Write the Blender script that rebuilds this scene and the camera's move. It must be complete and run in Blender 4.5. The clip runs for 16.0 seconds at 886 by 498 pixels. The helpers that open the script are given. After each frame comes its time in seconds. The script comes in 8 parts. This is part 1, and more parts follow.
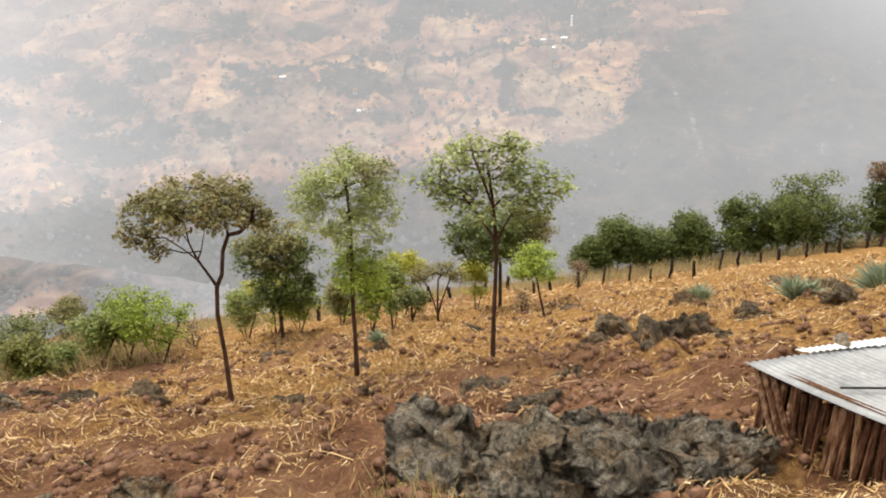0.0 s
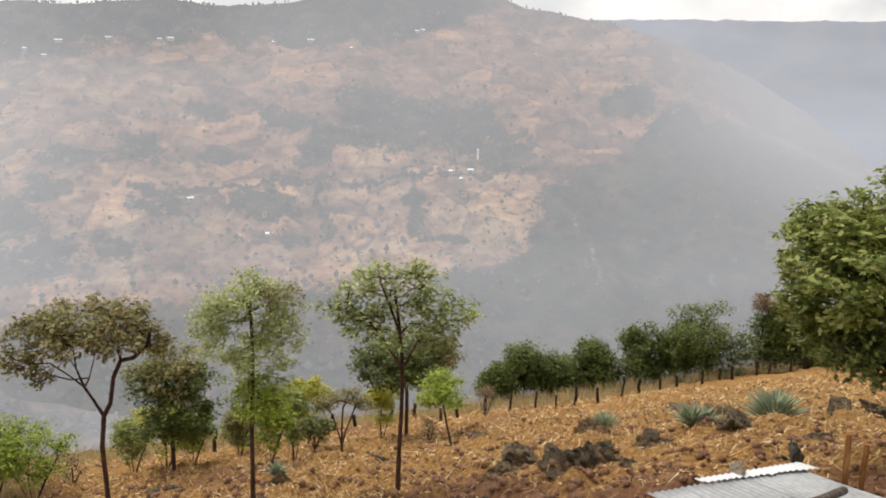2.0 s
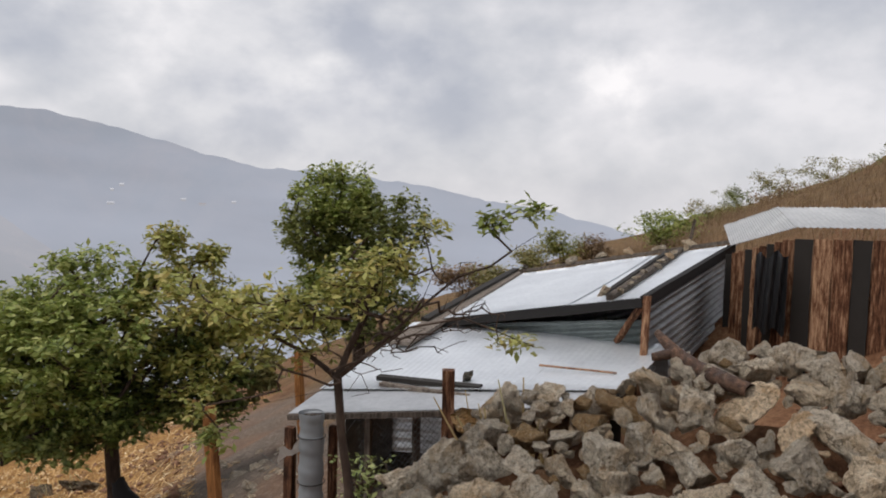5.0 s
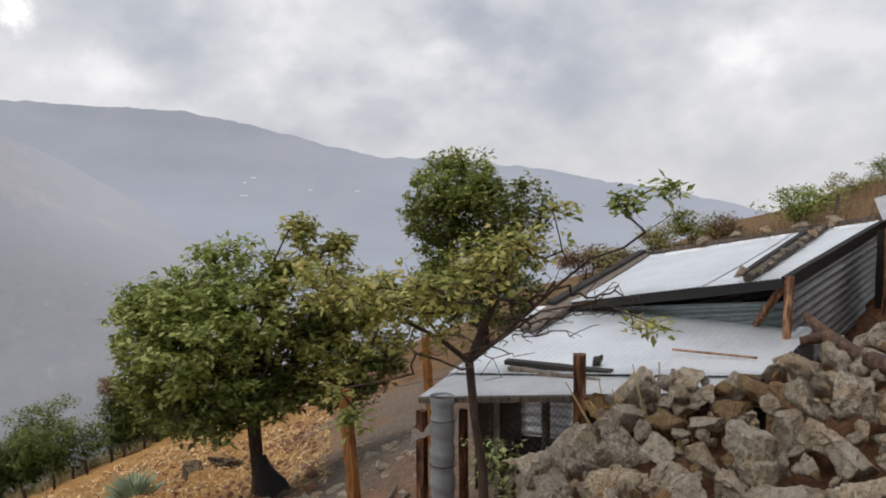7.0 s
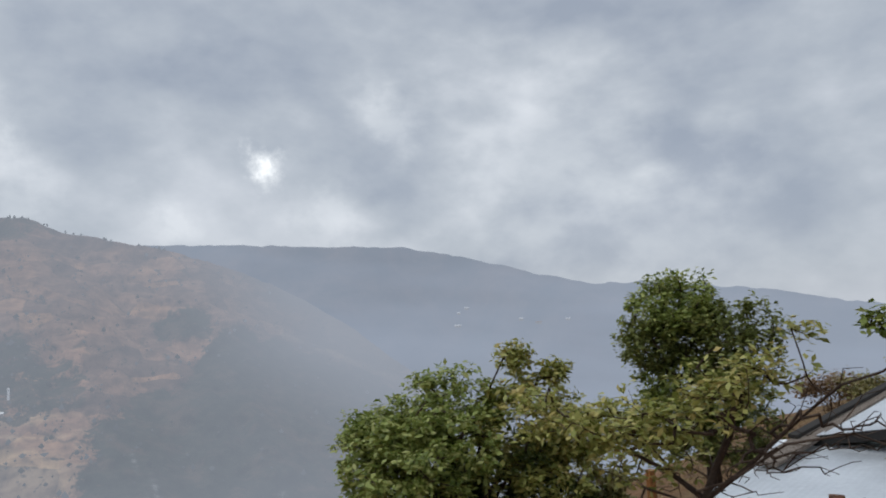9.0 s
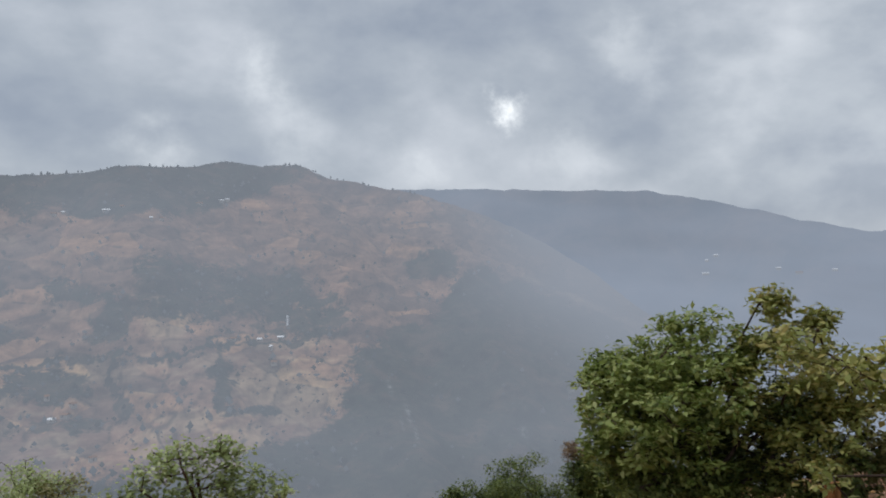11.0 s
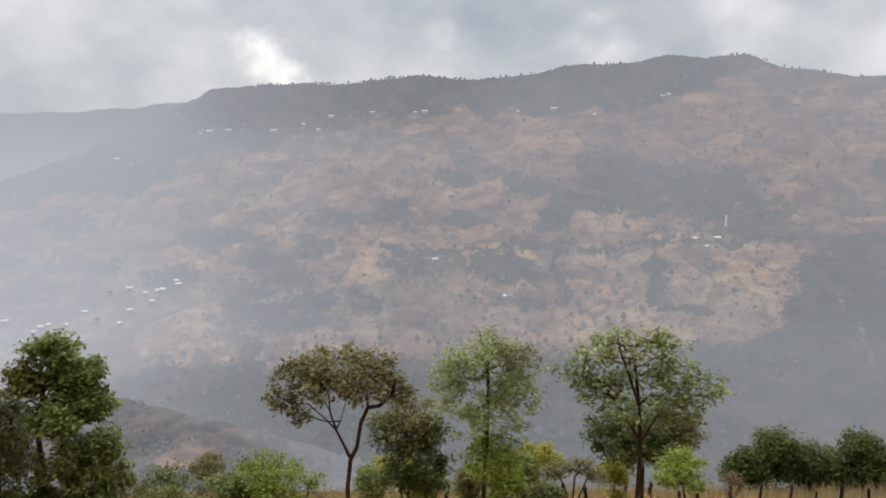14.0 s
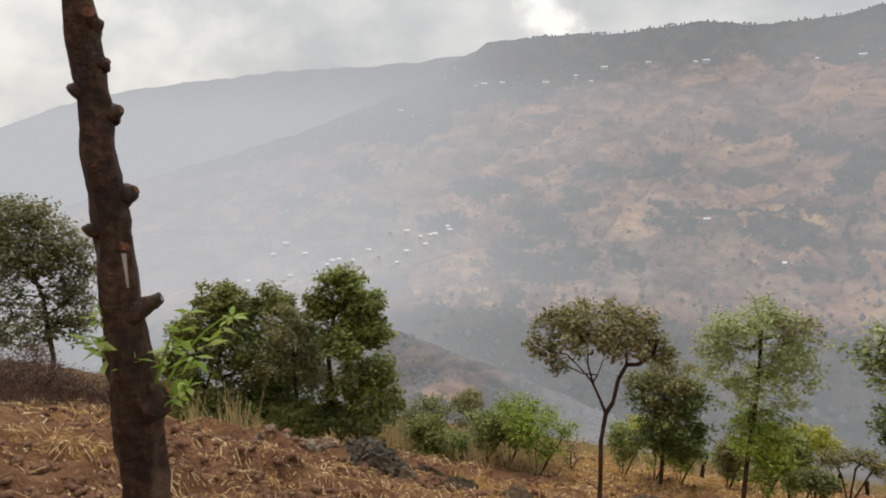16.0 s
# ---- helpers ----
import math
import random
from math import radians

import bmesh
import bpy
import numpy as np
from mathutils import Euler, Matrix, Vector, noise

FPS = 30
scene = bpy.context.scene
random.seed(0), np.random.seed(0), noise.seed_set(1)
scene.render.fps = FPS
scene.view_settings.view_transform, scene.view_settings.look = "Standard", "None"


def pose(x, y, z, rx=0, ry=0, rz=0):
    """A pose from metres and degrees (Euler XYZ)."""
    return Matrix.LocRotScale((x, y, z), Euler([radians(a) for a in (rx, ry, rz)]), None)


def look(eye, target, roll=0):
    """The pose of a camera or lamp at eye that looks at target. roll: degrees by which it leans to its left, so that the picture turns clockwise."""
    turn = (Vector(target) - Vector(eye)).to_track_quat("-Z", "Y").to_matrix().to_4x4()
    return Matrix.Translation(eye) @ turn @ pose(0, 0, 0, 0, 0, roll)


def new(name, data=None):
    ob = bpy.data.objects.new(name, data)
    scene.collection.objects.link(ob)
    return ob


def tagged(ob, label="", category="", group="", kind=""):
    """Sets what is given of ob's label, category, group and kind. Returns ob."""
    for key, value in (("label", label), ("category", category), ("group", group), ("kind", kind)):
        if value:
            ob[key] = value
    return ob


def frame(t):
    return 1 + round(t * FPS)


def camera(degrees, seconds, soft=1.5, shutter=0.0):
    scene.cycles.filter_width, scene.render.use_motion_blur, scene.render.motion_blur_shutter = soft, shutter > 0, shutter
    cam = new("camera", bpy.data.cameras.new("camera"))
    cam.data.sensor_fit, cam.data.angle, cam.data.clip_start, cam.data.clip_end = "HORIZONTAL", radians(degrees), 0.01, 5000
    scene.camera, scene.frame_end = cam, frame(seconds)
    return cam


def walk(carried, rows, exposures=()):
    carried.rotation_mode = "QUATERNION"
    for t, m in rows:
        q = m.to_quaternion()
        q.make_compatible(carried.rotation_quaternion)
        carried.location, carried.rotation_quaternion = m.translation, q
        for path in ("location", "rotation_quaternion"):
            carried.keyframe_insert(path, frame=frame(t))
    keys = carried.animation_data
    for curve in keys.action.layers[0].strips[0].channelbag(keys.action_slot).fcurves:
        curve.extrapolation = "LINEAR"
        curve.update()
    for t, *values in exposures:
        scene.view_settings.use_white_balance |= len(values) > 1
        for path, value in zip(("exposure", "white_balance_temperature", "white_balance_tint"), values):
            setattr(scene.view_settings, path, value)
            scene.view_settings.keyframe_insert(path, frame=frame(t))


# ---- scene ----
cam = camera(61.10, 16.0, soft=1.9)
EYE = 2.4
PATH = [
    (0.0, pose(0.001, 0.003, EYE + 0.000, 69.15, 1.79, -0.39)),
    (0.5, pose(0.012, 0.026, EYE + 0.004, 71.39, 1.02, -1.53)),
    (1.0, pose(0.019, 0.031, EYE + 0.013, 73.95, 0.16, -2.85)),
    (1.5, pose(0.014, 0.012, EYE + 0.027, 76.44, -0.50, -4.47)),
    (2.0, pose(0.019, -0.013, EYE + 0.042, 78.59, -0.88, -6.89)),
    (2.5, pose(0.058, -0.002, EYE + 0.048, 80.30, -0.91, -11.36)),
    (3.0, pose(0.098, 0.014, EYE + 0.043, 81.61, -1.22, -18.90)),
    (3.5, pose(0.113, -0.025, EYE + 0.058, 82.77, -1.55, -29.33)),
    (4.0, pose(0.079, -0.136, EYE + 0.109, 83.91, -1.65, -42.21)),
    (4.5, pose(0.070, -0.201, EYE + 0.152, 85.14, -1.59, -54.55)),
    (4.7, pose(0.071, -0.206, EYE + 0.157, 85.52, -1.35, -58.91)),
    (5.2, pose(0.074, -0.194, EYE + 0.162, 86.06, -1.58, -66.21)),
    (5.8, pose(0.074, -0.174, EYE + 0.158, 85.55, -1.28, -66.80)),
    (6.3, pose(0.073, -0.157, EYE + 0.155, 84.84, -0.61, -63.10)),
    (6.8, pose(0.072, -0.140, EYE + 0.152, 84.76, 0.22, -57.63)),
    (7.0, pose(0.071, -0.139, EYE + 0.153, 84.89, 0.45, -55.42)),
    (7.5, pose(0.055, -0.139, EYE + 0.162, 86.24, 0.99, -50.72)),
    (8.0, pose(0.044, -0.140, EYE + 0.174, 88.60, 1.45, -46.58)),
    (8.2, pose(0.041, -0.141, EYE + 0.177, 90.07, 1.48, -45.03)),
    (8.7, pose(0.041, -0.121, EYE + 0.156, 93.64, 2.15, -41.49)),
    (9.2, pose(0.047, -0.098, EYE + 0.131, 95.48, 1.95, -38.29)),
    (9.8, pose(0.055, -0.072, EYE + 0.101, 95.66, 1.39, -34.63)),
    (10.3, pose(0.061, -0.049, EYE + 0.075, 94.22, 0.96, -29.70)),
    (10.5, pose(0.063, -0.041, EYE + 0.065, 93.38, 0.88, -27.48)),
    (11.0, pose(0.069, -0.019, EYE + 0.040, 91.08, 0.58, -21.33)),
    (11.5, pose(0.066, -0.023, EYE + 0.038, 88.71, 0.42, -15.07)),
    (12.0, pose(0.038, -0.036, EYE + 0.026, 86.67, 0.41, -9.21)),
    (12.5, pose(0.016, -0.010, EYE + 0.019, 85.34, 0.32, -3.86)),
    (13.0, pose(0.003, 0.002, EYE + 0.018, 84.53, 0.17, 1.13)),
    (13.5, pose(-0.021, 0.016, EYE + 0.017, 83.97, -0.05, 6.05)),
    (14.0, pose(-0.039, 0.009, EYE + 0.003, 83.36, -0.14, 11.11)),
    (14.5, pose(-0.035, -0.009, EYE - 0.006, 82.61, -0.16, 16.25)),
    (15.0, pose(-0.037, -0.023, EYE - 0.009, 81.70, -0.23, 21.45)),
    (15.5, pose(-0.059, -0.009, EYE - 0.016, 80.71, -0.39, 26.56)),
    (16.0, pose(-0.076, 0.004, EYE - 0.022, 79.70, -0.44, 31.30)),
]
EXPOSURES = [
    (0.0, 0.80, 7000, 11),
    (1.0, 0.56, 6950, 11),
    (2.5, 0.35, 6850, 12),
    (3.5, 0.18, 6900, 12),
    (4.5, 0.08, 6500, 14),
    (7.0, 0.05, 6450, 13),
    (8.2, -0.05, 6250, 11),
    (10.3, -0.52, 5650, 8),
    (11.0, -0.38, 5900, 9),
    (12.5, -0.08, 6450, 10),
    (14.3, -0.08, 6400, 11),
    (16.0, 0.0, 6750, 10),
]
walk(cam, PATH, EXPOSURES)


# ---- world and light ----
def build_world():
    w = bpy.data.worlds.new("overcast_sky")
    scene.world = w
    w.use_nodes = True
    nt = w.node_tree
    nt.nodes.clear()

    def n(kind, **kw):
        q = nt.nodes.new(kind)
        for k, v in kw.items():
            q.inputs[k].default_value = v
        return q

    def lk(a, b):
        nt.links.new(a, b)

    out = n("ShaderNodeOutputWorld")
    bg = n("ShaderNodeBackground", Strength=SKY_STRENGTH)
    tc = n("ShaderNodeTexCoord")
    sep = n("ShaderNodeSeparateXYZ")
    lk(tc.outputs["Generated"], sep.inputs[0])

    def m(op, a, b=None, c=None):
        q = nt.nodes.new("ShaderNodeMath")
        q.operation = op
        for i, v in enumerate((a, b, c)):
            if v is None:
                continue
            if isinstance(v, (int, float)):
                q.inputs[i].default_value = v
            else:
                lk(v, q.inputs[i])
        return q.outputs[0]

    # cloud deck: the direction laid flat on a high layer
    comb = n("ShaderNodeCombineXYZ")
    zc = m("ADD", m("MULTIPLY", m("MAXIMUM", sep.outputs["Z"], 0.0), 0.45), 0.75)
    lk(m("DIVIDE", sep.outputs["X"], zc), comb.inputs[0])
    lk(m("DIVIDE", sep.outputs["Y"], zc), comb.inputs[1])
    lk(m("MULTIPLY", sep.outputs["Z"], 1.7), comb.inputs[2])
    big = n("ShaderNodeTexNoise", Scale=2.7, Detail=6.0, Roughness=0.52, Distortion=0.15)
    lk(comb.outputs[0], big.inputs["Vector"])
    fine = n("ShaderNodeTexNoise", Scale=9.0, Detail=5.0, Roughness=0.5, Distortion=0.0)
    lk(comb.outputs[0], fine.inputs["Vector"])
    dens = m("ADD", m("MULTIPLY", big.outputs[0], 0.72), m("MULTIPLY", fine.outputs[0], 0.28))
    ramp = n("ShaderNodeValToRGB")
    e = ramp.color_ramp.elements
    e[0].position, e[0].color = 0.37, (0.41, 0.44, 0.49, 1)
    e[1].position, e[1].color = 0.64, (0.77, 0.77, 0.77, 1)
    x = e.new(0.5)
    x.color = (0.56, 0.58, 0.60, 1)
    lk(dens, ramp.inputs[0])

    # thin places in the cloud where the sun behind it comes through
    ragged = n("ShaderNodeTexNoise", Scale=11.0, Detail=6.0, Roughness=0.62)
    lk(tc.outputs["Generated"], ragged.inputs["Vector"])
    bend = n("ShaderNodeVectorMath")
    bend.operation = "MULTIPLY_ADD"
    lk(ragged.outputs["Color"], bend.inputs[0])
    bend.inputs[1].default_value = (0.14, 0.14, 0.14)
    lk(tc.outputs["Generated"], bend.inputs[2])
    gap = None
    for az, el, size, gain in GAPS:
        a, b = radians(az), radians(el)
        d = n("ShaderNodeVectorMath")
        d.operation = "DISTANCE"
        lk(bend.outputs[0], d.inputs[0])
        d.inputs[1].default_value = (math.sin(a) * math.cos(b) + 0.07, math.cos(a) * math.cos(b) + 0.07, math.sin(b) + 0.07)
        warp = m("ADD", d.outputs["Value"], m("MULTIPLY", m("SUBTRACT", fine.outputs[0], 0.5), -size * 1.2))
        near = m("MINIMUM", m("MAXIMUM", m("SUBTRACT", 1.25, m("DIVIDE", warp, size)), 0.0), 1.0)
        g = m("MULTIPLY", m("MULTIPLY", near, near), gain)
        gap = g if gap is None else m("ADD", gap, g)
    addc = n("ShaderNodeMix")
    addc.data_type, addc.blend_type = "RGBA", "ADD"
    addc.inputs[0].default_value = 1.0
    lk(ramp.outputs[0], addc.inputs[6])
    glow = n("ShaderNodeMix")
    glow.data_type, glow.blend_type = "RGBA", "MIX"
    glow.inputs[6].default_value = (0, 0, 0, 1)
    glow.inputs[7].default_value = (1.0, 0.93, 0.80, 1)
    glow.clamp_factor = False
    lk(gap, glow.inputs[0])
    lk(glow.outputs[2], addc.inputs[7])

    # paler mist towards the horizon
    low = m("POWER", m("SUBTRACT", 1.0, m("MINIMUM", m("ABSOLUTE", m("MULTIPLY", sep.outputs["Z"], 4.0)), 1.0)), 2.0)
    mist = n("ShaderNodeMix")
    mist.data_type = "RGBA"
    lk(m("MULTIPLY", low, 0.42), mist.inputs[0])
    lk(addc.outputs[2], mist.inputs[6])
    mist.inputs[7].default_value = (0.62, 0.62, 0.63, 1)

    sky = n("ShaderNodeTexSky")
    sky.sky_type = "NISHITA"
    sky.sun_disc = False
    sky.sun_elevation, sky.sun_rotation = radians(SUN_EL), radians(SUN_AZ)
    part_sky = n("ShaderNodeMix")
    part_sky.data_type, part_sky.blend_type = "RGBA", "ADD"
    part_sky.inputs[0].default_value = 0.006
    lk(mist.outputs[2], part_sky.inputs[6])
    lk(sky.outputs[0], part_sky.inputs[7])
    high = m("MINIMUM", m("MAXIMUM", m("DIVIDE", m("SUBTRACT", sep.outputs["Z"], 0.40), 0.55), 0.0), 1.0)
    lk(m("MULTIPLY", m("ADD", m("MULTIPLY", high, 0.4), 1.0), SKY_STRENGTH), bg.inputs["Strength"])
    lk(part_sky.outputs[2], bg.inputs["Color"])
    lk(bg.outputs[0], out.inputs[0])


SKY_STRENGTH = 1.0
SUN_AZ, SUN_EL = -42.0, 58.0
# azimuth, elevation, size, gain of the bright openings
GAPS = [
    (26.2, 11.0, 0.030, 0.75),
    (8.0, 13.8, 0.06, 0.26),
    (-24.0, 7.1, 0.045, 0.42),
    (-22.2, 6.4, 0.03, 0.3),
    (19.8, 7.3, 0.05, 0.15),
    (0.6, 8.0, 0.05, 0.2),
    (10.3, 8.8, 0.05, 0.13),
    (-10.7, 9.4, 0.05, 0.1),
    (30.9, 7.9, 0.06, 0.14),
    (35.3, 15.0, 0.06, 0.16),
    (-60.0, 9.0, 0.35, 0.25),
    (48.0, 11.0, 0.22, 0.13),
    (57.0, 5.0, 0.16, 0.12),
    (77.0, 9.6, 0.05, 0.16),
]
build_world()
sun = new("sun", bpy.data.lights.new("sun", "SUN"))
sun.data.energy, sun.data.angle, sun.data.color = 1.4, radians(40), (1.0, 0.95, 0.87)
_a, _e = radians(SUN_AZ), radians(SUN_EL)
sun.matrix_world = look((0, 0, 60), (-math.sin(_a) * math.cos(_e), -math.cos(_a) * math.cos(_e), 60 - math.sin(_e)))


# ---- materials ----
class Nodes:
    """A short way to write a material's nodes."""

    def __init__(self, name):
        self.mat = bpy.data.materials.new(name)
        self.mat.use_nodes = True
        self.nt = self.mat.node_tree
        self.bsdf = self.nt.nodes["Principled BSDF"]
        self.out = self.nt.nodes["Material Output"]

    def n(self, kind, **kw):
        q = self.nt.nodes.new(kind)
        for k, v in kw.items():
            q.inputs[k].default_value = v
        return q

    def lk(self, a, b):
        self.nt.links.new(a, b)

    def pos(self):
        return self.n("ShaderNodeNewGeometry").outputs["Position"]

    def obj(self):
        return self.n("ShaderNodeTexCoord").outputs["Object"]

    def noise(self, scale, detail=5.0, rough=0.55, vec=None, stretch=None, distort=0.0):
        q = self.n("ShaderNodeTexNoise", Scale=scale, Detail=detail, Roughness=rough, Distortion=distort)
        v = vec if vec is not None else self.pos()
        if stretch:
            mp = self.n("ShaderNodeMapping")
            mp.inputs["Scale"].default_value = stretch
            self.lk(v, mp.inputs[0])
            v = mp.outputs[0]
        self.lk(v, q.inputs["Vector"])
        return q.outputs[0]

    def ramp(self, fac, *stops):
        q = self.n("ShaderNodeValToRGB")
        e = q.color_ramp.elements
        while len(e) < len(stops):
            e.new(0.5)
        for s, (p, c) in zip(e, stops):
            s.position = p
            s.color = (*c, 1) if len(c) == 3 else c
        self.lk(fac, q.inputs[0])
        return q.outputs[0]

    def mix(self, fac, a, b, blend="MIX"):
        q = self.n("ShaderNodeMix")
        q.data_type, q.blend_type = "RGBA", blend
        for i, v in ((0, fac), (6, a), (7, b)):
            if isinstance(v, (int, float)):
                q.inputs[i].default_value = v
            elif isinstance(v, tuple):
                q.inputs[i].default_value = (*v, 1)
            else:
                self.lk(v, q.inputs[i])
        return q.outputs[2]

    def math(self, op, a, b=None):
        q = self.n("ShaderNodeMath")
        q.operation = op
        for i, v in enumerate((a, b)):
            if v is None:
                continue
            if isinstance(v, (int, float)):
                q.inputs[i].default_value = v
            else:
                self.lk(v, q.inputs[i])
        return q.outputs[0]

    def attr(self, name):
        q = self.n("ShaderNodeAttribute")
        q.attribute_name = name
        return q

    def island(self):
        return self.n("ShaderNodeNewGeometry").outputs["Random Per Island"]

    def rnd(self):
        return self.n("ShaderNodeObjectInfo").outputs["Random"]

    def finish(self, colour, rough=0.85, bump=None, strength=0.4, dist=0.02, metal=0.0, spec=None):
        if isinstance(colour, tuple):
            self.bsdf.inputs["Base Color"].default_value = (*colour, 1)
        else:
            self.lk(colour, self.bsdf.inputs["Base Color"])
        if isinstance(rough, (int, float)):
            self.bsdf.inputs["Roughness"].default_value = rough
        else:
            self.lk(rough, self.bsdf.inputs["Roughness"])
        self.bsdf.inputs["Metallic"].default_value = metal
        if spec is not None:
            self.bsdf.inputs["Specular IOR Level"].default_value = spec
        if bump is not None:
            b = self.n("ShaderNodeBump", Strength=strength, Distance=dist)
            self.lk(bump, b.inputs["Height"])
            self.lk(b.outputs[0], self.bsdf.inputs["Normal"])
        return self.mat


def mat_ground():
    k = Nodes("soil_and_straw")
    soil = k.ramp(k.math("ADD", k.math("MULTIPLY", k.noise(1.3, 6), 0.55), k.math("MULTIPLY", k.noise(17, 6, 0.7), 0.45)), (0.3, (0.066, 0.031, 0.018)), (0.5, (0.225, 0.112, 0.061)), (0.72, (0.48, 0.285, 0.16)))
    straw = k.ramp(k.noise(9.0, 5, 0.7), (0.3, (0.15, 0.075, 0.03)), (0.55, (0.42, 0.235, 0.085)), (0.75, (0.68, 0.43, 0.165)))
    cover = k.attr("straw").outputs["Fac"]
    mask = k.ramp(k.math("ADD", k.math("ADD", k.math("MULTIPLY", k.noise(2.2, 7, 0.68), 0.6), k.math("MULTIPLY", k.noise(8.0, 5, 0.7), 0.4)), k.math("MULTIPLY", k.math("SUBTRACT", cover, 0.5), 0.7)),
                  (0.43, (0, 0, 0)), (0.57, (1, 1, 1)))
    c = k.mix(mask, soil, straw)
    grass = k.ramp(k.noise(1.6, 6), (0.35, (0.105, 0.066, 0.036)), (0.6, (0.20, 0.13, 0.066)), (0.75, (0.12, 0.105, 0.045)))
    c = k.mix(k.attr("grass").outputs["Fac"], c, grass)
    gravel = k.ramp(k.noise(14, 6, 0.7), (0.32, (0.10, 0.078, 0.06)), (0.55, (0.23, 0.185, 0.148)), (0.72, (0.40, 0.34, 0.28)))
    c = k.mix(k.attr("bank").outputs["Fac"], c, gravel)
    lumps = k.math("ADD", k.noise(3.6, 6, 0.7), k.math("MULTIPLY", k.noise(11, 8, 0.75), 0.6))
    return k.finish(c, 0.95, lumps, 1.0, 0.11, spec=0.1)


def mat_straw():
    k = Nodes("dry_maize_straw")
    c = k.ramp(k.island(), (0.0, (0.13, 0.065, 0.028)), (0.35, (0.38, 0.21, 0.085)), (0.75, (0.68, 0.44, 0.18)), (1.0, (0.86, 0.70, 0.45)))
    return k.finish(c, 0.8, spec=0.25)


LEAF_GAIN = 1.45


def mat_leaf(name, *cols, gloss=0.5, trans=0.3):
    k = Nodes(name)
    stops = [(i / (len(cols) - 1), c) for i, c in enumerate(cols)]
    f = k.math("ADD", k.math("MULTIPLY", k.island(), 0.65), k.math("MULTIPLY", k.noise(0.9, 3), 0.45))
    c = k.ramp(f, *[(p, tuple(min(0.6, q * LEAF_GAIN) for q in cc)) for p, cc in stops])
    k.finish(c, gloss, spec=0.35)
    t = k.n("ShaderNodeBsdfTranslucent")
    k.lk(c, t.inputs["Color"])
    mx = k.n("ShaderNodeMixShader")
    mx.inputs[0].default_value = trans
    k.lk(k.bsdf.outputs[0], mx.inputs[1])
    k.lk(t.outputs[0], mx.inputs[2])
    k.lk(mx.outputs[0], k.out.inputs[0])
    return k.mat


def mat_bark(name, dark, mid, light, scale=9):
    k = Nodes(name)
    v = k.noise(scale, 7, 0.65, stretch=(1, 1, 0.35))
    c = k.ramp(v, (0.3, dark), (0.52, mid), (0.75, light))
    return k.finish(c, 0.85, v, 1.0, 0.03, spec=0.3)


def mat_pollard():
    """Dark wet bark with pale scuffs and thin rings."""
    k = Nodes("bark_pollard")
    o = k.obj()
    grain = k.noise(26, 8, 0.7, o)
    patch = k.noise(7, 5, 0.6, o, stretch=(1, 1, 0.6))
    ring = k.noise(10, 4, 0.6, o, stretch=(0.6, 0.6, 7), distort=0.4)
    c = k.ramp(k.math("ADD", k.math("MULTIPLY", grain, 0.55), k.math("MULTIPLY", patch, 0.45)), (0.34, (0.010, 0.005, 0.003)), (0.5, (0.066, 0.033, 0.019)), (0.62, (0.18, 0.10, 0.06)), (0.72, (0.40, 0.28, 0.19)))
    c = k.mix(k.ramp(ring, (0.62, (0, 0, 0)), (0.72, (0.5, 0.5, 0.5))), c, (0.012, 0.008, 0.006))
    c = k.mix(k.ramp(k.noise(5, 4, 0.6, o, stretch=(1.6, 1.6, 0.8)), (0.6, (0, 0, 0)), (0.7, (0.5, 0.5, 0.5))), c, (0.22, 0.14, 0.09))
    h = k.math("ADD", k.math("MULTIPLY", grain, 0.5), k.math("ADD", k.math("MULTIPLY", ring, 0.15), k.math("MULTIPLY", patch, 0.6)))
    return k.finish(c, k.ramp(patch, (0.35, (0.45, 0.45, 0.45)), (0.65, (0.85, 0.85, 0.85))), h, 1.0, 0.035, spec=0.4)


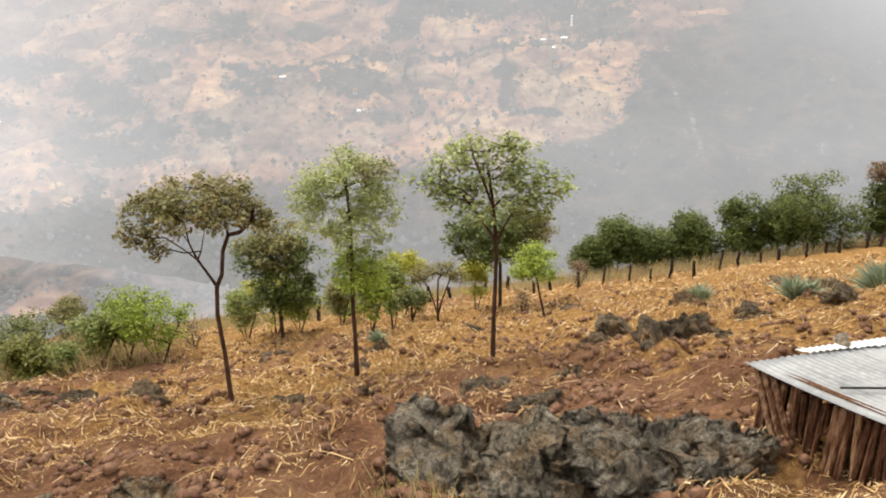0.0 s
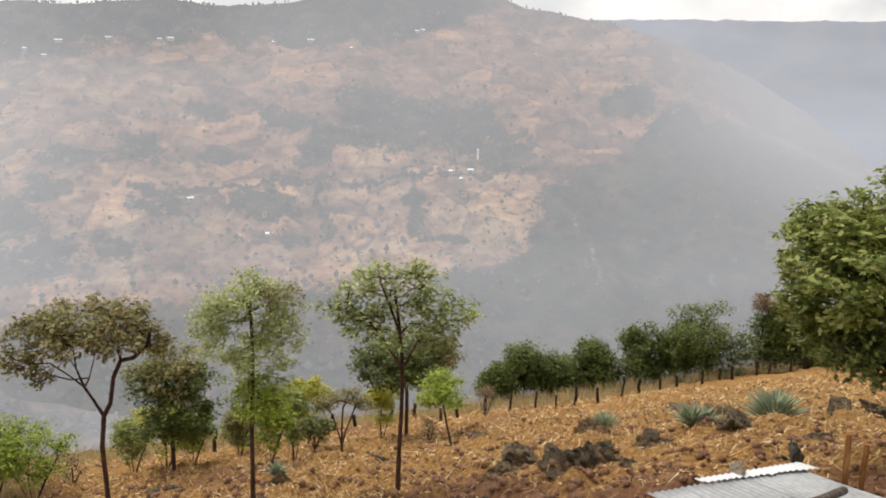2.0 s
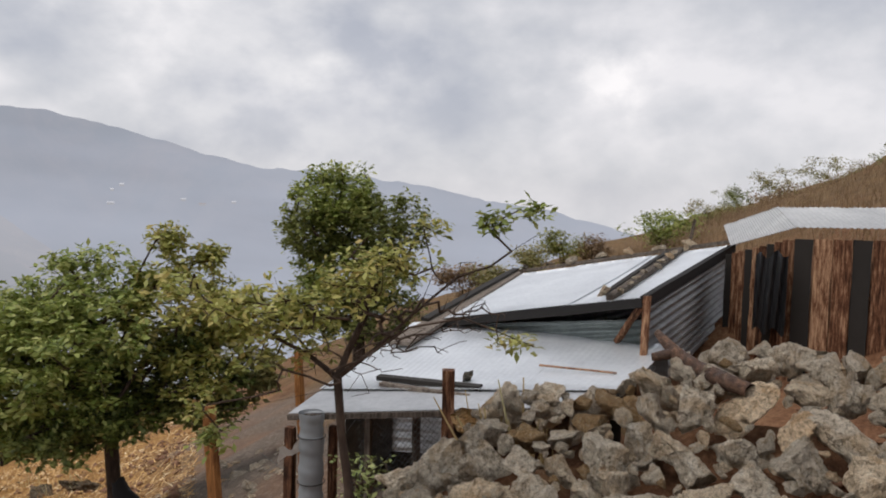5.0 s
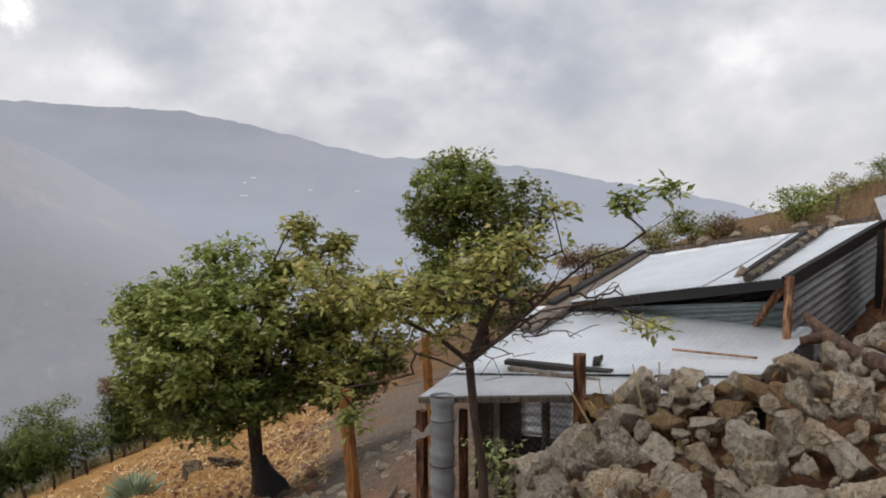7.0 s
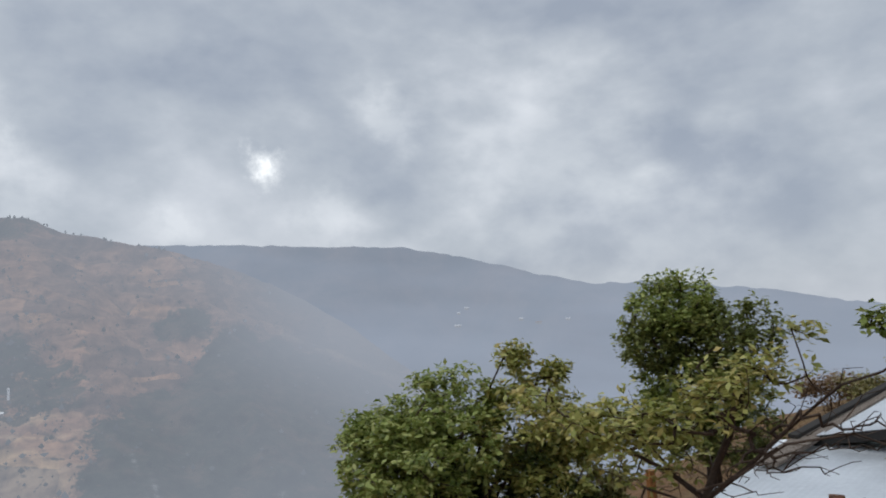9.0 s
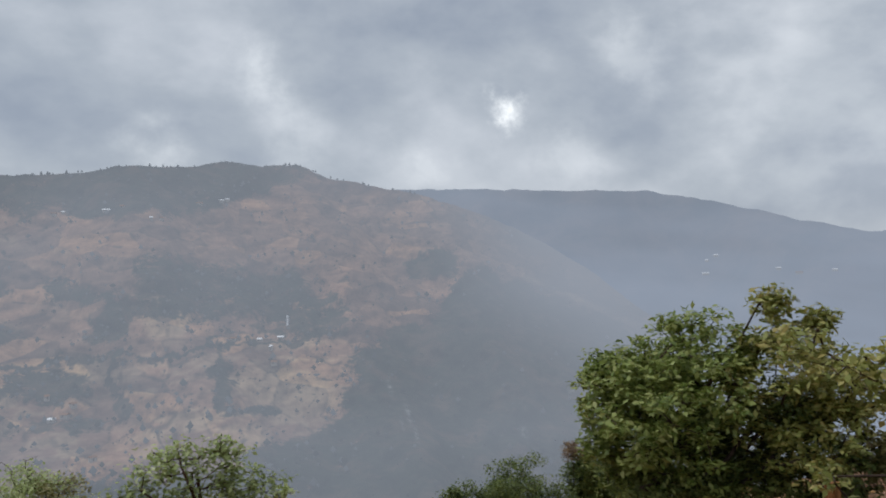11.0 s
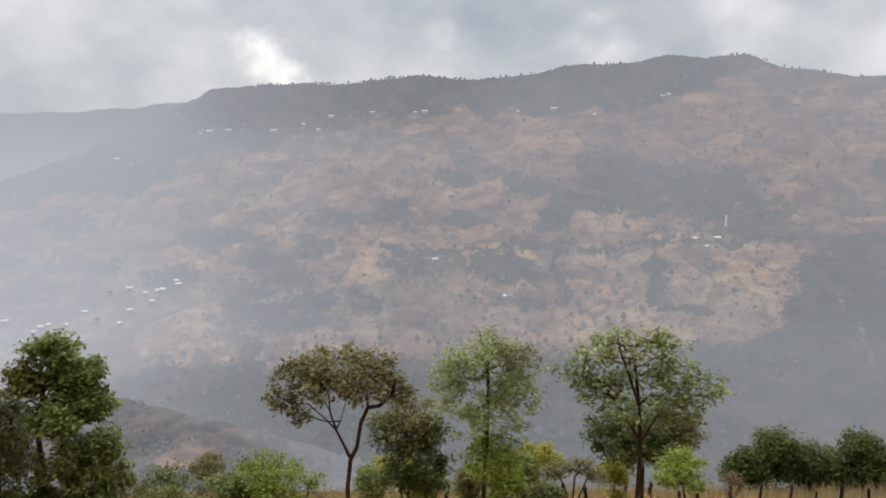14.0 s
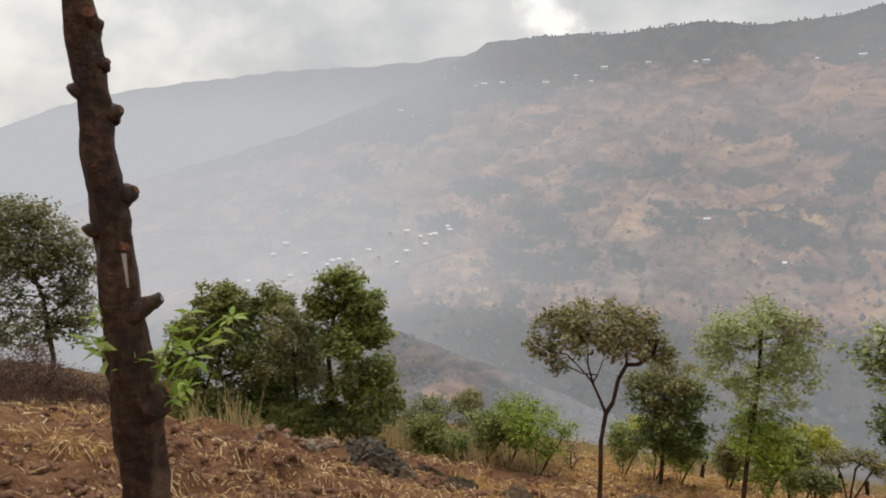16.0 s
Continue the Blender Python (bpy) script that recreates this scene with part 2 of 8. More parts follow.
def mat_rock(name, *cols, scale=3.0, vein=0.5, relief=0.09, buff=((0.24, 0.155, 0.085), (0.56, 0.385, 0.22))):
    k = Nodes(name)
    o = k.obj()
    shift = k.n("ShaderNodeVectorMath")
    shift.operation = "ADD"
    k.lk(o, shift.inputs[0])
    sc = k.n("ShaderNodeCombineXYZ")
    k.lk(k.math("MULTIPLY", k.rnd(), 37.0), sc.inputs[0])
    k.lk(sc.outputs[0], shift.inputs[1])
    v = shift.outputs[0]
    a = k.noise(scale, 8, 0.68, v)
    b = k.noise(scale * 5, 6, 0.6, v)
    f = k.math("ADD", k.math("MULTIPLY", a, 0.7), k.math("MULTIPLY", b, 0.3))
    n = len(cols)
    c = k.ramp(f, *[(0.33 + 0.34 * i / (n - 1), q) for i, q in enumerate(cols)])
    pale = k.ramp(k.noise(scale * 2.2, 5, 0.6, v, distort=1.5), (0.56, (0, 0, 0)), (0.64, (1, 1, 1)))
    c = k.mix(k.math("MULTIPLY", pale, vein), c, cols[-1])
    stain = k.ramp(k.noise(scale * 0.45, 4, 0.6, v, distort=0.6), (0.49, (0, 0, 0)), (0.62, (1, 1, 1)))
    c = k.mix(k.math("MULTIPLY", stain, 0.62), c, k.mix(b, *buff))
    tint = k.ramp(k.rnd(), (0.0, (0.8, 0.79, 0.77)), (0.6, (1, 0.98, 0.94)), (0.9, (1.12, 1.03, 0.9)), (1.0, (1.2, 1.0, 0.78)))
    c = k.mix(1.0, c, tint, "MULTIPLY")
    # dark cracks and lichen
    cracks = k.math("ABSOLUTE", k.math("SUBTRACT", k.noise(scale * 1.3, 6, 0.6, v, distort=1.2), 0.5))
    c = k.mix(k.ramp(cracks, (0.0, (0.55, 0.55, 0.55)), (0.022, (0, 0, 0))), c, tuple(q * 0.6 for q in cols[0]))
    spots = k.ramp(k.noise(scale * 3.3, 6, 0.7, v), (0.58, (0, 0, 0)), (0.68, (0.4, 0.4, 0.4)))
    c = k.mix(spots, c, tuple(q * 1.5 for q in cols[0]))
    h = k.math("ADD", k.math("ADD", f, k.math("MULTIPLY", k.noise(scale * 15, 4, 0.65, v), 0.3)), k.math("MULTIPLY", k.math("MINIMUM", cracks, 0.06), 4.0))
    return k.finish(c, 0.92, h, 1.0, relief, spec=0.2)


def mat_tin(name, dark, light, rust=0.2, metal=0.6, rough=0.38):
    k = Nodes(name)
    a = k.noise(1.1, 6, 0.6)
    b = k.noise(14, 5, 0.6)
    c = k.ramp(k.math("ADD", k.math("MULTIPLY", a, 0.65), k.math("MULTIPLY", b, 0.35)), (0.32, dark), (0.66, light))
    rm = k.ramp(k.noise(2.7, 8, 0.72), (0.60, (0, 0, 0)), (0.74, (1, 1, 1)))
    c = k.mix(k.math("MULTIPLY", rm, rust), c, (0.20, 0.085, 0.04))
    r = k.math("ADD", k.math("MULTIPLY", a, 0.3), rough - 0.1)
    return k.finish(c, r, b, 0.1, 0.005, metal=metal)


def mat_wood(name, dark, mid, light):
    k = Nodes(name)
    v = k.noise(8, 8, 0.72, k.obj(), stretch=(3.5, 3.5, 0.45))
    f = k.math("ADD", v, k.math("MULTIPLY", k.math("SUBTRACT", k.rnd(), 0.5), 0.16))
    c = k.ramp(f, (0.34, dark), (0.50, mid), (0.70, light))
    return k.finish(c, 0.85, v, 0.8, 0.02, spec=0.2)


def plain(name, colour, rough=0.8, metal=0.0):
    k = Nodes(name)
    v = k.noise(7, 6, 0.65)
    c = k.mix(k.math("MULTIPLY", v, 0.7), colour, tuple(q * 0.55 for q in colour))
    return k.finish(c, rough, v, 0.25, 0.01, metal=metal)


def backdrop_glow(k, colour, haze_colour, amount):
    """Far backdrop: haze painted on the surface as emission, mixed in by amount."""
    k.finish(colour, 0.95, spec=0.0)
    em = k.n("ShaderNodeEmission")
    em.inputs["Color"].default_value = (*haze_colour, 1)
    k.lk(k.math("MAXIMUM", k.attr("haze_tone").outputs["Fac"], HAZE_GLOW_LEAST), em.inputs["Strength"])
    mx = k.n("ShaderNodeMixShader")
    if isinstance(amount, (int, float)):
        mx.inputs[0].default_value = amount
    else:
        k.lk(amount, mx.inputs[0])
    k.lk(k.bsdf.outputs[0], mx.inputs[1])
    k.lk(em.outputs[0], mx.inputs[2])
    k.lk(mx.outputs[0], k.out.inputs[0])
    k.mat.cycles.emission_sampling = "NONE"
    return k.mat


# least strength and colours of the emission that paints the distance haze
HAZE_GLOW_LEAST = 0.8
HAZE_GLOW = (0.405, 0.424, 0.460)
HAZE_GLOW_BLUE = (0.425, 0.462, 0.53)


def mat_mountain():
    k = Nodes("mountain_fields_woods_and_haze")
    p = k.pos()
    fine = k.noise(0.045, 8, 0.7, p)
    mid = k.noise(0.011, 6, 0.6, p)
    # furrows and hedges run aslant up the slope
    mp = k.n("ShaderNodeMapping")
    mp.inputs["Rotation"].default_value = (0, math.radians(32), 0)
    mp.inputs["Scale"].default_value = (0.18, 0.5, 1.5)
    k.lk(p, mp.inputs[0])
    slant = k.noise(0.05, 6, 0.62, mp.outputs[0])
    field = k.ramp(fine, (0.32, (0.26, 0.14, 0.097)), (0.5, (0.395, 0.232, 0.162)), (0.7, (0.54, 0.34, 0.235)))
    scrub = k.ramp(fine, (0.3, (0.11, 0.07, 0.055)), (0.6, (0.265, 0.158, 0.115)))
    blend = k.math("ADD", k.math("MULTIPLY", mid, 0.5), k.math("MULTIPLY", slant, 0.5))
    c = k.mix(k.ramp(blend, (0.40, (0, 0, 0)), (0.60, (1, 1, 1))), scrub, field)
    bright = k.math("MULTIPLY", k.attr("field").outputs["Fac"], k.ramp(slant, (0.36, (0.25, 0.25, 0.25)), (0.56, (1, 1, 1))))
    c = k.mix(bright, c, k.ramp(fine, (0.3, (0.40, 0.275, 0.18)), (0.7, (0.66, 0.485, 0.315))))
    # small plots of different crops and fallow, parted by thin hedges
    flat = k.n("ShaderNodeMapping")
    flat.inputs["Scale"].default_value = (0.020, 0.006, 0.042)
    flat.inputs["Rotation"].default_value = (0, math.radians(10), 0)
    wob = k.n("ShaderNodeVectorMath")
    wob.operation = "MULTIPLY_ADD"
    k.lk(k.n("ShaderNodeTexNoise", Scale=0.018, Detail=4.0).outputs["Color"], wob.inputs[0])
    wob.inputs[1].default_value = (26, 26, 26)
    k.lk(p, wob.inputs[2])
    k.lk(wob.outputs[0], flat.inputs[0])
    plots = k.n("ShaderNodeTexVoronoi", Scale=1.0)
    k.lk(flat.outputs[0], plots.inputs["Vector"])
    tone = k.n("ShaderNodeSeparateColor")
    k.lk(plots.outputs["Color"], tone.inputs[0])
    c = k.mix(1.0, c, k.ramp(tone.outputs[0], (0.0, (0.58, 0.60, 0.62)), (0.5, (0.95, 0.95, 0.94)), (0.85, (1.22, 1.17, 1.05)), (1.0, (1.5, 1.42, 1.15))), "MULTIPLY")
    rims = k.n("ShaderNodeTexVoronoi", Scale=1.0)
    rims.feature = "DISTANCE_TO_EDGE"
    k.lk(flat.outputs[0], rims.inputs["Vector"])
    hedge = k.math("MULTIPLY", k.ramp(rims.outputs["Distance"], (0.02, (1, 1, 1)), (0.06, (0, 0, 0))), k.ramp(k.noise(0.03, 4, 0.6, p), (0.5, (0, 0, 0)), (0.62, (1, 1, 1))))
    c = k.mix(k.math("MULTIPLY", hedge, 0.75), c, (0.075, 0.062, 0.045))
    woods = k.ramp(fine, (0.3, (0.022, 0.028, 0.022)), (0.55, (0.05, 0.058, 0.042)), (0.75, (0.10, 0.092, 0.066)))
    woods = k.mix(k.math("MULTIPLY", k.ramp(k.noise(0.022, 6, 0.65, p), (0.48, (0, 0, 0)), (0.66, (1, 1, 1))), 0.6), woods, (0.17, 0.115, 0.082))
    crowns = k.math("ADD", k.math("MULTIPLY", k.noise(0.045, 6, 0.7, p), 1.1), k.math("MULTIPLY", k.noise(0.16, 4, 0.6, p), 0.9))
    edge = k.math("ADD", k.attr("wood").outputs["Fac"], k.math("MULTIPLY", k.math("SUBTRACT", crowns, 1.0), 1.7))
    c = k.mix(k.ramp(edge, (0.36, (0, 0, 0)), (0.5, (0.6, 0.6, 0.6)), (0.72, (1, 1, 1))), c, woods)
    c = k.mix(k.math("MULTIPLY", k.attr("cliff").outputs["Fac"], k.ramp(k.noise(0.12, 5, 0.7, p), (0.42, (0, 0, 0)), (0.6, (0.8, 0.8, 0.8)))), c, (0.40, 0.39, 0.37))
    # per-vertex haze share lays the glow over the land colours
    return backdrop_glow(k, c, HAZE_GLOW, k.attr("mist").outputs["Fac"])


def mat_ridge(name, amount, tone=(0.05, 0.06, 0.05), tone2=(0.2, 0.15, 0.11), haze_tone=None, scale=0.006):
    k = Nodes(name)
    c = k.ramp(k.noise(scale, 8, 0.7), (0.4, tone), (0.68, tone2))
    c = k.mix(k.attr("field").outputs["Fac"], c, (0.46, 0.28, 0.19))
    # the ridge's haze is emission over its own colour, bluish by default
    return backdrop_glow(k, c, haze_tone or HAZE_GLOW_BLUE, k.attr("mist").outputs["Fac"] if amount is None else amount)


M = {
    "ground": mat_ground(),
    "straw": mat_straw(),
    "soil": mat_bark("turned_soil", (0.10, 0.05, 0.03), (0.24, 0.125, 0.074), (0.42, 0.25, 0.16), 12),
    # also paints shade low in the field-edge and spreading trees
    "leaf_dark": mat_leaf("leaf_dark_green", (0.03, 0.042, 0.012), (0.115, 0.135, 0.036), (0.25, 0.26, 0.082)),
    "leaf_avocado": mat_leaf("leaf_mid_green", (0.03, 0.045, 0.010), (0.115, 0.15, 0.030), (0.23, 0.26, 0.068), (0.33, 0.32, 0.12)),
    "leaf_olive": mat_leaf("leaf_olive_brown", (0.045, 0.05, 0.016), (0.135, 0.132, 0.045), (0.24, 0.22, 0.085), (0.195, 0.118, 0.058)),
    "leaf_pale": mat_leaf("leaf_pale_green", (0.15, 0.19, 0.055), (0.31, 0.355, 0.13), (0.46, 0.49, 0.23)),
    # also paints the shaded inside of the spreading tree's crown
    "leaf_hedge": mat_leaf("leaf_deep_green", (0.022, 0.034, 0.010), (0.085, 0.112, 0.026), (0.19, 0.21, 0.058)),
    "leaf_loose": mat_leaf("leaf_loose_green", (0.06, 0.078, 0.022), (0.19, 0.225, 0.075), (0.34, 0.365, 0.15)),
    "leaf_lime": mat_leaf("leaf_bright_green", (0.075, 0.11, 0.013), (0.19, 0.25, 0.03), (0.36, 0.40, 0.068)),
    "leaf_yellow": mat_leaf("leaf_yellow_green", (0.16, 0.18, 0.02), (0.33, 0.32, 0.04), (0.44, 0.40, 0.08)),
    "leaf_dry": mat_leaf("leaf_dry_brown", (0.09, 0.055, 0.03), (0.17, 0.11, 0.06), (0.25, 0.18, 0.1)),
    "leaf_avo2": mat_leaf("leaf_dull_green", (0.042, 0.05, 0.012), (0.145, 0.155, 0.034), (0.30, 0.285, 0.075)),
    "leaf_fruit": mat_leaf("leaf_yellowing_green", (0.06, 0.075, 0.015), (0.175, 0.19, 0.042), (0.31, 0.30, 0.09), (0.37, 0.27, 0.10)),
    "leaf_pale2": mat_leaf("leaf_grey_green", (0.08, 0.08, 0.03), (0.18, 0.17, 0.065), (0.28, 0.25, 0.10)),
    "leaf_olive2": mat_leaf("leaf_grey_olive", (0.065, 0.065, 0.028), (0.16, 0.155, 0.066), (0.26, 0.235, 0.11)),
    "leaf_fresh": mat_leaf("leaf_fresh_green", (0.14, 0.24, 0.03), (0.26, 0.38, 0.06), (0.40, 0.48, 0.14), trans=0.4),
    "cut_wood": mat_bark("sawn_wood", (0.07, 0.02, 0.012), (0.24, 0.085, 0.045), (0.42, 0.22, 0.13), 40),
    "grass_dry": mat_leaf("dry_grass", (0.22, 0.15, 0.06), (0.38, 0.28, 0.13), (0.50, 0.40, 0.22), gloss=0.8),
    "bark": mat_bark("bark_brown", (0.03, 0.02, 0.015), (0.075, 0.05, 0.036), (0.15, 0.105, 0.075)),
    "bark_red": mat_bark("bark_reddish", (0.03, 0.016, 0.011), (0.08, 0.04, 0.026), (0.15, 0.085, 0.058)),
    "bark_cut": mat_pollard(),
    "rock": mat_rock("grey_limestone", (0.15, 0.12, 0.085), (0.66, 0.565, 0.44), (0.84, 0.745, 0.61), (0.92, 0.87, 0.77), buff=((0.36, 0.24, 0.13), (0.78, 0.58, 0.37))),
    "rock_dark": mat_rock("dark_karst_rock", (0.02, 0.019, 0.016), (0.085, 0.08, 0.066), (0.20, 0.185, 0.155), (0.38, 0.36, 0.30), scale=2.6, vein=0.5),
    "rock_grey": mat_rock("grey_karst_rock", (0.034, 0.029, 0.022), (0.17, 0.148, 0.113), (0.37, 0.33, 0.265), (0.64, 0.585, 0.49), scale=6.0, vein=0.4, relief=0.12),
    "rock_karst": mat_rock("karst_rock", (0.028, 0.021, 0.014), (0.11, 0.085, 0.056), (0.225, 0.18, 0.125), (0.44, 0.37, 0.28), scale=5.5, vein=0.4),
    "rock_ochre": mat_rock("ochre_stained_rock", (0.22, 0.14, 0.075), (0.44, 0.27, 0.13), (0.58, 0.40, 0.21), (0.66, 0.58, 0.45)),
    "tin": mat_tin("galvanised_sheet", (0.56, 0.59, 0.62), (0.78, 0.81, 0.83), 0.06, 0.5, 0.34),
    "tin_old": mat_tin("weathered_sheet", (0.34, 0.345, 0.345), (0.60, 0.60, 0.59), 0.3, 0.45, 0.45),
    "wood_grey": mat_wood("weathered_grey_wood", (0.045, 0.036, 0.028), (0.13, 0.105, 0.085), (0.27, 0.23, 0.19)),
    "wood_dark": mat_wood("dark_post_wood", (0.012, 0.008, 0.006), (0.045, 0.03, 0.021), (0.11, 0.075, 0.055)),
    "brush": mat_leaf("leafless_brush", (0.04, 0.022, 0.015), (0.10, 0.058, 0.042), (0.18, 0.115, 0.08), gloss=0.8),
    "wood_red": mat_wood("reddish_stake_wood", (0.022, 0.01, 0.006), (0.15, 0.066, 0.034), (0.55, 0.34, 0.20)),
    "wood_orange": mat_wood("orange_sawn_timber", (0.12, 0.045, 0.014), (0.30, 0.13, 0.04), (0.45, 0.23, 0.09)),
    "rust": plain("rusty_steel", (0.20, 0.075, 0.035), 0.8, 0.2),
    "black_sheet": plain("black_plastic_sheet", (0.012, 0.012, 0.013), 0.35),
    "dark": plain("dark_interior", (0.03, 0.026, 0.022), 0.95),
    "pale_cloth": plain("pale_rag", (0.62, 0.57, 0.5), 0.9),
    "wire": plain("galvanised_wire", (0.30, 0.32, 0.33), 0.45, 0.7),
    "agave": mat_leaf("agave_leaf", (0.10, 0.13, 0.075), (0.20, 0.235, 0.145), (0.36, 0.37, 0.26), gloss=0.45, trans=0.05),
    "tin_eave": mat_tin("dull_eave_sheet", (0.30, 0.31, 0.32), (0.50, 0.51, 0.52), 0.25, 0.4, 0.45),
    "tin_pen": mat_tin("dull_roof_sheet", (0.20, 0.205, 0.205), (0.5, 0.51, 0.51), 0.3, 0.4, 0.5),
    "tin_pale": mat_tin("whitish_sheet", (0.55, 0.57, 0.58), (0.8, 0.81, 0.81), 0.05, 0.2, 0.5),
    "tin_wall": mat_tin("blackened_wall_sheet", (0.12, 0.125, 0.125), (0.42, 0.43, 0.43), 0.15, 0.5, 0.4),
    "tin_green": mat_tin("grey_green_sheet", (0.15, 0.18, 0.17), (0.33, 0.37, 0.36), 0.2, 0.4, 0.5),
    "netting": plain("netting_grey", (0.33, 0.35, 0.36), 0.6, 0.4),
    # burnt stump wood; on the shed's eave beam this black paints shade
    "char_and_shade": plain("charred_wood_and_eave_shade", (0.014, 0.012, 0.011), 0.9),
    "house_wall": plain("far_house_wall", (0.75, 0.74, 0.72), 0.9),
    "mountain": mat_mountain(),
}


# ---- shapes ----
def noise2(x, y, seed=0):
    """Smooth value noise in -1..1 on arrays."""
    xi, yi = np.floor(x).astype(np.int64), np.floor(y).astype(np.int64)
    fx, fy = x - xi, y - yi
    fx, fy = fx * fx * (3 - 2 * fx), fy * fy * (3 - 2 * fy)

    def h(a, b):
        n = (a * 374761393 + b * 668265263 + seed * 974634777) & 0x7FFFFFFF
        n = ((n ^ (n >> 13)) * 1274126177) & 0x7FFFFFFF
        return ((n ^ (n >> 16)) & 0xFFFF) / 32767.5 - 1

    return (h(xi, yi) * (1 - fx) + h(xi + 1, yi) * fx) * (1 - fy) + (h(xi, yi + 1) * (1 - fx) + h(xi + 1, yi + 1) * fx) * fy


def fbm2(x, y, octaves=4, seed=0, gain=0.5):
    s, a = 0, 1.0
    for i in range(octaves):
        s = s + a * noise2(x * 2**i, y * 2**i, seed + i * 17)
        a *= gain
    return s


def noise3(p, seed=0):
    """Smooth value noise of points (n, 3), in -1..1."""
    i = np.floor(p).astype(np.int64)
    f = p - i
    f = f * f * (3 - 2 * f)

    def h(q):
        n = (q[:, 0] * 374761393 + q[:, 1] * 668265263 + q[:, 2] * 1103515245 + seed * 974634777) & 0x7FFFFFFF
        n = ((n ^ (n >> 13)) * 1274126177) & 0x7FFFFFFF
        n = ((n ^ (n >> 15)) * 1597334677) & 0x7FFFFFFF
        return ((n ^ (n >> 16)) & 0xFFFF) / 32767.5 - 1

    s = 0
    for c in ((0, 0, 0), (1, 0, 0), (0, 1, 0), (1, 1, 0), (0, 0, 1), (1, 0, 1), (0, 1, 1), (1, 1, 1)):
        w = np.prod(np.where(np.array(c) == 1, f, 1 - f), axis=1)
        s = s + w * h(i + np.array(c))
    return s


def fbm3(p, octaves=4, seed=0, gain=0.5):
    s, a = 0, 1.0
    for i in range(octaves):
        s = s + a * noise3(p * 2**i + i * 7.3, seed + i * 13)
        a *= gain
    return s


def smooth(x, a, b):
    t = np.clip((np.asarray(x, float) - a) / (b - a), 0, 1)
    return t * t * (3 - 2 * t)


def quick_mesh(name, verts, faces, shade=False):
    """A mesh from arrays; all faces have the same number of corners."""
    verts, faces = np.asarray(verts, np.float32), np.asarray(faces, np.int32)
    me = bpy.data.meshes.new(name)
    n, k = faces.shape
    me.vertices.add(len(verts))
    me.vertices.foreach_set("co", verts.ravel())
    me.loops.add(n * k)
    me.loops.foreach_set("vertex_index", faces.ravel())
    me.polygons.add(n)
    me.polygons.foreach_set("loop_start", np.arange(n, dtype=np.int32) * k)
    if shade:
        me.polygons.foreach_set("use_smooth", np.ones(n, bool))
    me.update(calc_edges=True)
    return me


def attach(name, me, mat, parent=None, label=""):
    ob = new(name, me)
    me.materials.clear()
    me.materials.append(mat)
    if parent is not None:
        ob.parent = parent
    if label:
        tagged(ob, label)
    return ob


def part(name, bm, mat, parent=None, label="", flat=True):
    me = bpy.data.meshes.new(name)
    bm.to_mesh(me)
    bm.free()
    if not flat:
        for f in me.polygons:
            f.use_smooth = True
    return attach(name, me, mat, parent, label)


def thing(name, at=(0, 0, 0), label="", category="", group="", kind="", rz=0.0):
    ob = new(name)
    ob.matrix_world = pose(*at, 0, 0, rz)
    ob.empty_display_size = 0.2
    return tagged(ob, label, category, group, kind)


# where the eye stands when it looks along a bearing: it is carried on a short arc
STAND = [(-62, -0.07, 0.005, -0.02), (-35, -0.035, -0.005, 0.0), (-8, 0.005, 0.01, 0.01), (18, 0.03, 0.01, 0.02), (34, 0.085, -0.045, 0.075), (46, 0.072, -0.135, 0.125), (56, 0.07, -0.165, 0.153), (110, 0.07, -0.165, 0.153)]


def stand(az):
    a = np.array(STAND)
    return Vector([float(np.interp(az, a[:, 0], a[:, k])) for k in (1, 2, 3)])


def polar(az, d, z=0.0):
    """A point d metres away (level) along a bearing."""
    a, s = radians(az), stand(az)
    return Vector((s.x + d * math.sin(a), s.y + d * math.cos(a), z))


def sight(az, el, d):
    """The point d metres away (level) that is seen at that bearing and height angle."""
    return polar(az, d, EYE + stand(az).z + d * math.tan(radians(el)))


def floats(me, name, values):
    a = me.attributes.new(name, "FLOAT", "POINT")
    a.data.foreach_set("value", np.asarray(values, np.float32))


# ---- the hillside ----
FALL = radians(-12)


def pile_z(az, d):
    """The face of the rubble heap: its height at a bearing and distance."""
    top = np.interp(az, [58, 61, 64, 67, 69, 72, 76, 79, 81.6, 83.6, 86, 90, 100], [-23, -21.2, -18.9, -16.0, -14.0, -13.3, -14.2, -12.7, -12.2, -10.4, -9.5, -9.1, -9.1])
    f = np.clip((np.asarray(d, float) - 3.2) / 2.0, 0, 1)
    return EYE + 0.153 + d * np.tan(np.radians(-30 + (top + 30) * f**0.8))



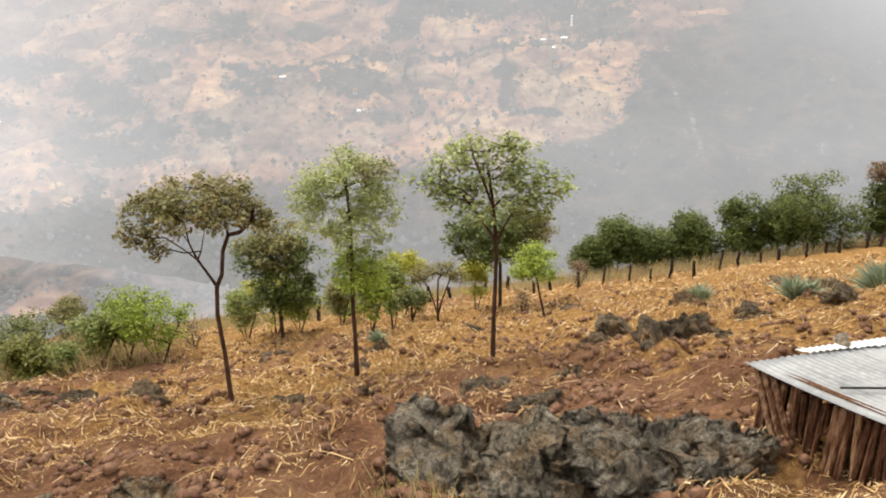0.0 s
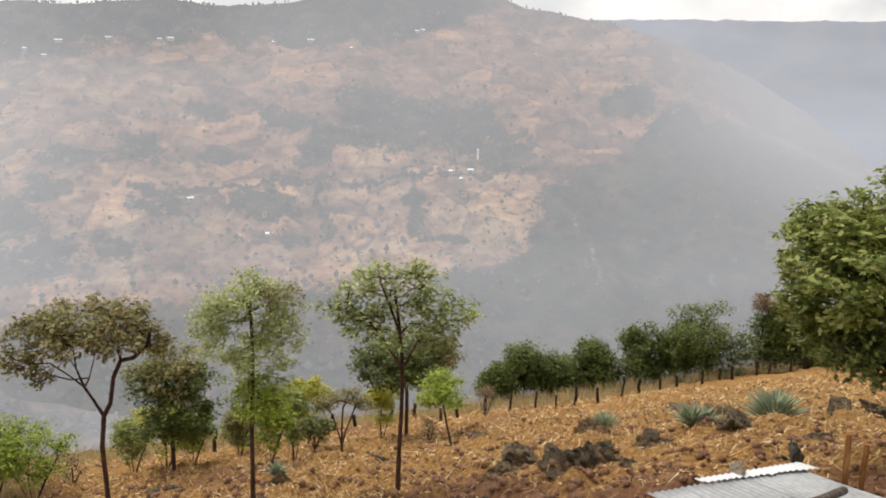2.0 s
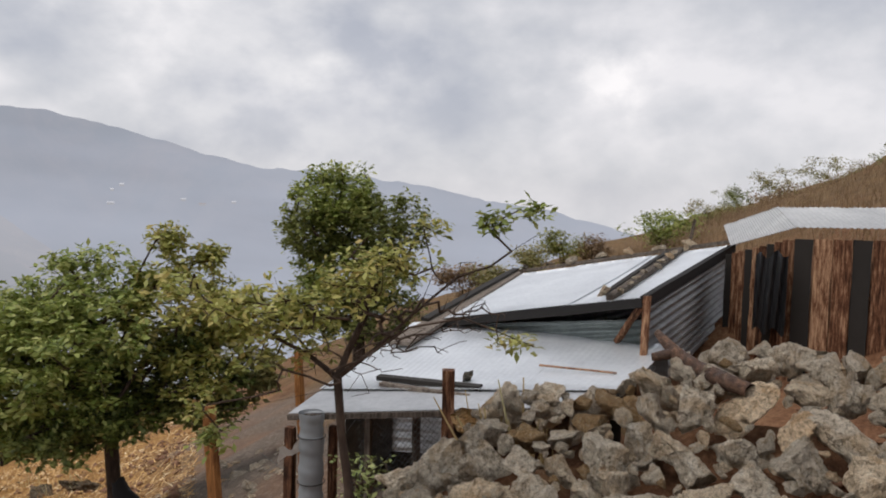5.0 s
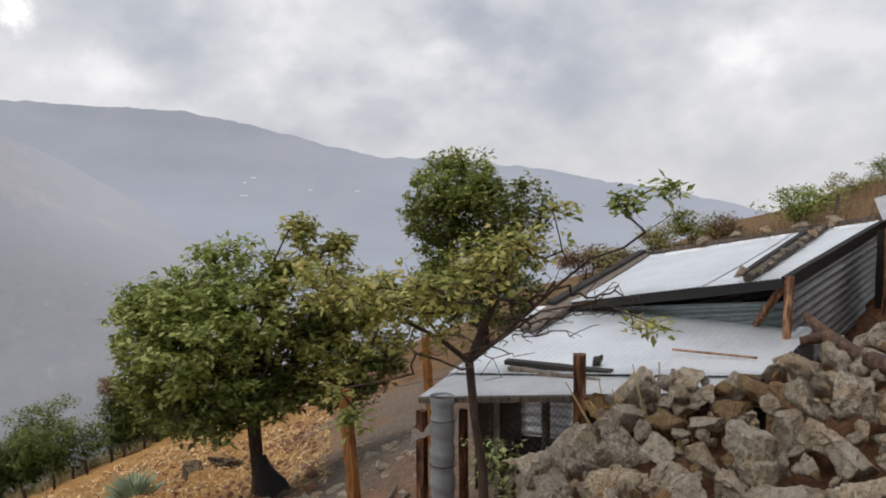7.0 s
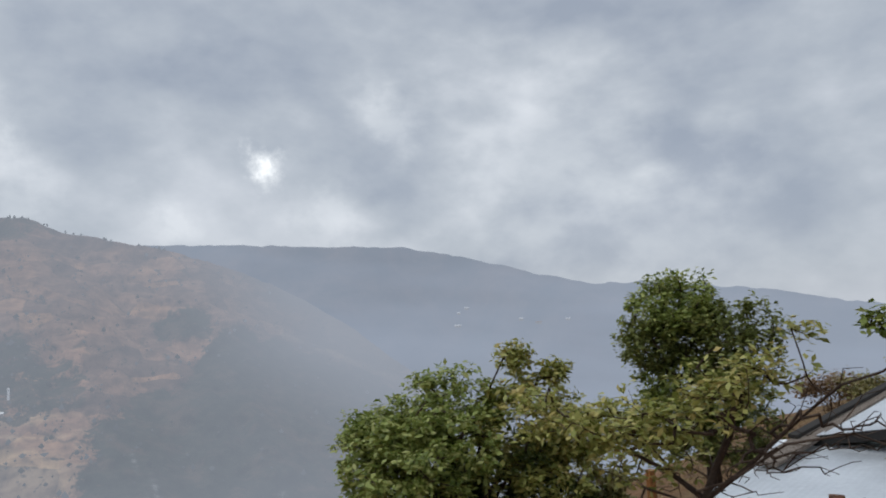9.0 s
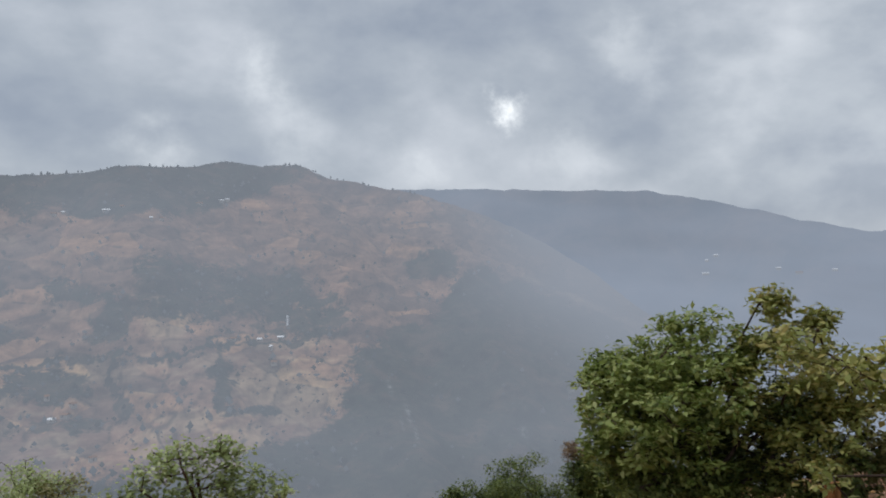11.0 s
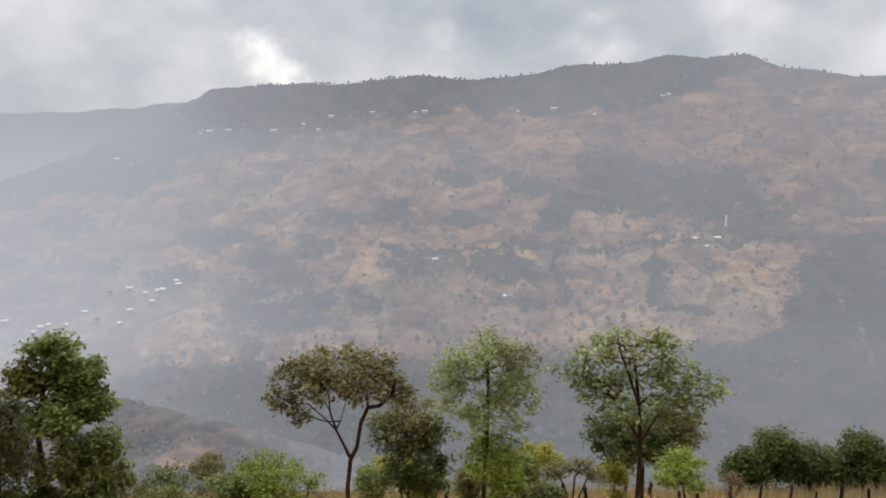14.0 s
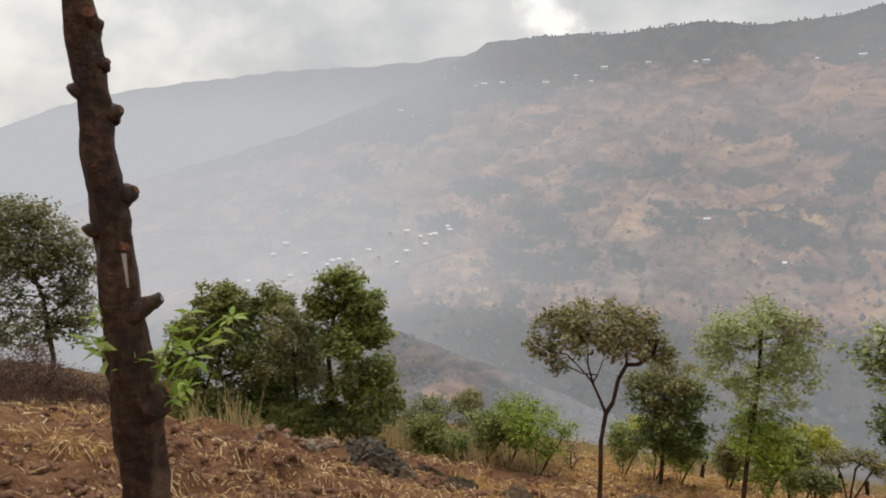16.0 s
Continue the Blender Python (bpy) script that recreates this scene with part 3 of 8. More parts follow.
def ground_z(x, y, rough=True):
    x, y = np.asarray(x, float), np.asarray(y, float)
    u = x * math.sin(FALL) + y * math.cos(FALL)
    r = np.hypot(x, y)
    z = -0.41 * u
    over = np.maximum(u - 50, 0)
    z = z - 0.3 * (np.sqrt(over**2 + 144) - 12)
    z = z - 0.055 * np.maximum(x - 30, 0) * smooth(x, 30, 50)
    z = z + 0.8 * (1 - smooth(r, 0.8, 3.0))
    az = np.degrees(np.arctan2(x, y))
    z = z + 0.15 * smooth(az, 40, 54) * (1 - smooth(az, 110, 150)) * smooth(r, 2.0, 4.0) * (1 - smooth(r, 16, 30))
    w = smooth(az, 56, 63) * (1 - smooth(az, 104, 120)) * smooth(r, 1.2, 3.0) * (1 - smooth(r, 5.0, 6.0))
    z = z + w * np.maximum(pile_z(az, r) - 0.28 - z, 0)

    z = z - 0.75 * smooth(az, 80, 86) * (1 - smooth(az, 96, 108)) * smooth(r, 5.8, 7.2) * (1 - smooth(r, 10.5, 13))

    def hump(az, d, h, w):
        p = polar(az, d)
        return h * np.exp(-((x - p.x) ** 2 + (y - p.y) ** 2) / (w * w))

    z = z + hump(-44, 15.5, 0.45, 4.0) + hump(-56, 15, 0.4, 5.0)
    if rough:
        near = 1 - smooth(r, 60, 140)
        clods = 1 - smooth(az, 38, 46)
        z = z + near * (0.16 * fbm2(x * 0.16, y * 0.16, 3, 3) + 0.10 * fbm2(x * 0.8, y * 0.8, 2, 9) + clods * 0.34 * (np.abs(fbm2(x * 1.0, y * 1.0, 2, 19)) - 0.3) + clods * 0.11 * fbm2(x * 2.3, y * 2.3, 2, 29))
        z = z + (1 - near) * 7.0 * fbm2(x * 0.012, y * 0.012, 4, 5)
    return z


def gz(x, y):
    return float(ground_z(np.array([x]), np.array([y]))[0])


def on_ground(az, d, sink=0.0):
    p = polar(az, d)
    p.z = gz(p.x, p.y) - sink
    return p


def build_ground():
    n = 410
    u = np.linspace(-1, 1, n)
    ax = 9.0 * np.sinh(u * 4.55)
    ay = 9.0 * np.sinh((u * 0.82 + 0.18) * 4.55) + 7
    X, Y = np.meshgrid(ax, ay)
    x, y = X.ravel(), Y.ravel()
    z = ground_z(x, y)
    i = np.arange(n * n).reshape(n, n)
    f = np.stack([i[:-1, :-1], i[:-1, 1:], i[1:, 1:], i[1:, :-1]], -1).reshape(-1, 4)
    me = quick_mesh("ground", np.stack([x, y, z], -1), f, True)
    floats(me, "straw", straw_cover(x, y))
    floats(me, "grass", grass_cover(x, y))
    floats(me, "bank", bank_cover(x, y))
    tagged(attach("ground", me, M["ground"]), "steep reddish-brown field strewn with dry yellow maize straw", "ground", kind="structure")


def bank_cover(x, y):
    """The bare gravelly bank between the spreading tree and the coop."""
    az, r = np.degrees(np.arctan2(x, y)), np.hypot(x, y)
    b = smooth(az, 42, 47) * (1 - smooth(az, 66, 74)) * smooth(r, 5.5, 7) * (1 - smooth(r, 20, 30))
    return np.clip(b * (0.8 + 0.5 * fbm2(x * 0.5, y * 0.5, 3, 61)), 0, 1)


def straw_cover(x, y):
    """How thickly the straw lies: thick across the middle of the field, thin on the red soil below the camera."""
    az = np.degrees(np.arctan2(x, y))
    r = np.hypot(x, y)
    c = 0.17 + 0.52 * smooth(r, 8.5, 16) + 0.34 * fbm2(x * 0.3, y * 0.3, 3, 21)
    c = c - 0.24 * smooth(-az, 20, 38) * (1 - smooth(r, 25, 40))
    c = c + 0.14 * smooth(az, 10, 20) - 0.65 * smooth(az, 40, 50) * (1 - smooth(az, 110, 140))
    return np.clip(c, 0, 1)


def fence_line(s):
    """The wire fence along the lower edge of the field, s from 0 to 1."""
    a, b = polar(-11, 35.5), polar(34, 53.5)
    return a.lerp(b, s)


def grass_cover(x, y):
    a, b = fence_line(0), fence_line(1)
    d = b - a
    n = Vector((-d.y, d.x)).normalized()
    off = (x - a.x) * n.x + (y - a.y) * n.y
    r = np.hypot(x, y)
    az = np.degrees(np.arctan2(x, y))
    g = smooth(off, 0.5, 5.0)
    g = np.maximum(g, smooth(-az, 66, 78) * (1 - smooth(-az, 100, 140)) * smooth(r, 8, 16) * 0.8)
    g = np.maximum(g, smooth(-az, 20, 26) * smooth(r, 21, 27))
    g = np.maximum(g, smooth(az, 46, 60) * smooth(r, 16, 26))
    return np.clip(g + 0.25 * fbm2(x * 0.4, y * 0.4, 3, 44) * (g > 0.02), 0, 1)


build_ground()


# ---- the far side of the valley ----
MAIN_RIDGE = [(-85, -12), (-60, -7), (-50, -4), (-42, -1.6), (-36, 0.8), (-32, 3.0), (-28.1, 5.0), (-24, 5.55), (-18.5, 5.75), (-13.1, 6.4), (-8.5, 6.0), (-5.2, 6.4),
              (-1.2, 7.1), (3, 7.1), (5.2, 7.55), (8, 7.3), (10.4, 7.5), (12.8, 6.5), (18.0, 5.6), (19.4, 5.3), (22.6, 4.3), (25.6, 3.2), (29, 1.5), (32.2, -0.5), (34.6, -2.4), (37, -4.3), (41, -7.2), (48, -11), (56, -15), (100, -24)]
RIGHT_RIDGE = [(8, 5.0), (17.8, 5.65), (25, 5.6), (30.2, 5.4), (36.6, 5.15), (40, 4.5), (44, 3.5), (50.5, 1.85), (54.4, 1.85), (59.6, 1.3), (62.5, 1.0), (68, -0.1), (72.7, -0.7), (77.2, -1.9), (90, -5), (110, -9)]
LEFT_RIDGE = [(-100, -9), (-70, -4), (-61.5, -1.2), (-58, 0.3), (-54.6, 1.1), (-48, 2.2), (-43, 2.85), (-39.7, 3.1), (-32.9, 3.65), (-30.9, 4.1), (-26, 4.4), (-18, 4.4)]
SPUR = [(-75, -21), (-52, -17.2), (-44, -15.6), (-38, -15.7), (-34.4, -16.7), (-29, -18.6), (-23.6, -20.3), (-17, -22.4), (-8, -25)]


def along(table, az):
    a = np.array(table, float)
    return np.interp(az, a[:, 0], a[:, 1])


def main_place(az, el):
    """The main mountain side as bearing and height angle: metres away."""
    top = along(MAIN_RIDGE, az)
    s = np.clip((el + 30) / (top + 30), 0, 1)
    d = 400 + 1050 * s**1.5
    spur = fbm2(az * 0.085 + el * 0.03, el * 0.05, 3, 31)
    gully = 1 - np.abs(fbm2(az * 0.22 + el * 0.09, el * 0.07 + 3, 3, 57))
    return d * (1 + 0.10 * spur + 0.035 * gully + 0.012 * fbm2(az * 0.9, el * 1.1, 4, 8))


def main_haze_share(az, el):
    """The share of painted haze: more to the left and at the shoulder, less low in the valley."""
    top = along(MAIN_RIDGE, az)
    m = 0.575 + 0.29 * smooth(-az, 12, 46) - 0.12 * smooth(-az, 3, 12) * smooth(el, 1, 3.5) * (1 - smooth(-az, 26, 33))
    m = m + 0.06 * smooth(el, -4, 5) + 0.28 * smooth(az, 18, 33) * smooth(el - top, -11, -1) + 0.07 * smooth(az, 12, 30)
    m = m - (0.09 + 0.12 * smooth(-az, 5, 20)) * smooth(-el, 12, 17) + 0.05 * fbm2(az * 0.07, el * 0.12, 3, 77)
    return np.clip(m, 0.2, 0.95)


def haze_strength(az, el):
    """Emission strength of the painted haze: brighter towards the lit left end of the valley."""
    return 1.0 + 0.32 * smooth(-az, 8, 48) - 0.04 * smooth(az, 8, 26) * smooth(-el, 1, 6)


# bearing, height angle and half sizes of the woods on the slope
WOODS = [(5.8, -2.0, 5.4, 1.7), (10.6, -3.5, 3.2, 1.7), (2.2, -1.4, 1.7, 1.7), (-0.2, -2.9, 2.4, 0.8), (-2.4, -3.7, 1.2, 1.6), (-4.9, -1.8, 1.4, 1.1), (-10.2, -1.3, 1.6, 0.7), (-14.9, -3.9, 1.5, 1.3),
         (-18.5, -4.2, 2.4, 0.7), (-23.6, -8.0, 2.3, 1.5), (-26.1, -10.6, 1.9, 1.4), (-22.4, -11.7, 3.0, 1.1), (-13.6, -8.0, 1.9, 0.7), (-6.3, -8.1, 2.2, 0.9), (-5.5, -10.4, 2.2, 0.6), (4.7, -8.5, 0.8, 1.8),
         (6.7, -10.8, 1.9, 0.6), (-2.0, -8.4, 0.35, 2.2), (0.2, 0.1, 1.7, 0.8), (20.4, 0.0, 1.9, 1.1)]
LEFT_WOODS = [(-20.7, -6.3, 1.2, 1.0), (-24.0, -7.4, 1.3, 1.0), (-27.5, -5.8, 2.7, 0.7), (-31.1, -8.4, 1.9, 0.6), (-35.1, -7.3, 1.1, 0.5), (-16.0, -4.3, 2.6, 0.7), (-21.9, -10.8, 2.4, 1.0),
              (-30.4, -15.6, 3.2, 0.9), (-41.9, -6.7, 1.7, 0.5), (-12.1, -6.9, 2.6, 0.5), (-17.3, -10.8, 1.3, 0.7), (-26.4, -15.2, 0.75, 2.1), (-38.0, -4.4, 2.0, 0.5), (-9.0, -4.6, 1.6, 0.5)]
FIELDS = [(-9.7, -10.3, 1.4, 0.6), (-11.3, -9.6, 1.7, 0.4), (-16.5, -12.3, 1.3, 1.1), (0.1, -11.9, 1.3, 0.3), (-3.3, -7.1, 2.6, 0.9), (10.1, -9.8, 3.0, 1.5), (8.0, -8.5, 2.6, 0.9), (1.1, -3.7, 1.3, 1.7), (-14.5, -10.4, 1.3, 0.5),
          (-6.3, -11.7, 1.7, 0.4), (2.8, -11.1, 1.7, 0.6), (7.1, -12.5, 1.1, 0.8), (-27.9, -14.4, 0.9, 1.1), (-25.0, -14.5, 0.5, 1.3), (-10.3, -8.6, 2.2, 0.6), (-16.4, -9.1, 1.1, 1.3), (-35.9, -4.1, 2.2, 0.5),
          (-26.6, -2.6, 2.6, 0.5), (-30.0, -5.4, 2.6, 0.3), (9.6, -5.9, 2.4, 0.4)]
CREST = [(-50, -4.5), (-36, -2.4), (-32, -1.6), (-30, -0.6), (-28, 0.5), (-24, 0.8), (-20, 2.7), (-12, 3.9), (-4, 3.4), (3.7, 4.0), (8.8, 5.6), (14, 6.3), (25, 5)]
RIM = [(13.5, -7.0), (14, -6.3), (20.5, -4.1), (23.1, -0.7), (24.7, -0.3), (28.3, -1.7), (31.5, -3.2), (34.2, -4.6), (38, -6.5), (46, -11)]
LEE = [(-20, 1), (-13.6, 6.7), (-12.3, 11.4), (-11, 13.6), (-6.3, 14.0), (0, 14.5), (6, 16)]
ROAD = [(-15, -6.85), (-7.5, -6.8), (0.2, -6.4), (5.8, -5.9), (9.1, -5.6), (14, -5.4)]
# streaks of bare rock and falling water in the flank
CLIFFS = [(17.2, -9.3, 0.12, 0.6), (18.6, -11.3, 0.2, 0.7), (19.2, -12.8, 0.12, 0.5), (27.4, -12.7, 0.22, 0.4), (30.9, -9.6, 0.2, 0.3), (18.1, -12.0, 0.1, 0.4)]


def patches(table, az, el, edge):
    """1 inside the ellipses of a table, falling to 0 across their edges."""
    w = np.zeros_like(az)
    for a, e, ra, re in table:
        w = np.maximum(w, smooth(1.12 - np.sqrt(((az - a) / ra) ** 2 + ((el - e) / re) ** 2), -edge, edge))
    return w


def track_cut(az, el):
    """The pale cut of a track down the shoulder."""
    t = (az - 27.3) / 9.0
    return smooth(0.26 + 0.14 * np.clip(t, 0, 1) - np.abs(el + 1.0 + 3.9 * t), 0, 0.18) * (t > 0) * (t < 1)


def cliffs(az, el):
    c = np.zeros_like(az)
    for a, e, ra, re in CLIFFS:
        c = np.maximum(c, np.exp(-(((az - a - 0.25 * (e - el)) / ra) ** 2 + ((el - e) / re) ** 2)))
    return c


def wood_cover(az, el):
    a = az + 0.9 * fbm2(az * 0.5, el * 0.8, 3, 101) + 0.25 * fbm2(az * 2.6, el * 3.0, 2, 104)
    e = el + 0.5 * fbm2(az * 0.5 + 9, el * 0.8, 3, 102) + 0.16 * fbm2(az * 2.6 + 5, el * 3.0, 2, 105)
    w = 0.86 * np.maximum(patches(WOODS, a, e, 0.5), patches(LEFT_WOODS, a, e, 0.5))
    # forest along the crest
    w = np.maximum(w, (1 - 0.55 * smooth(az, 6, 13)) * smooth(e - along(CREST, az), -0.7, 0.8) * (1 - 0.7 * smooth(az, 13, 20)))
    # the steep wooded flank
    w = np.maximum(w, 1.15 * smooth(a - np.interp(el, *np.array(LEE).T), -1.0, 1.5) * smooth(along(RIM, az) - e, -0.5, 0.9))
    w = np.maximum(w, 1.1 * smooth(-e, 14.0, 16.0))
    # the hedge along the road, and other lines of trees
    w = np.maximum(w, 0.85 * smooth(0.26 - np.abs(e - along(ROAD, az)), -0.08, 0.1) * (az > -16) * (az < 14))
    w = np.maximum(w, 0.6 * smooth(0.05 - np.abs(fbm2((az - 1.2 * el) * 0.32, (el + 0.3 * az) * 0.9, 2, 73)), 0, 0.04) * (el < 0))
    bare = track_cut(az, el)
    w = w * (1 - bare) - 0.5 * bare
    return w + 0.22 * fbm2(az * 0.9, el * 1.6, 4, 91)


def field_cover(az, el):
    a, e = az + 0.35 * fbm2(az * 0.9, el * 1.4, 3, 111), el + 0.2 * fbm2(az * 0.9, el * 1.4, 3, 112)
    f = 0.85 * patches(FIELDS, a, e, 0.35)
    # short terraces across the lower slope, and strips aslant on the upper left
    low = smooth(-el, 4, 8) * (1 - smooth(-el, 12.5, 15)) * (1 - smooth(az, 12, 16))
    f = np.maximum(f, 0.75 * low * smooth(fbm2(az * 0.55, el * 3.4, 3, 63), 0.15, 0.6))
    f = np.maximum(f, 0.42 * smooth(fbm2((az - 1.6 * el) * 0.42, (el + 0.5 * az) * 1.1, 3, 64), 0.15, 0.6) * smooth(-az, -2, 10))
    f = f * (1 - 0.9 * smooth(az, 14, 18))
    return np.maximum(f, 0.8 * track_cut(az, el))


def shell(name, table, low, place, mat, label, az0, az1, na, ne, mist, extra=None, fine=False):
    az = np.interp(np.linspace(0, 1, na), (0, 0.06, 0.94, 1), (az0, -48, 38, az1)) if fine else np.linspace(az0, az1, na)
    s = np.linspace(0, 1, ne) ** 0.9
    A = np.repeat(az[:, None], ne, 1)
    top = along(table, az) + 0.10 * fbm2(az * 0.9, az * 0 + 3.3, 4, 12)
    E = low + (top[:, None] - low) * s[None, :]
    A, E = A.ravel(), E.ravel()
    d = place(A, E)
    a, e = np.radians(A), np.radians(E)
    v = np.stack([d * np.sin(a), d * np.cos(a), EYE + d * np.tan(e)], -1)
    i = np.arange(na * ne).reshape(na, ne)
    f = np.stack([i[:-1, :-1], i[1:, :-1], i[1:, 1:], i[:-1, 1:]], -1).reshape(-1, 4)
    me = quick_mesh(name, v, f, True)
    # painted haze per vertex: its share, then its emission strength
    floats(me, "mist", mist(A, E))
    floats(me, "haze_tone", haze_strength(A, E))
    if extra:
        for k, fn in extra.items():
            floats(me, k, fn(A, E))
    return tagged(attach(name, me, mat), label, "mountain", kind="structure")


def build_mountains():
    shell("backdrop_mountain", MAIN_RIDGE, -31, main_place, M["mountain"], "mountainside of tan fields, dark woods and scattered houses under painted haze", -85, 100, 760, 200,
          main_haze_share, {"wood": wood_cover, "field": field_cover, "cliff": cliffs}, True)
    # these ridges and the spur carry their haze as glow in the material
    shell("backdrop_ridge_right", RIGHT_RIDGE, -17, lambda a, e: 2050 + 30 * (e + 10) + 160 * fbm2(a * 0.1, e * 0.1, 4, 3), mat_ridge("haze_glow_ridge_blue", None),
          "long forested ridge fading into painted blue-grey haze", 8, 110, 300, 60, lambda a, e: np.clip(0.74 + 0.13 * smooth(-e, -3, 4) + 0.08 * smooth(a, 40, 75) + 0.07 * fbm2((a + 2 * e) * 0.09, e * 0.4, 4, 17), 0, 0.94))
    shell("backdrop_ridge_left", LEFT_RIDGE, -17, lambda a, e: 2300 + 30 * (e + 10) + 160 * fbm2(a * 0.1, e * 0.1, 4, 6), mat_ridge("haze_glow_ridge_pale", None, haze_tone=HAZE_GLOW),
          "ridge behind the main slope, pale with painted haze", -100, -18, 260, 50, lambda a, e: np.clip(0.80 + 0.13 * smooth(-e, -3.4, 1), 0, 0.94))
    shell("backdrop_spur", SPUR, -30, spur_place, mat_ridge("scrub_spur", None, (0.03, 0.026, 0.02), (0.21, 0.14, 0.10), HAZE_GLOW, 0.11),
          "brown scrubby spur low in the valley", -75, -8, 200, 60, spur_haze_share,
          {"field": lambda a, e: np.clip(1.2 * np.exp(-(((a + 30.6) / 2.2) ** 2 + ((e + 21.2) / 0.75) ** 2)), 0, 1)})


def spur_place(a, e):
    return 240 + 10 * (e + 24) + 26 * fbm2(a * 0.12, e * 0.2, 4, 9)


# share of painted haze on the spur, thicker at both ends
def spur_haze_share(a, e):
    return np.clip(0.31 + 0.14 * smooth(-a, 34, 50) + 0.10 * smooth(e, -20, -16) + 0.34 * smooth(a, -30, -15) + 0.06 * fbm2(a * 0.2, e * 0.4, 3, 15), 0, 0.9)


build_mountains()


def clump_field(name, az, el, d, size, tall, mats, label, mist):
    """Far trees as small uneven clumps, joined."""
    n = len(az)
    rng = np.random.default_rng(5)
    a, e = np.radians(az), np.radians(el)
    c = np.stack([d * np.sin(a), d * np.cos(a), EYE + d * np.tan(e)], -1)
    base = np.array([(0, 0, 1.0), (1, 0, 0.45), (0.31, 0.95, 0.5), (-0.81, 0.59, 0.4), (-0.81, -0.59, 0.5), (0.31, -0.95, 0.42), (0, 0, 0.0)])
    tri = np.array([(0, 1, 2), (0, 2, 3), (0, 3, 4), (0, 4, 5), (0, 5, 1), (6, 2, 1), (6, 3, 2), (6, 4, 3), (6, 5, 4), (6, 1, 5)])
    v = base[None] * (1 + 0.35 * rng.uniform(-1, 1, (n, 7, 3)))
    v = v * np.stack([size * 0.5, size * 0.5, size * tall], -1)[:, None, :]
    v = v + c[:, None, :]
    f = tri[None] + (np.arange(n) * 7)[:, None, None]
    me = quick_mesh(name, v.reshape(-1, 3), f.reshape(-1, 3))
    # each clump glows with the haze painted for its spot
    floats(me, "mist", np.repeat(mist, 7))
    floats(me, "haze_tone", np.repeat(haze_strength(az, el), 7))
    return tagged(attach(name, me, mats), label, "woods", kind="stuff")


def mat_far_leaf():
    k = Nodes("far_tree_leaf_with_haze")
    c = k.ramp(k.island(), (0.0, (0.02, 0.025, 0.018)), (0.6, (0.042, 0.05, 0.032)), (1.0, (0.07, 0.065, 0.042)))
    # leaf colour with the distance haze added as emission
    return backdrop_glow(k, c, HAZE_GLOW, k.attr("mist").outputs["Fac"])


def build_far_woods():
    rng = np.random.default_rng(2)
    n = 110000
    az, el = rng.uniform(-62, 48, n), rng.uniform(-22, 6.8, n)
    top = along(MAIN_RIDGE, az)
    w = wood_cover(az, el)
    aslant, across = az - 1.5 * el, el + 0.4 * az
    hedge = (np.abs(fbm2(aslant * 0.7, across * 0.35, 3, 71)) < 0.035) | (np.abs(fbm2(az * 0.25, el * 1.1, 3, 73)) < 0.03) | (fbm2(az * 0.8, el * 1.6, 3, 33) > 0.62)
    keep = (el < top - 0.3) & (rng.uniform(0, 1, n) < np.where(w > 0.5, np.where(az > 12, 0.02, 0.12), np.where(hedge, 0.2, 0.004 + 0.05 * smooth(fbm2(az * 0.35, el * 0.7, 2, 74), 0.1, 0.6))))
    az, el = az[keep], el[keep]
    d = main_place(az, el) - 3
    size = 1.8 + 6.0 * rng.uniform(0, 1, len(az)) ** 2.2
    far = mat_far_leaf()
    clump_field("far_woods", az, el, d, size, 0.9, far, "scattered dark trees and hedges on the far slope", np.minimum(main_haze_share(az, el) + 0.04 + rng.uniform(-0.05, 0.07, len(az)), 0.96))
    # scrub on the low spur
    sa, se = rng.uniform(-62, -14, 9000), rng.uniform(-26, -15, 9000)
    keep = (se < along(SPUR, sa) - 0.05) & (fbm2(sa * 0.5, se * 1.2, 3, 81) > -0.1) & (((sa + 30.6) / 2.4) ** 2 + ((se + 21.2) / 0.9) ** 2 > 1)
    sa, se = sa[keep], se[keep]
    clump_field("spur_scrub", sa, se, spur_place(sa, se) - 0.5, 0.7 + 2.2 * rng.uniform(0, 1, len(sa)) ** 2, 0.8, far, "brown leafless scrub on the low spur", np.minimum(spur_haze_share(sa, se) + rng.uniform(-0.02, 0.12, len(sa)), 0.95))
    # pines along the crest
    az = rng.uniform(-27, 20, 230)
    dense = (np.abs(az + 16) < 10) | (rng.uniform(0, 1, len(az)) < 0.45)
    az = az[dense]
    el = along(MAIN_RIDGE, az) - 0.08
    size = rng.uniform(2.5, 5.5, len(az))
    clump_field("far_pines", az, el, main_place(az, el) - 4, size, 1.3, far, "dark pines standing along the crest", main_haze_share(az, el))


build_far_woods()
CREST_HOUSES = [(-20.4, 2.3), (-23.7, 2.2), (-22.5, 3.1), (-19.5, 3.3), (-16.4, 3.6), (-13.2, 3.6), (-12.5, 3.7), (-6.1, 3.6), (-5.5, 3.7), (-2.8, 3.9), (-1.8, 4.2), (0.1, 3.4), (0.8, 3.4), (3.4, 4.5), (4.9, 4.7), (5.3, 4.8), (-28.8, 1.9), (-28.2, 2.1), (-26.9, 2.2), (-23.8, 2.5), (-21.5, 2.7), (-34.4, 0.1)]
SLOPE_HOUSES = [(-12.1, -7.5), (-11.7, -7.5), (-13.6, -8.2), (-6.5, -8.7), (-4.9, -9.3), (-5.4, -10.0), (-6.2, -10.2), (-21.3, -8.4), (-3.7, -13.0), (5.7, -5.4), (7.6, -5.5), (9.1, -5.4), (8.4, -6.1), (8.6, -7.2)]
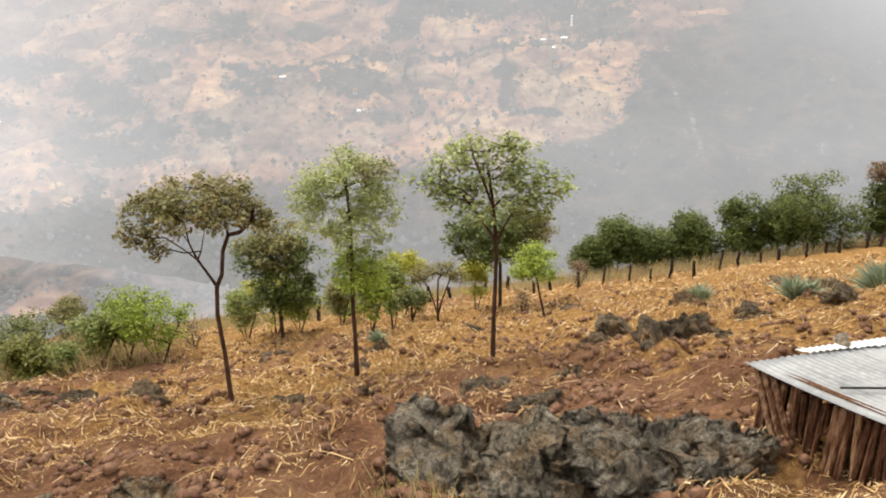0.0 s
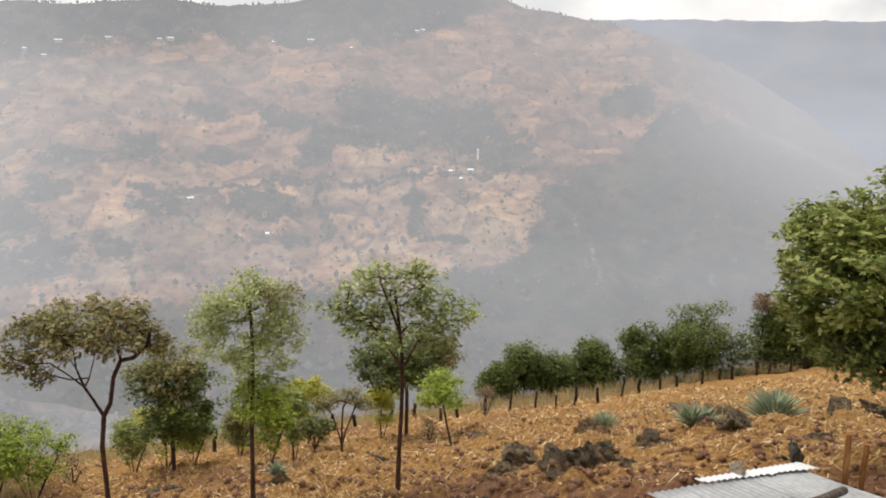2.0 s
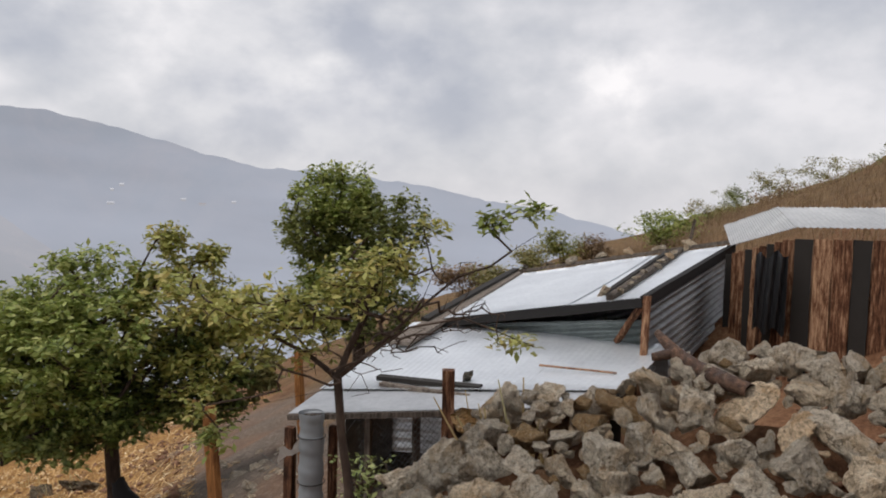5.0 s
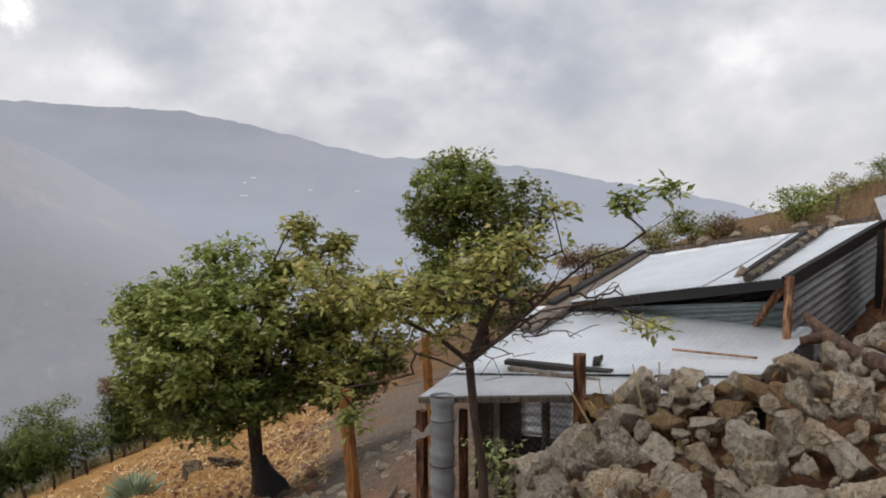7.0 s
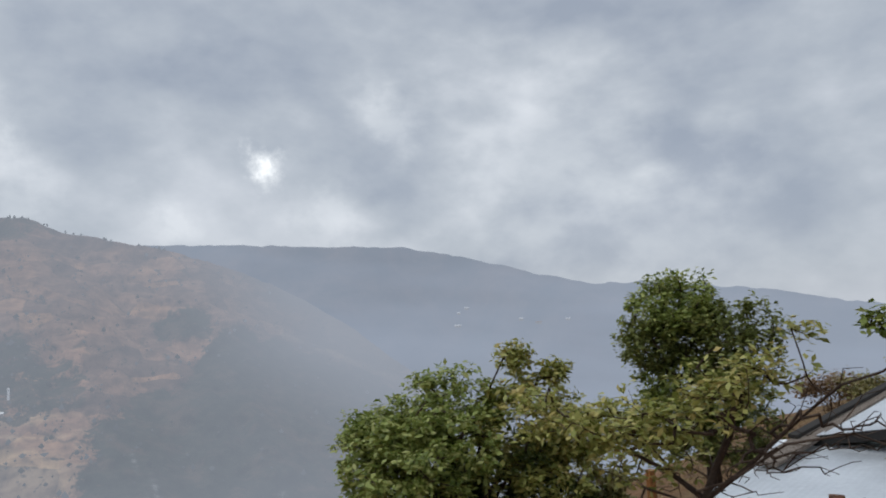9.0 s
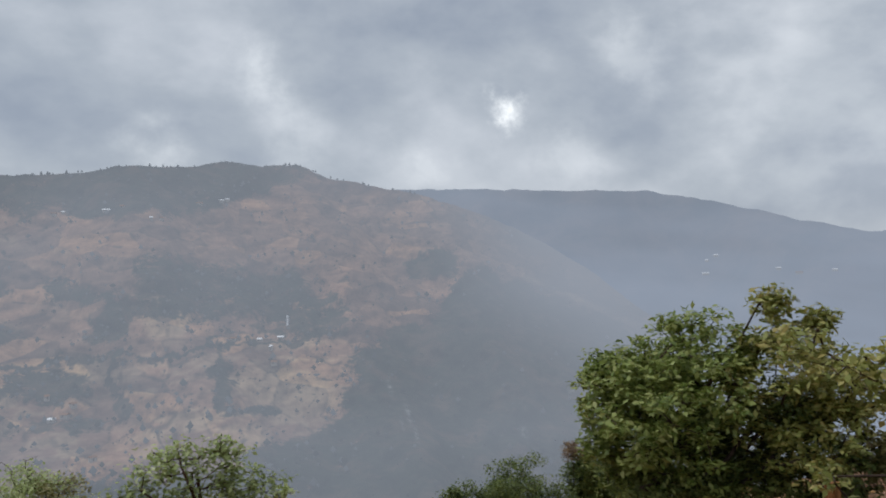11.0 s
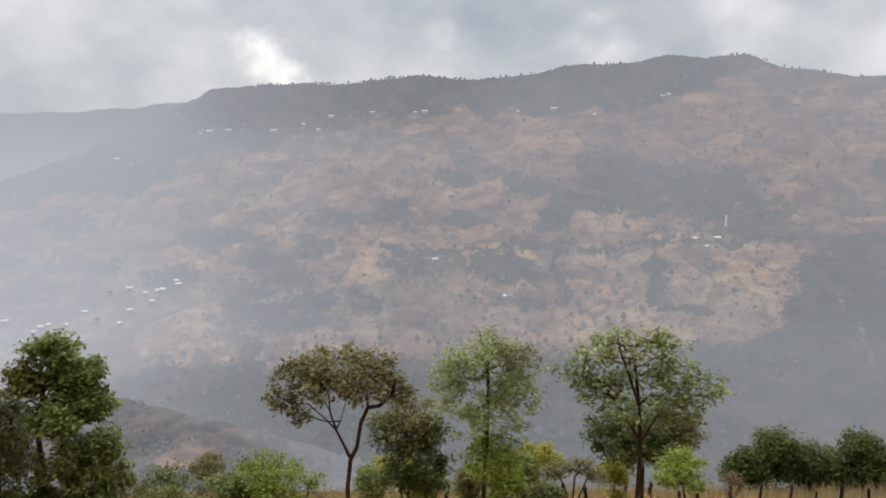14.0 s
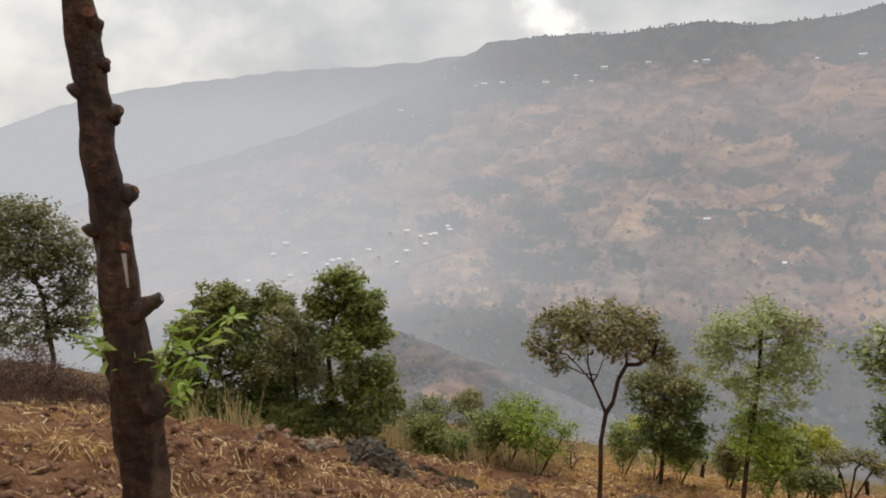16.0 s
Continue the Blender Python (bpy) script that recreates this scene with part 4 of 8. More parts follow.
VILLAGE_HOUSES = [(-32.2, -9.3), (-30.7, -8.9), (-30.9, -8.6), (-32.6, -10.0), (-33.0, -9.4), (-35.3, -9.2), (-34.1, -10.5), (-34.8, -11.4), (-43.2, -9.8), (-41.8, -10.6), (-43.0, -12.2), (-43.5, -12.6), (-39.7, -11.2), (-39.3, -11.1), (-46.1, -12.5), (-44.2, -10.6), (-40.2, -11.5), (-31.8, -9.2), (-37.0, -10.4), (-38.2, -11.2), (-36.2, -11.0), (-41.0, -12.0), (-34.0, -9.0)]
RIDGE_HOUSES = [(40.7, 0.0), (41.3, 0.35), (40.6, -0.95), (45.4, -0.6), (46.7, -0.9), (48.9, -0.7)]


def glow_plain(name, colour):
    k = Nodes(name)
    # one plain colour, plus haze painted on as emission
    return backdrop_glow(k, colour, HAZE_GLOW, k.attr("mist").outputs["Fac"])


def paint_haze(ob, az, el, share=0.8):
    """Gives a far part the painted haze of its place, as share and glow."""
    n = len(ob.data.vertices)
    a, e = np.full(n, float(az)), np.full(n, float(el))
    floats(ob.data, "mist", main_haze_share(a, e) * share)
    floats(ob.data, "haze_tone", haze_strength(a, e))


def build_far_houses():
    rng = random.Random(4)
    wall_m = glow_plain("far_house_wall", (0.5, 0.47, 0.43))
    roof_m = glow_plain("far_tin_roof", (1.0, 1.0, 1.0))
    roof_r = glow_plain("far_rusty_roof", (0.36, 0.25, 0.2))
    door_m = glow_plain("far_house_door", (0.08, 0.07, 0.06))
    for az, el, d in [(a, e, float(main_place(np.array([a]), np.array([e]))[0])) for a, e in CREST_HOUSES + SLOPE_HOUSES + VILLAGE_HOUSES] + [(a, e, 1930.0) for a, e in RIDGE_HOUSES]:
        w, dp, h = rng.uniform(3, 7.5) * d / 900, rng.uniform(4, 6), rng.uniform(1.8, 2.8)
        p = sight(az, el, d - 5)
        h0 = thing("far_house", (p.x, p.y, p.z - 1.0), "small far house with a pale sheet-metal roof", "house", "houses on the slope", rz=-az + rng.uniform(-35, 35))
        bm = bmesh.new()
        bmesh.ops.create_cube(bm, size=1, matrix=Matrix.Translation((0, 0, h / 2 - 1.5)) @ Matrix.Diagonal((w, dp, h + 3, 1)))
        paint_haze(part("wall", bm, wall_m, h0), az, el)
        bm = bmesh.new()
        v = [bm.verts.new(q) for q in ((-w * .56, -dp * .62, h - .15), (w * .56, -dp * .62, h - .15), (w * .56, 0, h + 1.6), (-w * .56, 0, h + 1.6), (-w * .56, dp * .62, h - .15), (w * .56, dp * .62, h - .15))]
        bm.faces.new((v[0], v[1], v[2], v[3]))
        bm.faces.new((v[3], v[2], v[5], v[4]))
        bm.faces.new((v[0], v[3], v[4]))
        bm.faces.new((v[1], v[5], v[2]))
        paint_haze(part("roof", bm, roof_m if rng.random() < 0.8 else roof_r, h0), az, el, 0.6 if az > -25 else 0.52)
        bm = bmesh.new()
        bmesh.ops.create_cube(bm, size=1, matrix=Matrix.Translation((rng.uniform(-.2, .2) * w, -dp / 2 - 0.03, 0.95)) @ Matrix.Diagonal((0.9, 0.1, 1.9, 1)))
        paint_haze(part("door", bm, door_m, h0), az, el)
    # the white tower beside the hamlet
    p = sight(9.6, -4.5, 820)
    t = thing("far_tower", (p.x, p.y, p.z), "slim white tower above the hamlet", "tower")
    bm = bmesh.new()
    bmesh.ops.create_cone(bm, cap_ends=True, segments=8, radius1=1.2, radius2=0.9, depth=9, matrix=Matrix.Translation((0, 0, 4)))
    paint_haze(part("shaft", bm, roof_m, t), 10, -4.9, 0.95)
    bm = bmesh.new()
    bmesh.ops.create_cone(bm, cap_ends=True, segments=8, radius1=1.6, radius2=0.3, depth=2, matrix=Matrix.Translation((0, 0, 10)))
    paint_haze(part("cap", bm, roof_m, t), 10, -4.9, 0.95)


build_far_houses()


# ---- trees and bushes ----
def tube_net(points, parents, radii, sides=5):
    """Tapered limbs between joints, as arrays."""
    V, F = [], []
    k = 0
    ang = np.arange(sides) * 2 * math.pi / sides
    for i, p in enumerate(parents):
        if p < 0:
            continue
        a, b = points[p], points[i]
        d = b - a
        n = np.linalg.norm(d)
        if n < 1e-5:
            continue
        d = d / n
        e = np.cross(d, (0.31, 0.95, 0.1) if abs(d[2]) > 0.8 else (0, 0, 1.0))
        e /= np.linalg.norm(e)
        g = np.cross(d, e)
        ring = np.cos(ang)[:, None] * e + np.sin(ang)[:, None] * g
        V.append(a - d * radii[p] * 0.25 + ring * min(radii[p], radii[i] * 1.5))
        V.append(b + ring * radii[i])
        j = np.arange(sides)
        F.append(np.stack([k + j, k + (j + 1) % sides, k + sides + (j + 1) % sides, k + sides + j], -1))
        k += 2 * sides
    return np.concatenate(V), np.concatenate(F)


def leaf_cloud(c, length, rng, width=0.45, droop=0.3):
    """Folded leaves at the points c."""
    n = len(c)
    d = rng.normal(0, 1, (n, 3))
    d[:, 2] = d[:, 2] * 0.42 - droop * 0.6
    d /= np.linalg.norm(d, axis=1)[:, None]
    up = rng.normal(0, 0.42, (n, 3)) + (0, 0, 1.0)
    s = np.cross(d, up)
    s /= np.linalg.norm(s, axis=1)[:, None] + 1e-6
    nn = np.cross(s, d)
    L = (length * rng.uniform(0.6, 1.25, n))[:, None]
    W = L * width * 0.5
    v = np.stack([c, c + d * L * 0.5 + s * W + nn * L * 0.07, c + d * L, c + d * L * 0.5 - s * W + nn * L * 0.07], 1)
    f = np.arange(4 * n).reshape(n, 4)
    return v.reshape(-1, 3), f


def grow(nodes, parents, targets, rng, step=0.45):
    """Joins each target to the nearest joint of the growing limbs, by way of one or two bent joints."""
    nodes, parents = list(nodes), list(parents)
    start = len(nodes)
    root = np.array(nodes[-1])
    order = np.argsort(np.linalg.norm(targets - root, axis=1))
    ends = []
    for i in order:
        t = targets[i]
        P = np.array(nodes)
        dist = np.linalg.norm(P - t, axis=1) + 0.35 * np.maximum(P[:, 2] - t[2], 0) * 2
        dist[: max(1, start // 3)] += 2.0
        j = int(np.argmin(dist))
        d = np.linalg.norm(t - P[j])
        m = max(1, int(d / step))
        last = j
        for q in range(1, m + 1):
            s = q / m
            p = P[j] * (1 - s) + t * s + rng.normal(0, 0.06 * step, 3) * (q < m)
            p[2] -= 0.10 * d * math.sin(math.pi * s) * (0.6 - s)
            nodes.append(p)
            parents.append(last)
            last = len(nodes) - 1
        ends.append(last)
    return np.array(nodes), parents, ends


def tree(name, trunk, blobs, label, leaf=0.1, tips=80, per_tip=30, spread=0.18, tip_r=0.006, base_r=0.07, bark="bark", category="tree", group="", seed=1, shell_bias=0.5,
         limbs=(), width=0.45, step=0.45):
    """trunk: joints from the ground up; blobs: (centre, level radius, upright radius, leaf material, share)."""
    rng = np.random.default_rng(seed)
    origin = np.array(trunk[0])
    nodes = [np.array(p, float) for p in trunk]
    parents = list(range(-1, len(nodes) - 1))
    n_trunk = len(nodes)
    for at, line in limbs:
        last = at
        for p in line:
            nodes.append(np.array(p, float))
            parents.append(last)
            last = len(nodes) - 1
    share = np.array([b[4] for b in blobs], float)
    share /= share.sum()
    targets, kinds = [], []
    for (c, rh, rv, mat, _), s in zip(blobs, share):
        n = max(3, int(tips * s))
        d = rng.normal(0, 1, (n, 3))
        d /= np.linalg.norm(d, axis=1)[:, None]
        r = rng.uniform(0.1, 1, n) ** shell_bias
        targets.append(np.array(c) + d * (r * rng.uniform(0.85, 1.12, n))[:, None] * (rh, rh, rv))
        kinds += [mat] * n
    targets = np.concatenate(targets)
    P, par, ends = grow(nodes, parents, targets, rng, step)
    # thickness from the limbs carried
    load = np.zeros(len(P))
    load[ends] = 1
    for i in range(len(P) - 1, 0, -1):
        load[par[i]] += load[i]
    rad = tip_r * np.maximum(load, 1) ** 0.45
    rad *= np.minimum(1, base_r / rad.max()) if rad.max() > base_r else 1
    if rad[0] < base_r:
        k = np.arange(n_trunk)
        rad[:n_trunk] = np.maximum(rad[:n_trunk], base_r * (1 - 0.45 * k / n_trunk))
    rad[0] *= 1.25
    top = thing(name, tuple(origin), label, category, group)
    v, f = tube_net(P, par, rad, 6)
    attach("trunk", quick_mesh("trunk", v - origin, f, True), M[bark], top)
    kinds = np.array(kinds)
    for mat in dict.fromkeys(kinds.tolist()):
        if mat == "bare":
            continue
        t = targets[kinds == mat]
        q = np.repeat(t, per_tip, 0)
        u = rng.normal(0, 1, q.shape)
        u *= (rng.uniform(0, 1, len(u)) ** 0.45 / np.linalg.norm(u, axis=1))[:, None]
        q = q + u * np.repeat(rng.uniform(0.9, 2.1, len(t)), per_tip)[:, None] * spread * (1.1, 1.1, 0.8)
        v, f = leaf_cloud(q, leaf * 1.35, rng, width * 1.1)
        attach("crown", quick_mesh("crown", v - origin, f), M[mat], top)
    return top


def stem(az, d, *ups, sink=0.1):
    """Trunk joints: the foot on the ground, then given sights."""
    return [on_ground(az, d, sink), *[sight(*u) for u in ups]]


def build_field_trees():
    d = 13.8
    tree("field_tree", stem(-18.65, 13.6, (-18.61, -26.98, d), (-18.72, -24.1, d), (-18.45, -22.1, d)),
         [(sight(-19.2, -15.2, d), 0.95, 0.28, "leaf_olive", 4), (sight(-22.2, -15.9, d - .2), 0.5, 0.3, "leaf_olive", 2.2), (sight(-16.2, -15.7, d + .2), 0.5, 0.3, "leaf_olive", 2.2), (sight(-23.6, -17.5, d - .2), 0.32, 0.18, "leaf_olive", 1.2), (sight(-14.9, -17.4, d + .3), 0.32, 0.24, "leaf_olive", 1.2),
          (sight(-19.2, -16.4, d + .5), 0.95, 0.34, "leaf_olive", 3.2), (sight(-20.6, -16.6, d - .7), 0.5, 0.28, "leaf_olive", 1.2), (sight(-17.4, -17.0, d - .6), 0.45, 0.28, "leaf_olive", 1.0), (sight(-22.4, -18.6, d), 0.3, 0.14, "leaf_olive", 0.6)],
         "slender umbrella-shaped tree with sparse olive-brown leaves", 0.08, 400, 16, 0.10, 0.0032, 0.046, "bark_red", group="field trees", seed=3, shell_bias=0.35,
         limbs=[(3, [sight(-19.09, -20.86, d), sight(-19.56, -19.99, d - .1), sight(-20.46, -19.08, d - .2), sight(-21.6, -18.06, d - .3), sight(-22.98, -17.9, d - .3), sight(-23.9, -17.4, d - .3)]),
                (5, [sight(-19.99, -18.71, d - .3), sight(-20.1, -17.25, d - .5), sight(-21.1, -15.9, d - .6)]), (5, [sight(-19.21, -19.39, d + .1), sight(-18.76, -17.99, d + .3), sight(-18.3, -16.6, d + .4)]),
                (3, [sight(-17.96, -21.31, d), sight(-17.63, -19.59, d + .1), sight(-17.07, -18.48, d + .2), sight(-17.21, -16.99, d + .3)]), (18, [sight(-16.19, -18.4, d + .2), sight(-15.22, -17.6, d + .3), sight(-14.9, -16.6, d + .3)])], step=0.3)
    d = 14.8
    tree("field_tree", stem(-8.1, d, (-8.01, -27.17, d), (-7.97, -24.19, d), (-7.75, -20.77, d), (-7.67, -17.77, d), (-7.77, -14.78, d)),
         [(sight(-7.84, -14.56, d), 0.85, 0.38, "leaf_pale", 2.2), (sight(-10.10, -16.30, d), 0.65, 0.45, "leaf_pale", 2), (sight(-5.70, -16.62, d), 0.7, 0.45, "leaf_pale", 2), (sight(-7.88, -18.61, d), 1.15, 0.5, "leaf_pale", 3),
          (sight(-7.46, -21.65, d), 0.9, 0.42, "leaf_lime", 3), (sight(-5.55, -14.49, d), 0.5, 0.18, "leaf_olive", 0.7), (sight(-8.12, -12.85, d), 0.2, 0.2, "leaf_pale", 0.15), (sight(-7.95, -12.86, d), 0.35, 0.25, "bare", 0.3)],
         "tall young tree with feathery pale green foliage", 0.068, 330, 40, 0.13, 0.003, 0.055, "bark_red", group="field trees", seed=8, shell_bias=0.55, width=0.4, step=0.3)
    d = 14.2
    tree("field_tree", stem(3.6, d, (3.73, -26.42, d), (3.91, -23.43, d), (3.99, -20.42, d), (3.79, -17.83, d), (3.38, -14.83, d)),
         [(sight(0.5, -13.9, d), 0.5, 0.3, "leaf_pale", 1.3), (sight(-0.9, -15.6, d), 0.42, 0.22, "leaf_loose", 1.0), (sight(4.3, -14.3, d), 0.8, 0.42, "leaf_loose", 2.6), (sight(7.2, -15.6, d), 0.6, 0.26, "leaf_loose", 1.6), (sight(8.9, -16.4, d), 0.28, 0.16, "leaf_pale", 0.6),
          (sight(3.6, -17.2, d), 1.15, 0.5, "leaf_loose", 3.6), (sight(1.2, -16.6, d), 0.6, 0.3, "leaf_loose", 1.4), (sight(6.6, -17.6, d), 0.6, 0.32, "leaf_loose", 1.4), (sight(5.4, -13.0, d), 0.3, 0.2, "leaf_pale", 0.6), (sight(2.2, -13.0, d), 0.3, 0.22, "leaf_pale", 0.6)],
         "slender tree with loose clusters of broad green leaves", 0.10, 330, 11, 0.13, 0.003, 0.05, "bark_red", group="field trees", seed=12, shell_bias=0.5, step=0.3,
         limbs=[(3, [sight(2.6, -18.4, d), sight(1.0, -16.4, d - .3), sight(-0.4, -15.4, d - .3)]), (3, [sight(5.4, -18.0, d + .2), sight(7.0, -16.2, d + .3), sight(8.6, -16.3, d + .3)]), (4, [sight(3.0, -15.8, d - .3), sight(2.2, -13.8, d - .4)])])
    tree("dark_tree", stem(-13.9, 25.5, (-13.89, -23.4, 25.5)), [(sight(-13.9, -19.3, 25), 1.15, 0.9, "leaf_olive", 3), (sight(-12.6, -20.6, 25), 0.9, 0.8, "leaf_hedge", 2), (sight(-15.3, -20.2, 25), 0.8, 0.7, "leaf_hedge", 1.6), (sight(-13.6, -22.2, 25), 1.25, 0.8, "leaf_hedge", 3), (sight(-12.4, -23.4, 25), 0.8, 0.6, "leaf_hedge", 1.5), (sight(-14.9, -23.4, 25), 0.8, 0.6, "leaf_hedge", 1.5)],
         "dense dark olive tree behind the field trees", 0.11, 260, 45, 0.2, 0.007, 0.07, seed=21, step=0.6)
    d = 28.5
    tree("dark_tree", stem(4.3, d, (4.34, -22.14, d)), [(sight(4.36, -19.5, d), 1.7, 1.0, "leaf_hedge", 5), (sight(1.5, -19.8, d), 0.9, 0.85, "leaf_hedge", 2), (sight(7.0, -19.3, d), 0.85, 0.8, "leaf_olive", 2), (sight(3.6, -21.0, d), 1.4, 0.55, "leaf_hedge", 2)],
         "rounded dark green tree behind the field trees", 0.12, 230, 50, 0.24, 0.007, 0.07, seed=22, step=0.6)
    d = 24.0
    tree("small_tree", stem(-0.9, d, (-0.93, -25.9, d)), [(sight(-1.9, -22.6, d), 0.5, 0.3, "leaf_olive", 2), (sight(-0.2, -22.4, d), 0.5, 0.34, "leaf_olive", 2), (sight(0.9, -23.0, d), 0.3, 0.2, "leaf_olive", 1), (sight(-2.7, -23.0, d), 0.3, 0.2, "leaf_olive", 1)],
         "small spreading tree with dark forked stems and brownish leaves", 0.08, 90, 20, 0.13, 0.006, 0.05, seed=41, step=0.3, group="bushes along the fence",
         limbs=[(1, [sight(-1.2, -25.0, d), sight(-1.6, -23.8, d), sight(-2.2, -23.0, d)]), (1, [sight(-0.6, -24.9, d), sight(-0.1, -23.8, d), sight(0.3, -22.9, d)]), (1, [sight(-0.9, -24.6, d - .2), sight(-0.8, -23.2, d - .3)])])


def bush(az, el, d, rh, rv, mat, label, seed, name="bush", tips=95, per=46, leaf=0.095, spread=0.2, foot=None, category="bush", bark="bark", group="bushes along the fence"):
    c = sight(az, el, d)
    a = az if foot is None else foot
    g = on_ground(a, d)
    rng = random.Random(seed)
    j = [g - Vector((0, 0, 0.1)), g.lerp(c, 0.45) + Vector((rng.uniform(-.1, .1), 0, 0)), g.lerp(c, 0.8)]
    k = (rng.uniform(-.45, .45), rng.uniform(-.3, .3), rng.uniform(-.1, .25))
    blobs = [(c, rh * 0.85, rv * 0.8, mat, 3), (c + Vector((rh * k[0], rh * k[1], rv * k[2])), rh * 0.6, rv * 0.75, mat, 1.6), (c + Vector((-rh * k[0] * 1.2, 0, -rv * 0.25)), rh * 0.65, rv * 0.55, mat, 1.6)]
    if rh > 0.7:
        for _ in range(5):
            w = Vector((rng.uniform(-1, 1), rng.uniform(-1, 1), rng.uniform(-0.5, 0.9))).normalized()
            blobs.append((c + Vector((w.x * rh * 0.72, w.y * rh * 0.72, w.z * rv * 0.68)), rh * rng.uniform(0.28, 0.48), rv * rng.uniform(0.25, 0.42), mat, 0.9))
    low = g.lerp(c, 0.55)
    if category == "bush":
        blobs.append((low, rh * 0.6, rv * 0.5, mat, 1.3))
    elif name == "hedge_tree":
        blobs += [(c + Vector((q * rh * 0.5, 0, -rv * 0.55)), rh * 0.6, rv * 0.5, mat, 1.6) for q in (-1, 0, 1)]
    side = [(0, [g.lerp(c, 0.4) + Vector((q * rh * 0.3, 0, 0)), g.lerp(c, 0.75) + Vector((q * rh * 0.6, 0, 0))]) for q in (-1, 1)] if category == "bush" else []
    return tree(name, j, blobs, label, leaf, tips, per, spread, 0.005, 0.035 if rh < 1.4 else 0.09, bark, category, group, seed, step=0.4, limbs=side)


def build_bushes():
    lime, dark = "bright green leafy bush in the dry grass", "dark green leafy bush in the dry grass"
    bush(-23.50, -23.10, 24.0, 1.3, 1.1, "leaf_lime", lime, 31, tips=90)
    bush(-25.70, -22.87, 25.5, 0.9, 0.9, "leaf_avocado", dark, 32)
    bush(-27.67, -23.72, 24.5, 0.9, 0.75, "leaf_avocado", lime, 33)
    bush(-29.25, -21.81, 36.0, 1.0, 0.55, "leaf_olive", "brownish leafy shrub on the slope", 34)
    bush(-32.56, -22.82, 27.0, 1.3, 0.9, "leaf_dark", dark, 35, tips=80)
    bush(-31.18, -24.74, 25.0, 0.85, 0.55, "leaf_avocado", dark, 36)
    bush(-14.44, -23.08, 27.5, 1.1, 0.75, "leaf_yellow", "yellow-green bush in the dry grass", 37, tips=70)
    bush(-12.49, -23.74, 28.0, 0.85, 0.7, "leaf_lime", lime, 38)
    bush(-16.74, -23.61, 30.0, 0.9, 0.8, "leaf_avocado", lime, 39)
    bush(-3.09, -24.30, 25.0, 0.5, 0.42, "leaf_dark", "small round dark bush on two stems", 40, tips=40)
    bush(-3.69, -21.90, 30.0, 0.85, 0.6, "leaf_yellow", "yellow-green bush in the dry grass", 42)
    bush(2.34, -22.55, 30.0, 0.75, 0.55, "leaf_yellow", "yellow-green bush in the dry grass", 43)
    bush(7.0, -21.9, 23.0, 0.95, 0.66, "leaf_lime", "bright green young tree with a bent stem", 44, "small_tree", 80, foot=8.1, category="tree")
    bush(10.74, -22.05, 38.0, 0.6, 0.4, "leaf_dry", "bare brown shrub by the fence", 45, tips=50, per=12)
    bush(-6.69, -23.43, 22.0, 0.75, 0.6, "leaf_lime", lime, 46)
    bush(-4.77, -22.70, 24.0, 0.6, 0.55, "leaf_avocado", lime, 47)
    bush(-9.07, -24.09, 31.0, 0.8, 0.5, "leaf_avocado", dark, 48)
    bush(-8.99, -23.61, 29.0, 0.6, 0.4, "leaf_olive", "brownish leafy shrub on the slope", 49)
    bush(-20.87, -24.82, 27.0, 0.7, 0.9, "leaf_dry", "leafless dry shrub in the grass", 50, tips=46, per=5)
    bush(6.20, -24.49, 26.0, 0.28, 0.28, "leaf_dry", "leafless dry shrub in the grass", 51, tips=30, per=8)


def build_hedge_trees():
    spec = [(11.4, -20.8, 49, 1.1, 1.0, 60), (13.4, -19.5, 50, 1.25, 1.35, 61), (15.6, -20.0, 51, 1.2, 1.15, 62), (18.8, -19.1, 52, 1.5, 1.6, 63), (17.2, -20.0, 54, 1.0, 1.1, 68), (22.7, -18.0, 53, 1.7, 2.0, 64), (27.2, -16.4, 53, 2.75, 2.5, 65),
            (31.5, -15.6, 55, 1.4, 1.9, 66), (24.9, -17.3, 55, 1.3, 1.6, 67), (33.8, -15.6, 56, 1.5, 1.9, 59)]
    for az, el, d, rh, rv, seed in spec:
        bush(az + 0.35, el - 0.35, d, rh * 1.08, rv * 1.25, "leaf_hedge", "broad dense green tree behind the wire fence", seed, "hedge_tree", 200, 64, 0.17, 0.40, category="tree", group="trees behind the fence")
    bush(30.96, -13.88, 54.5, 0.8, 0.7, "leaf_dry", "brown-topped tree behind the wire fence", 69, "hedge_tree", 30, 30, 0.15, 0.25, category="tree", group="trees behind the fence")


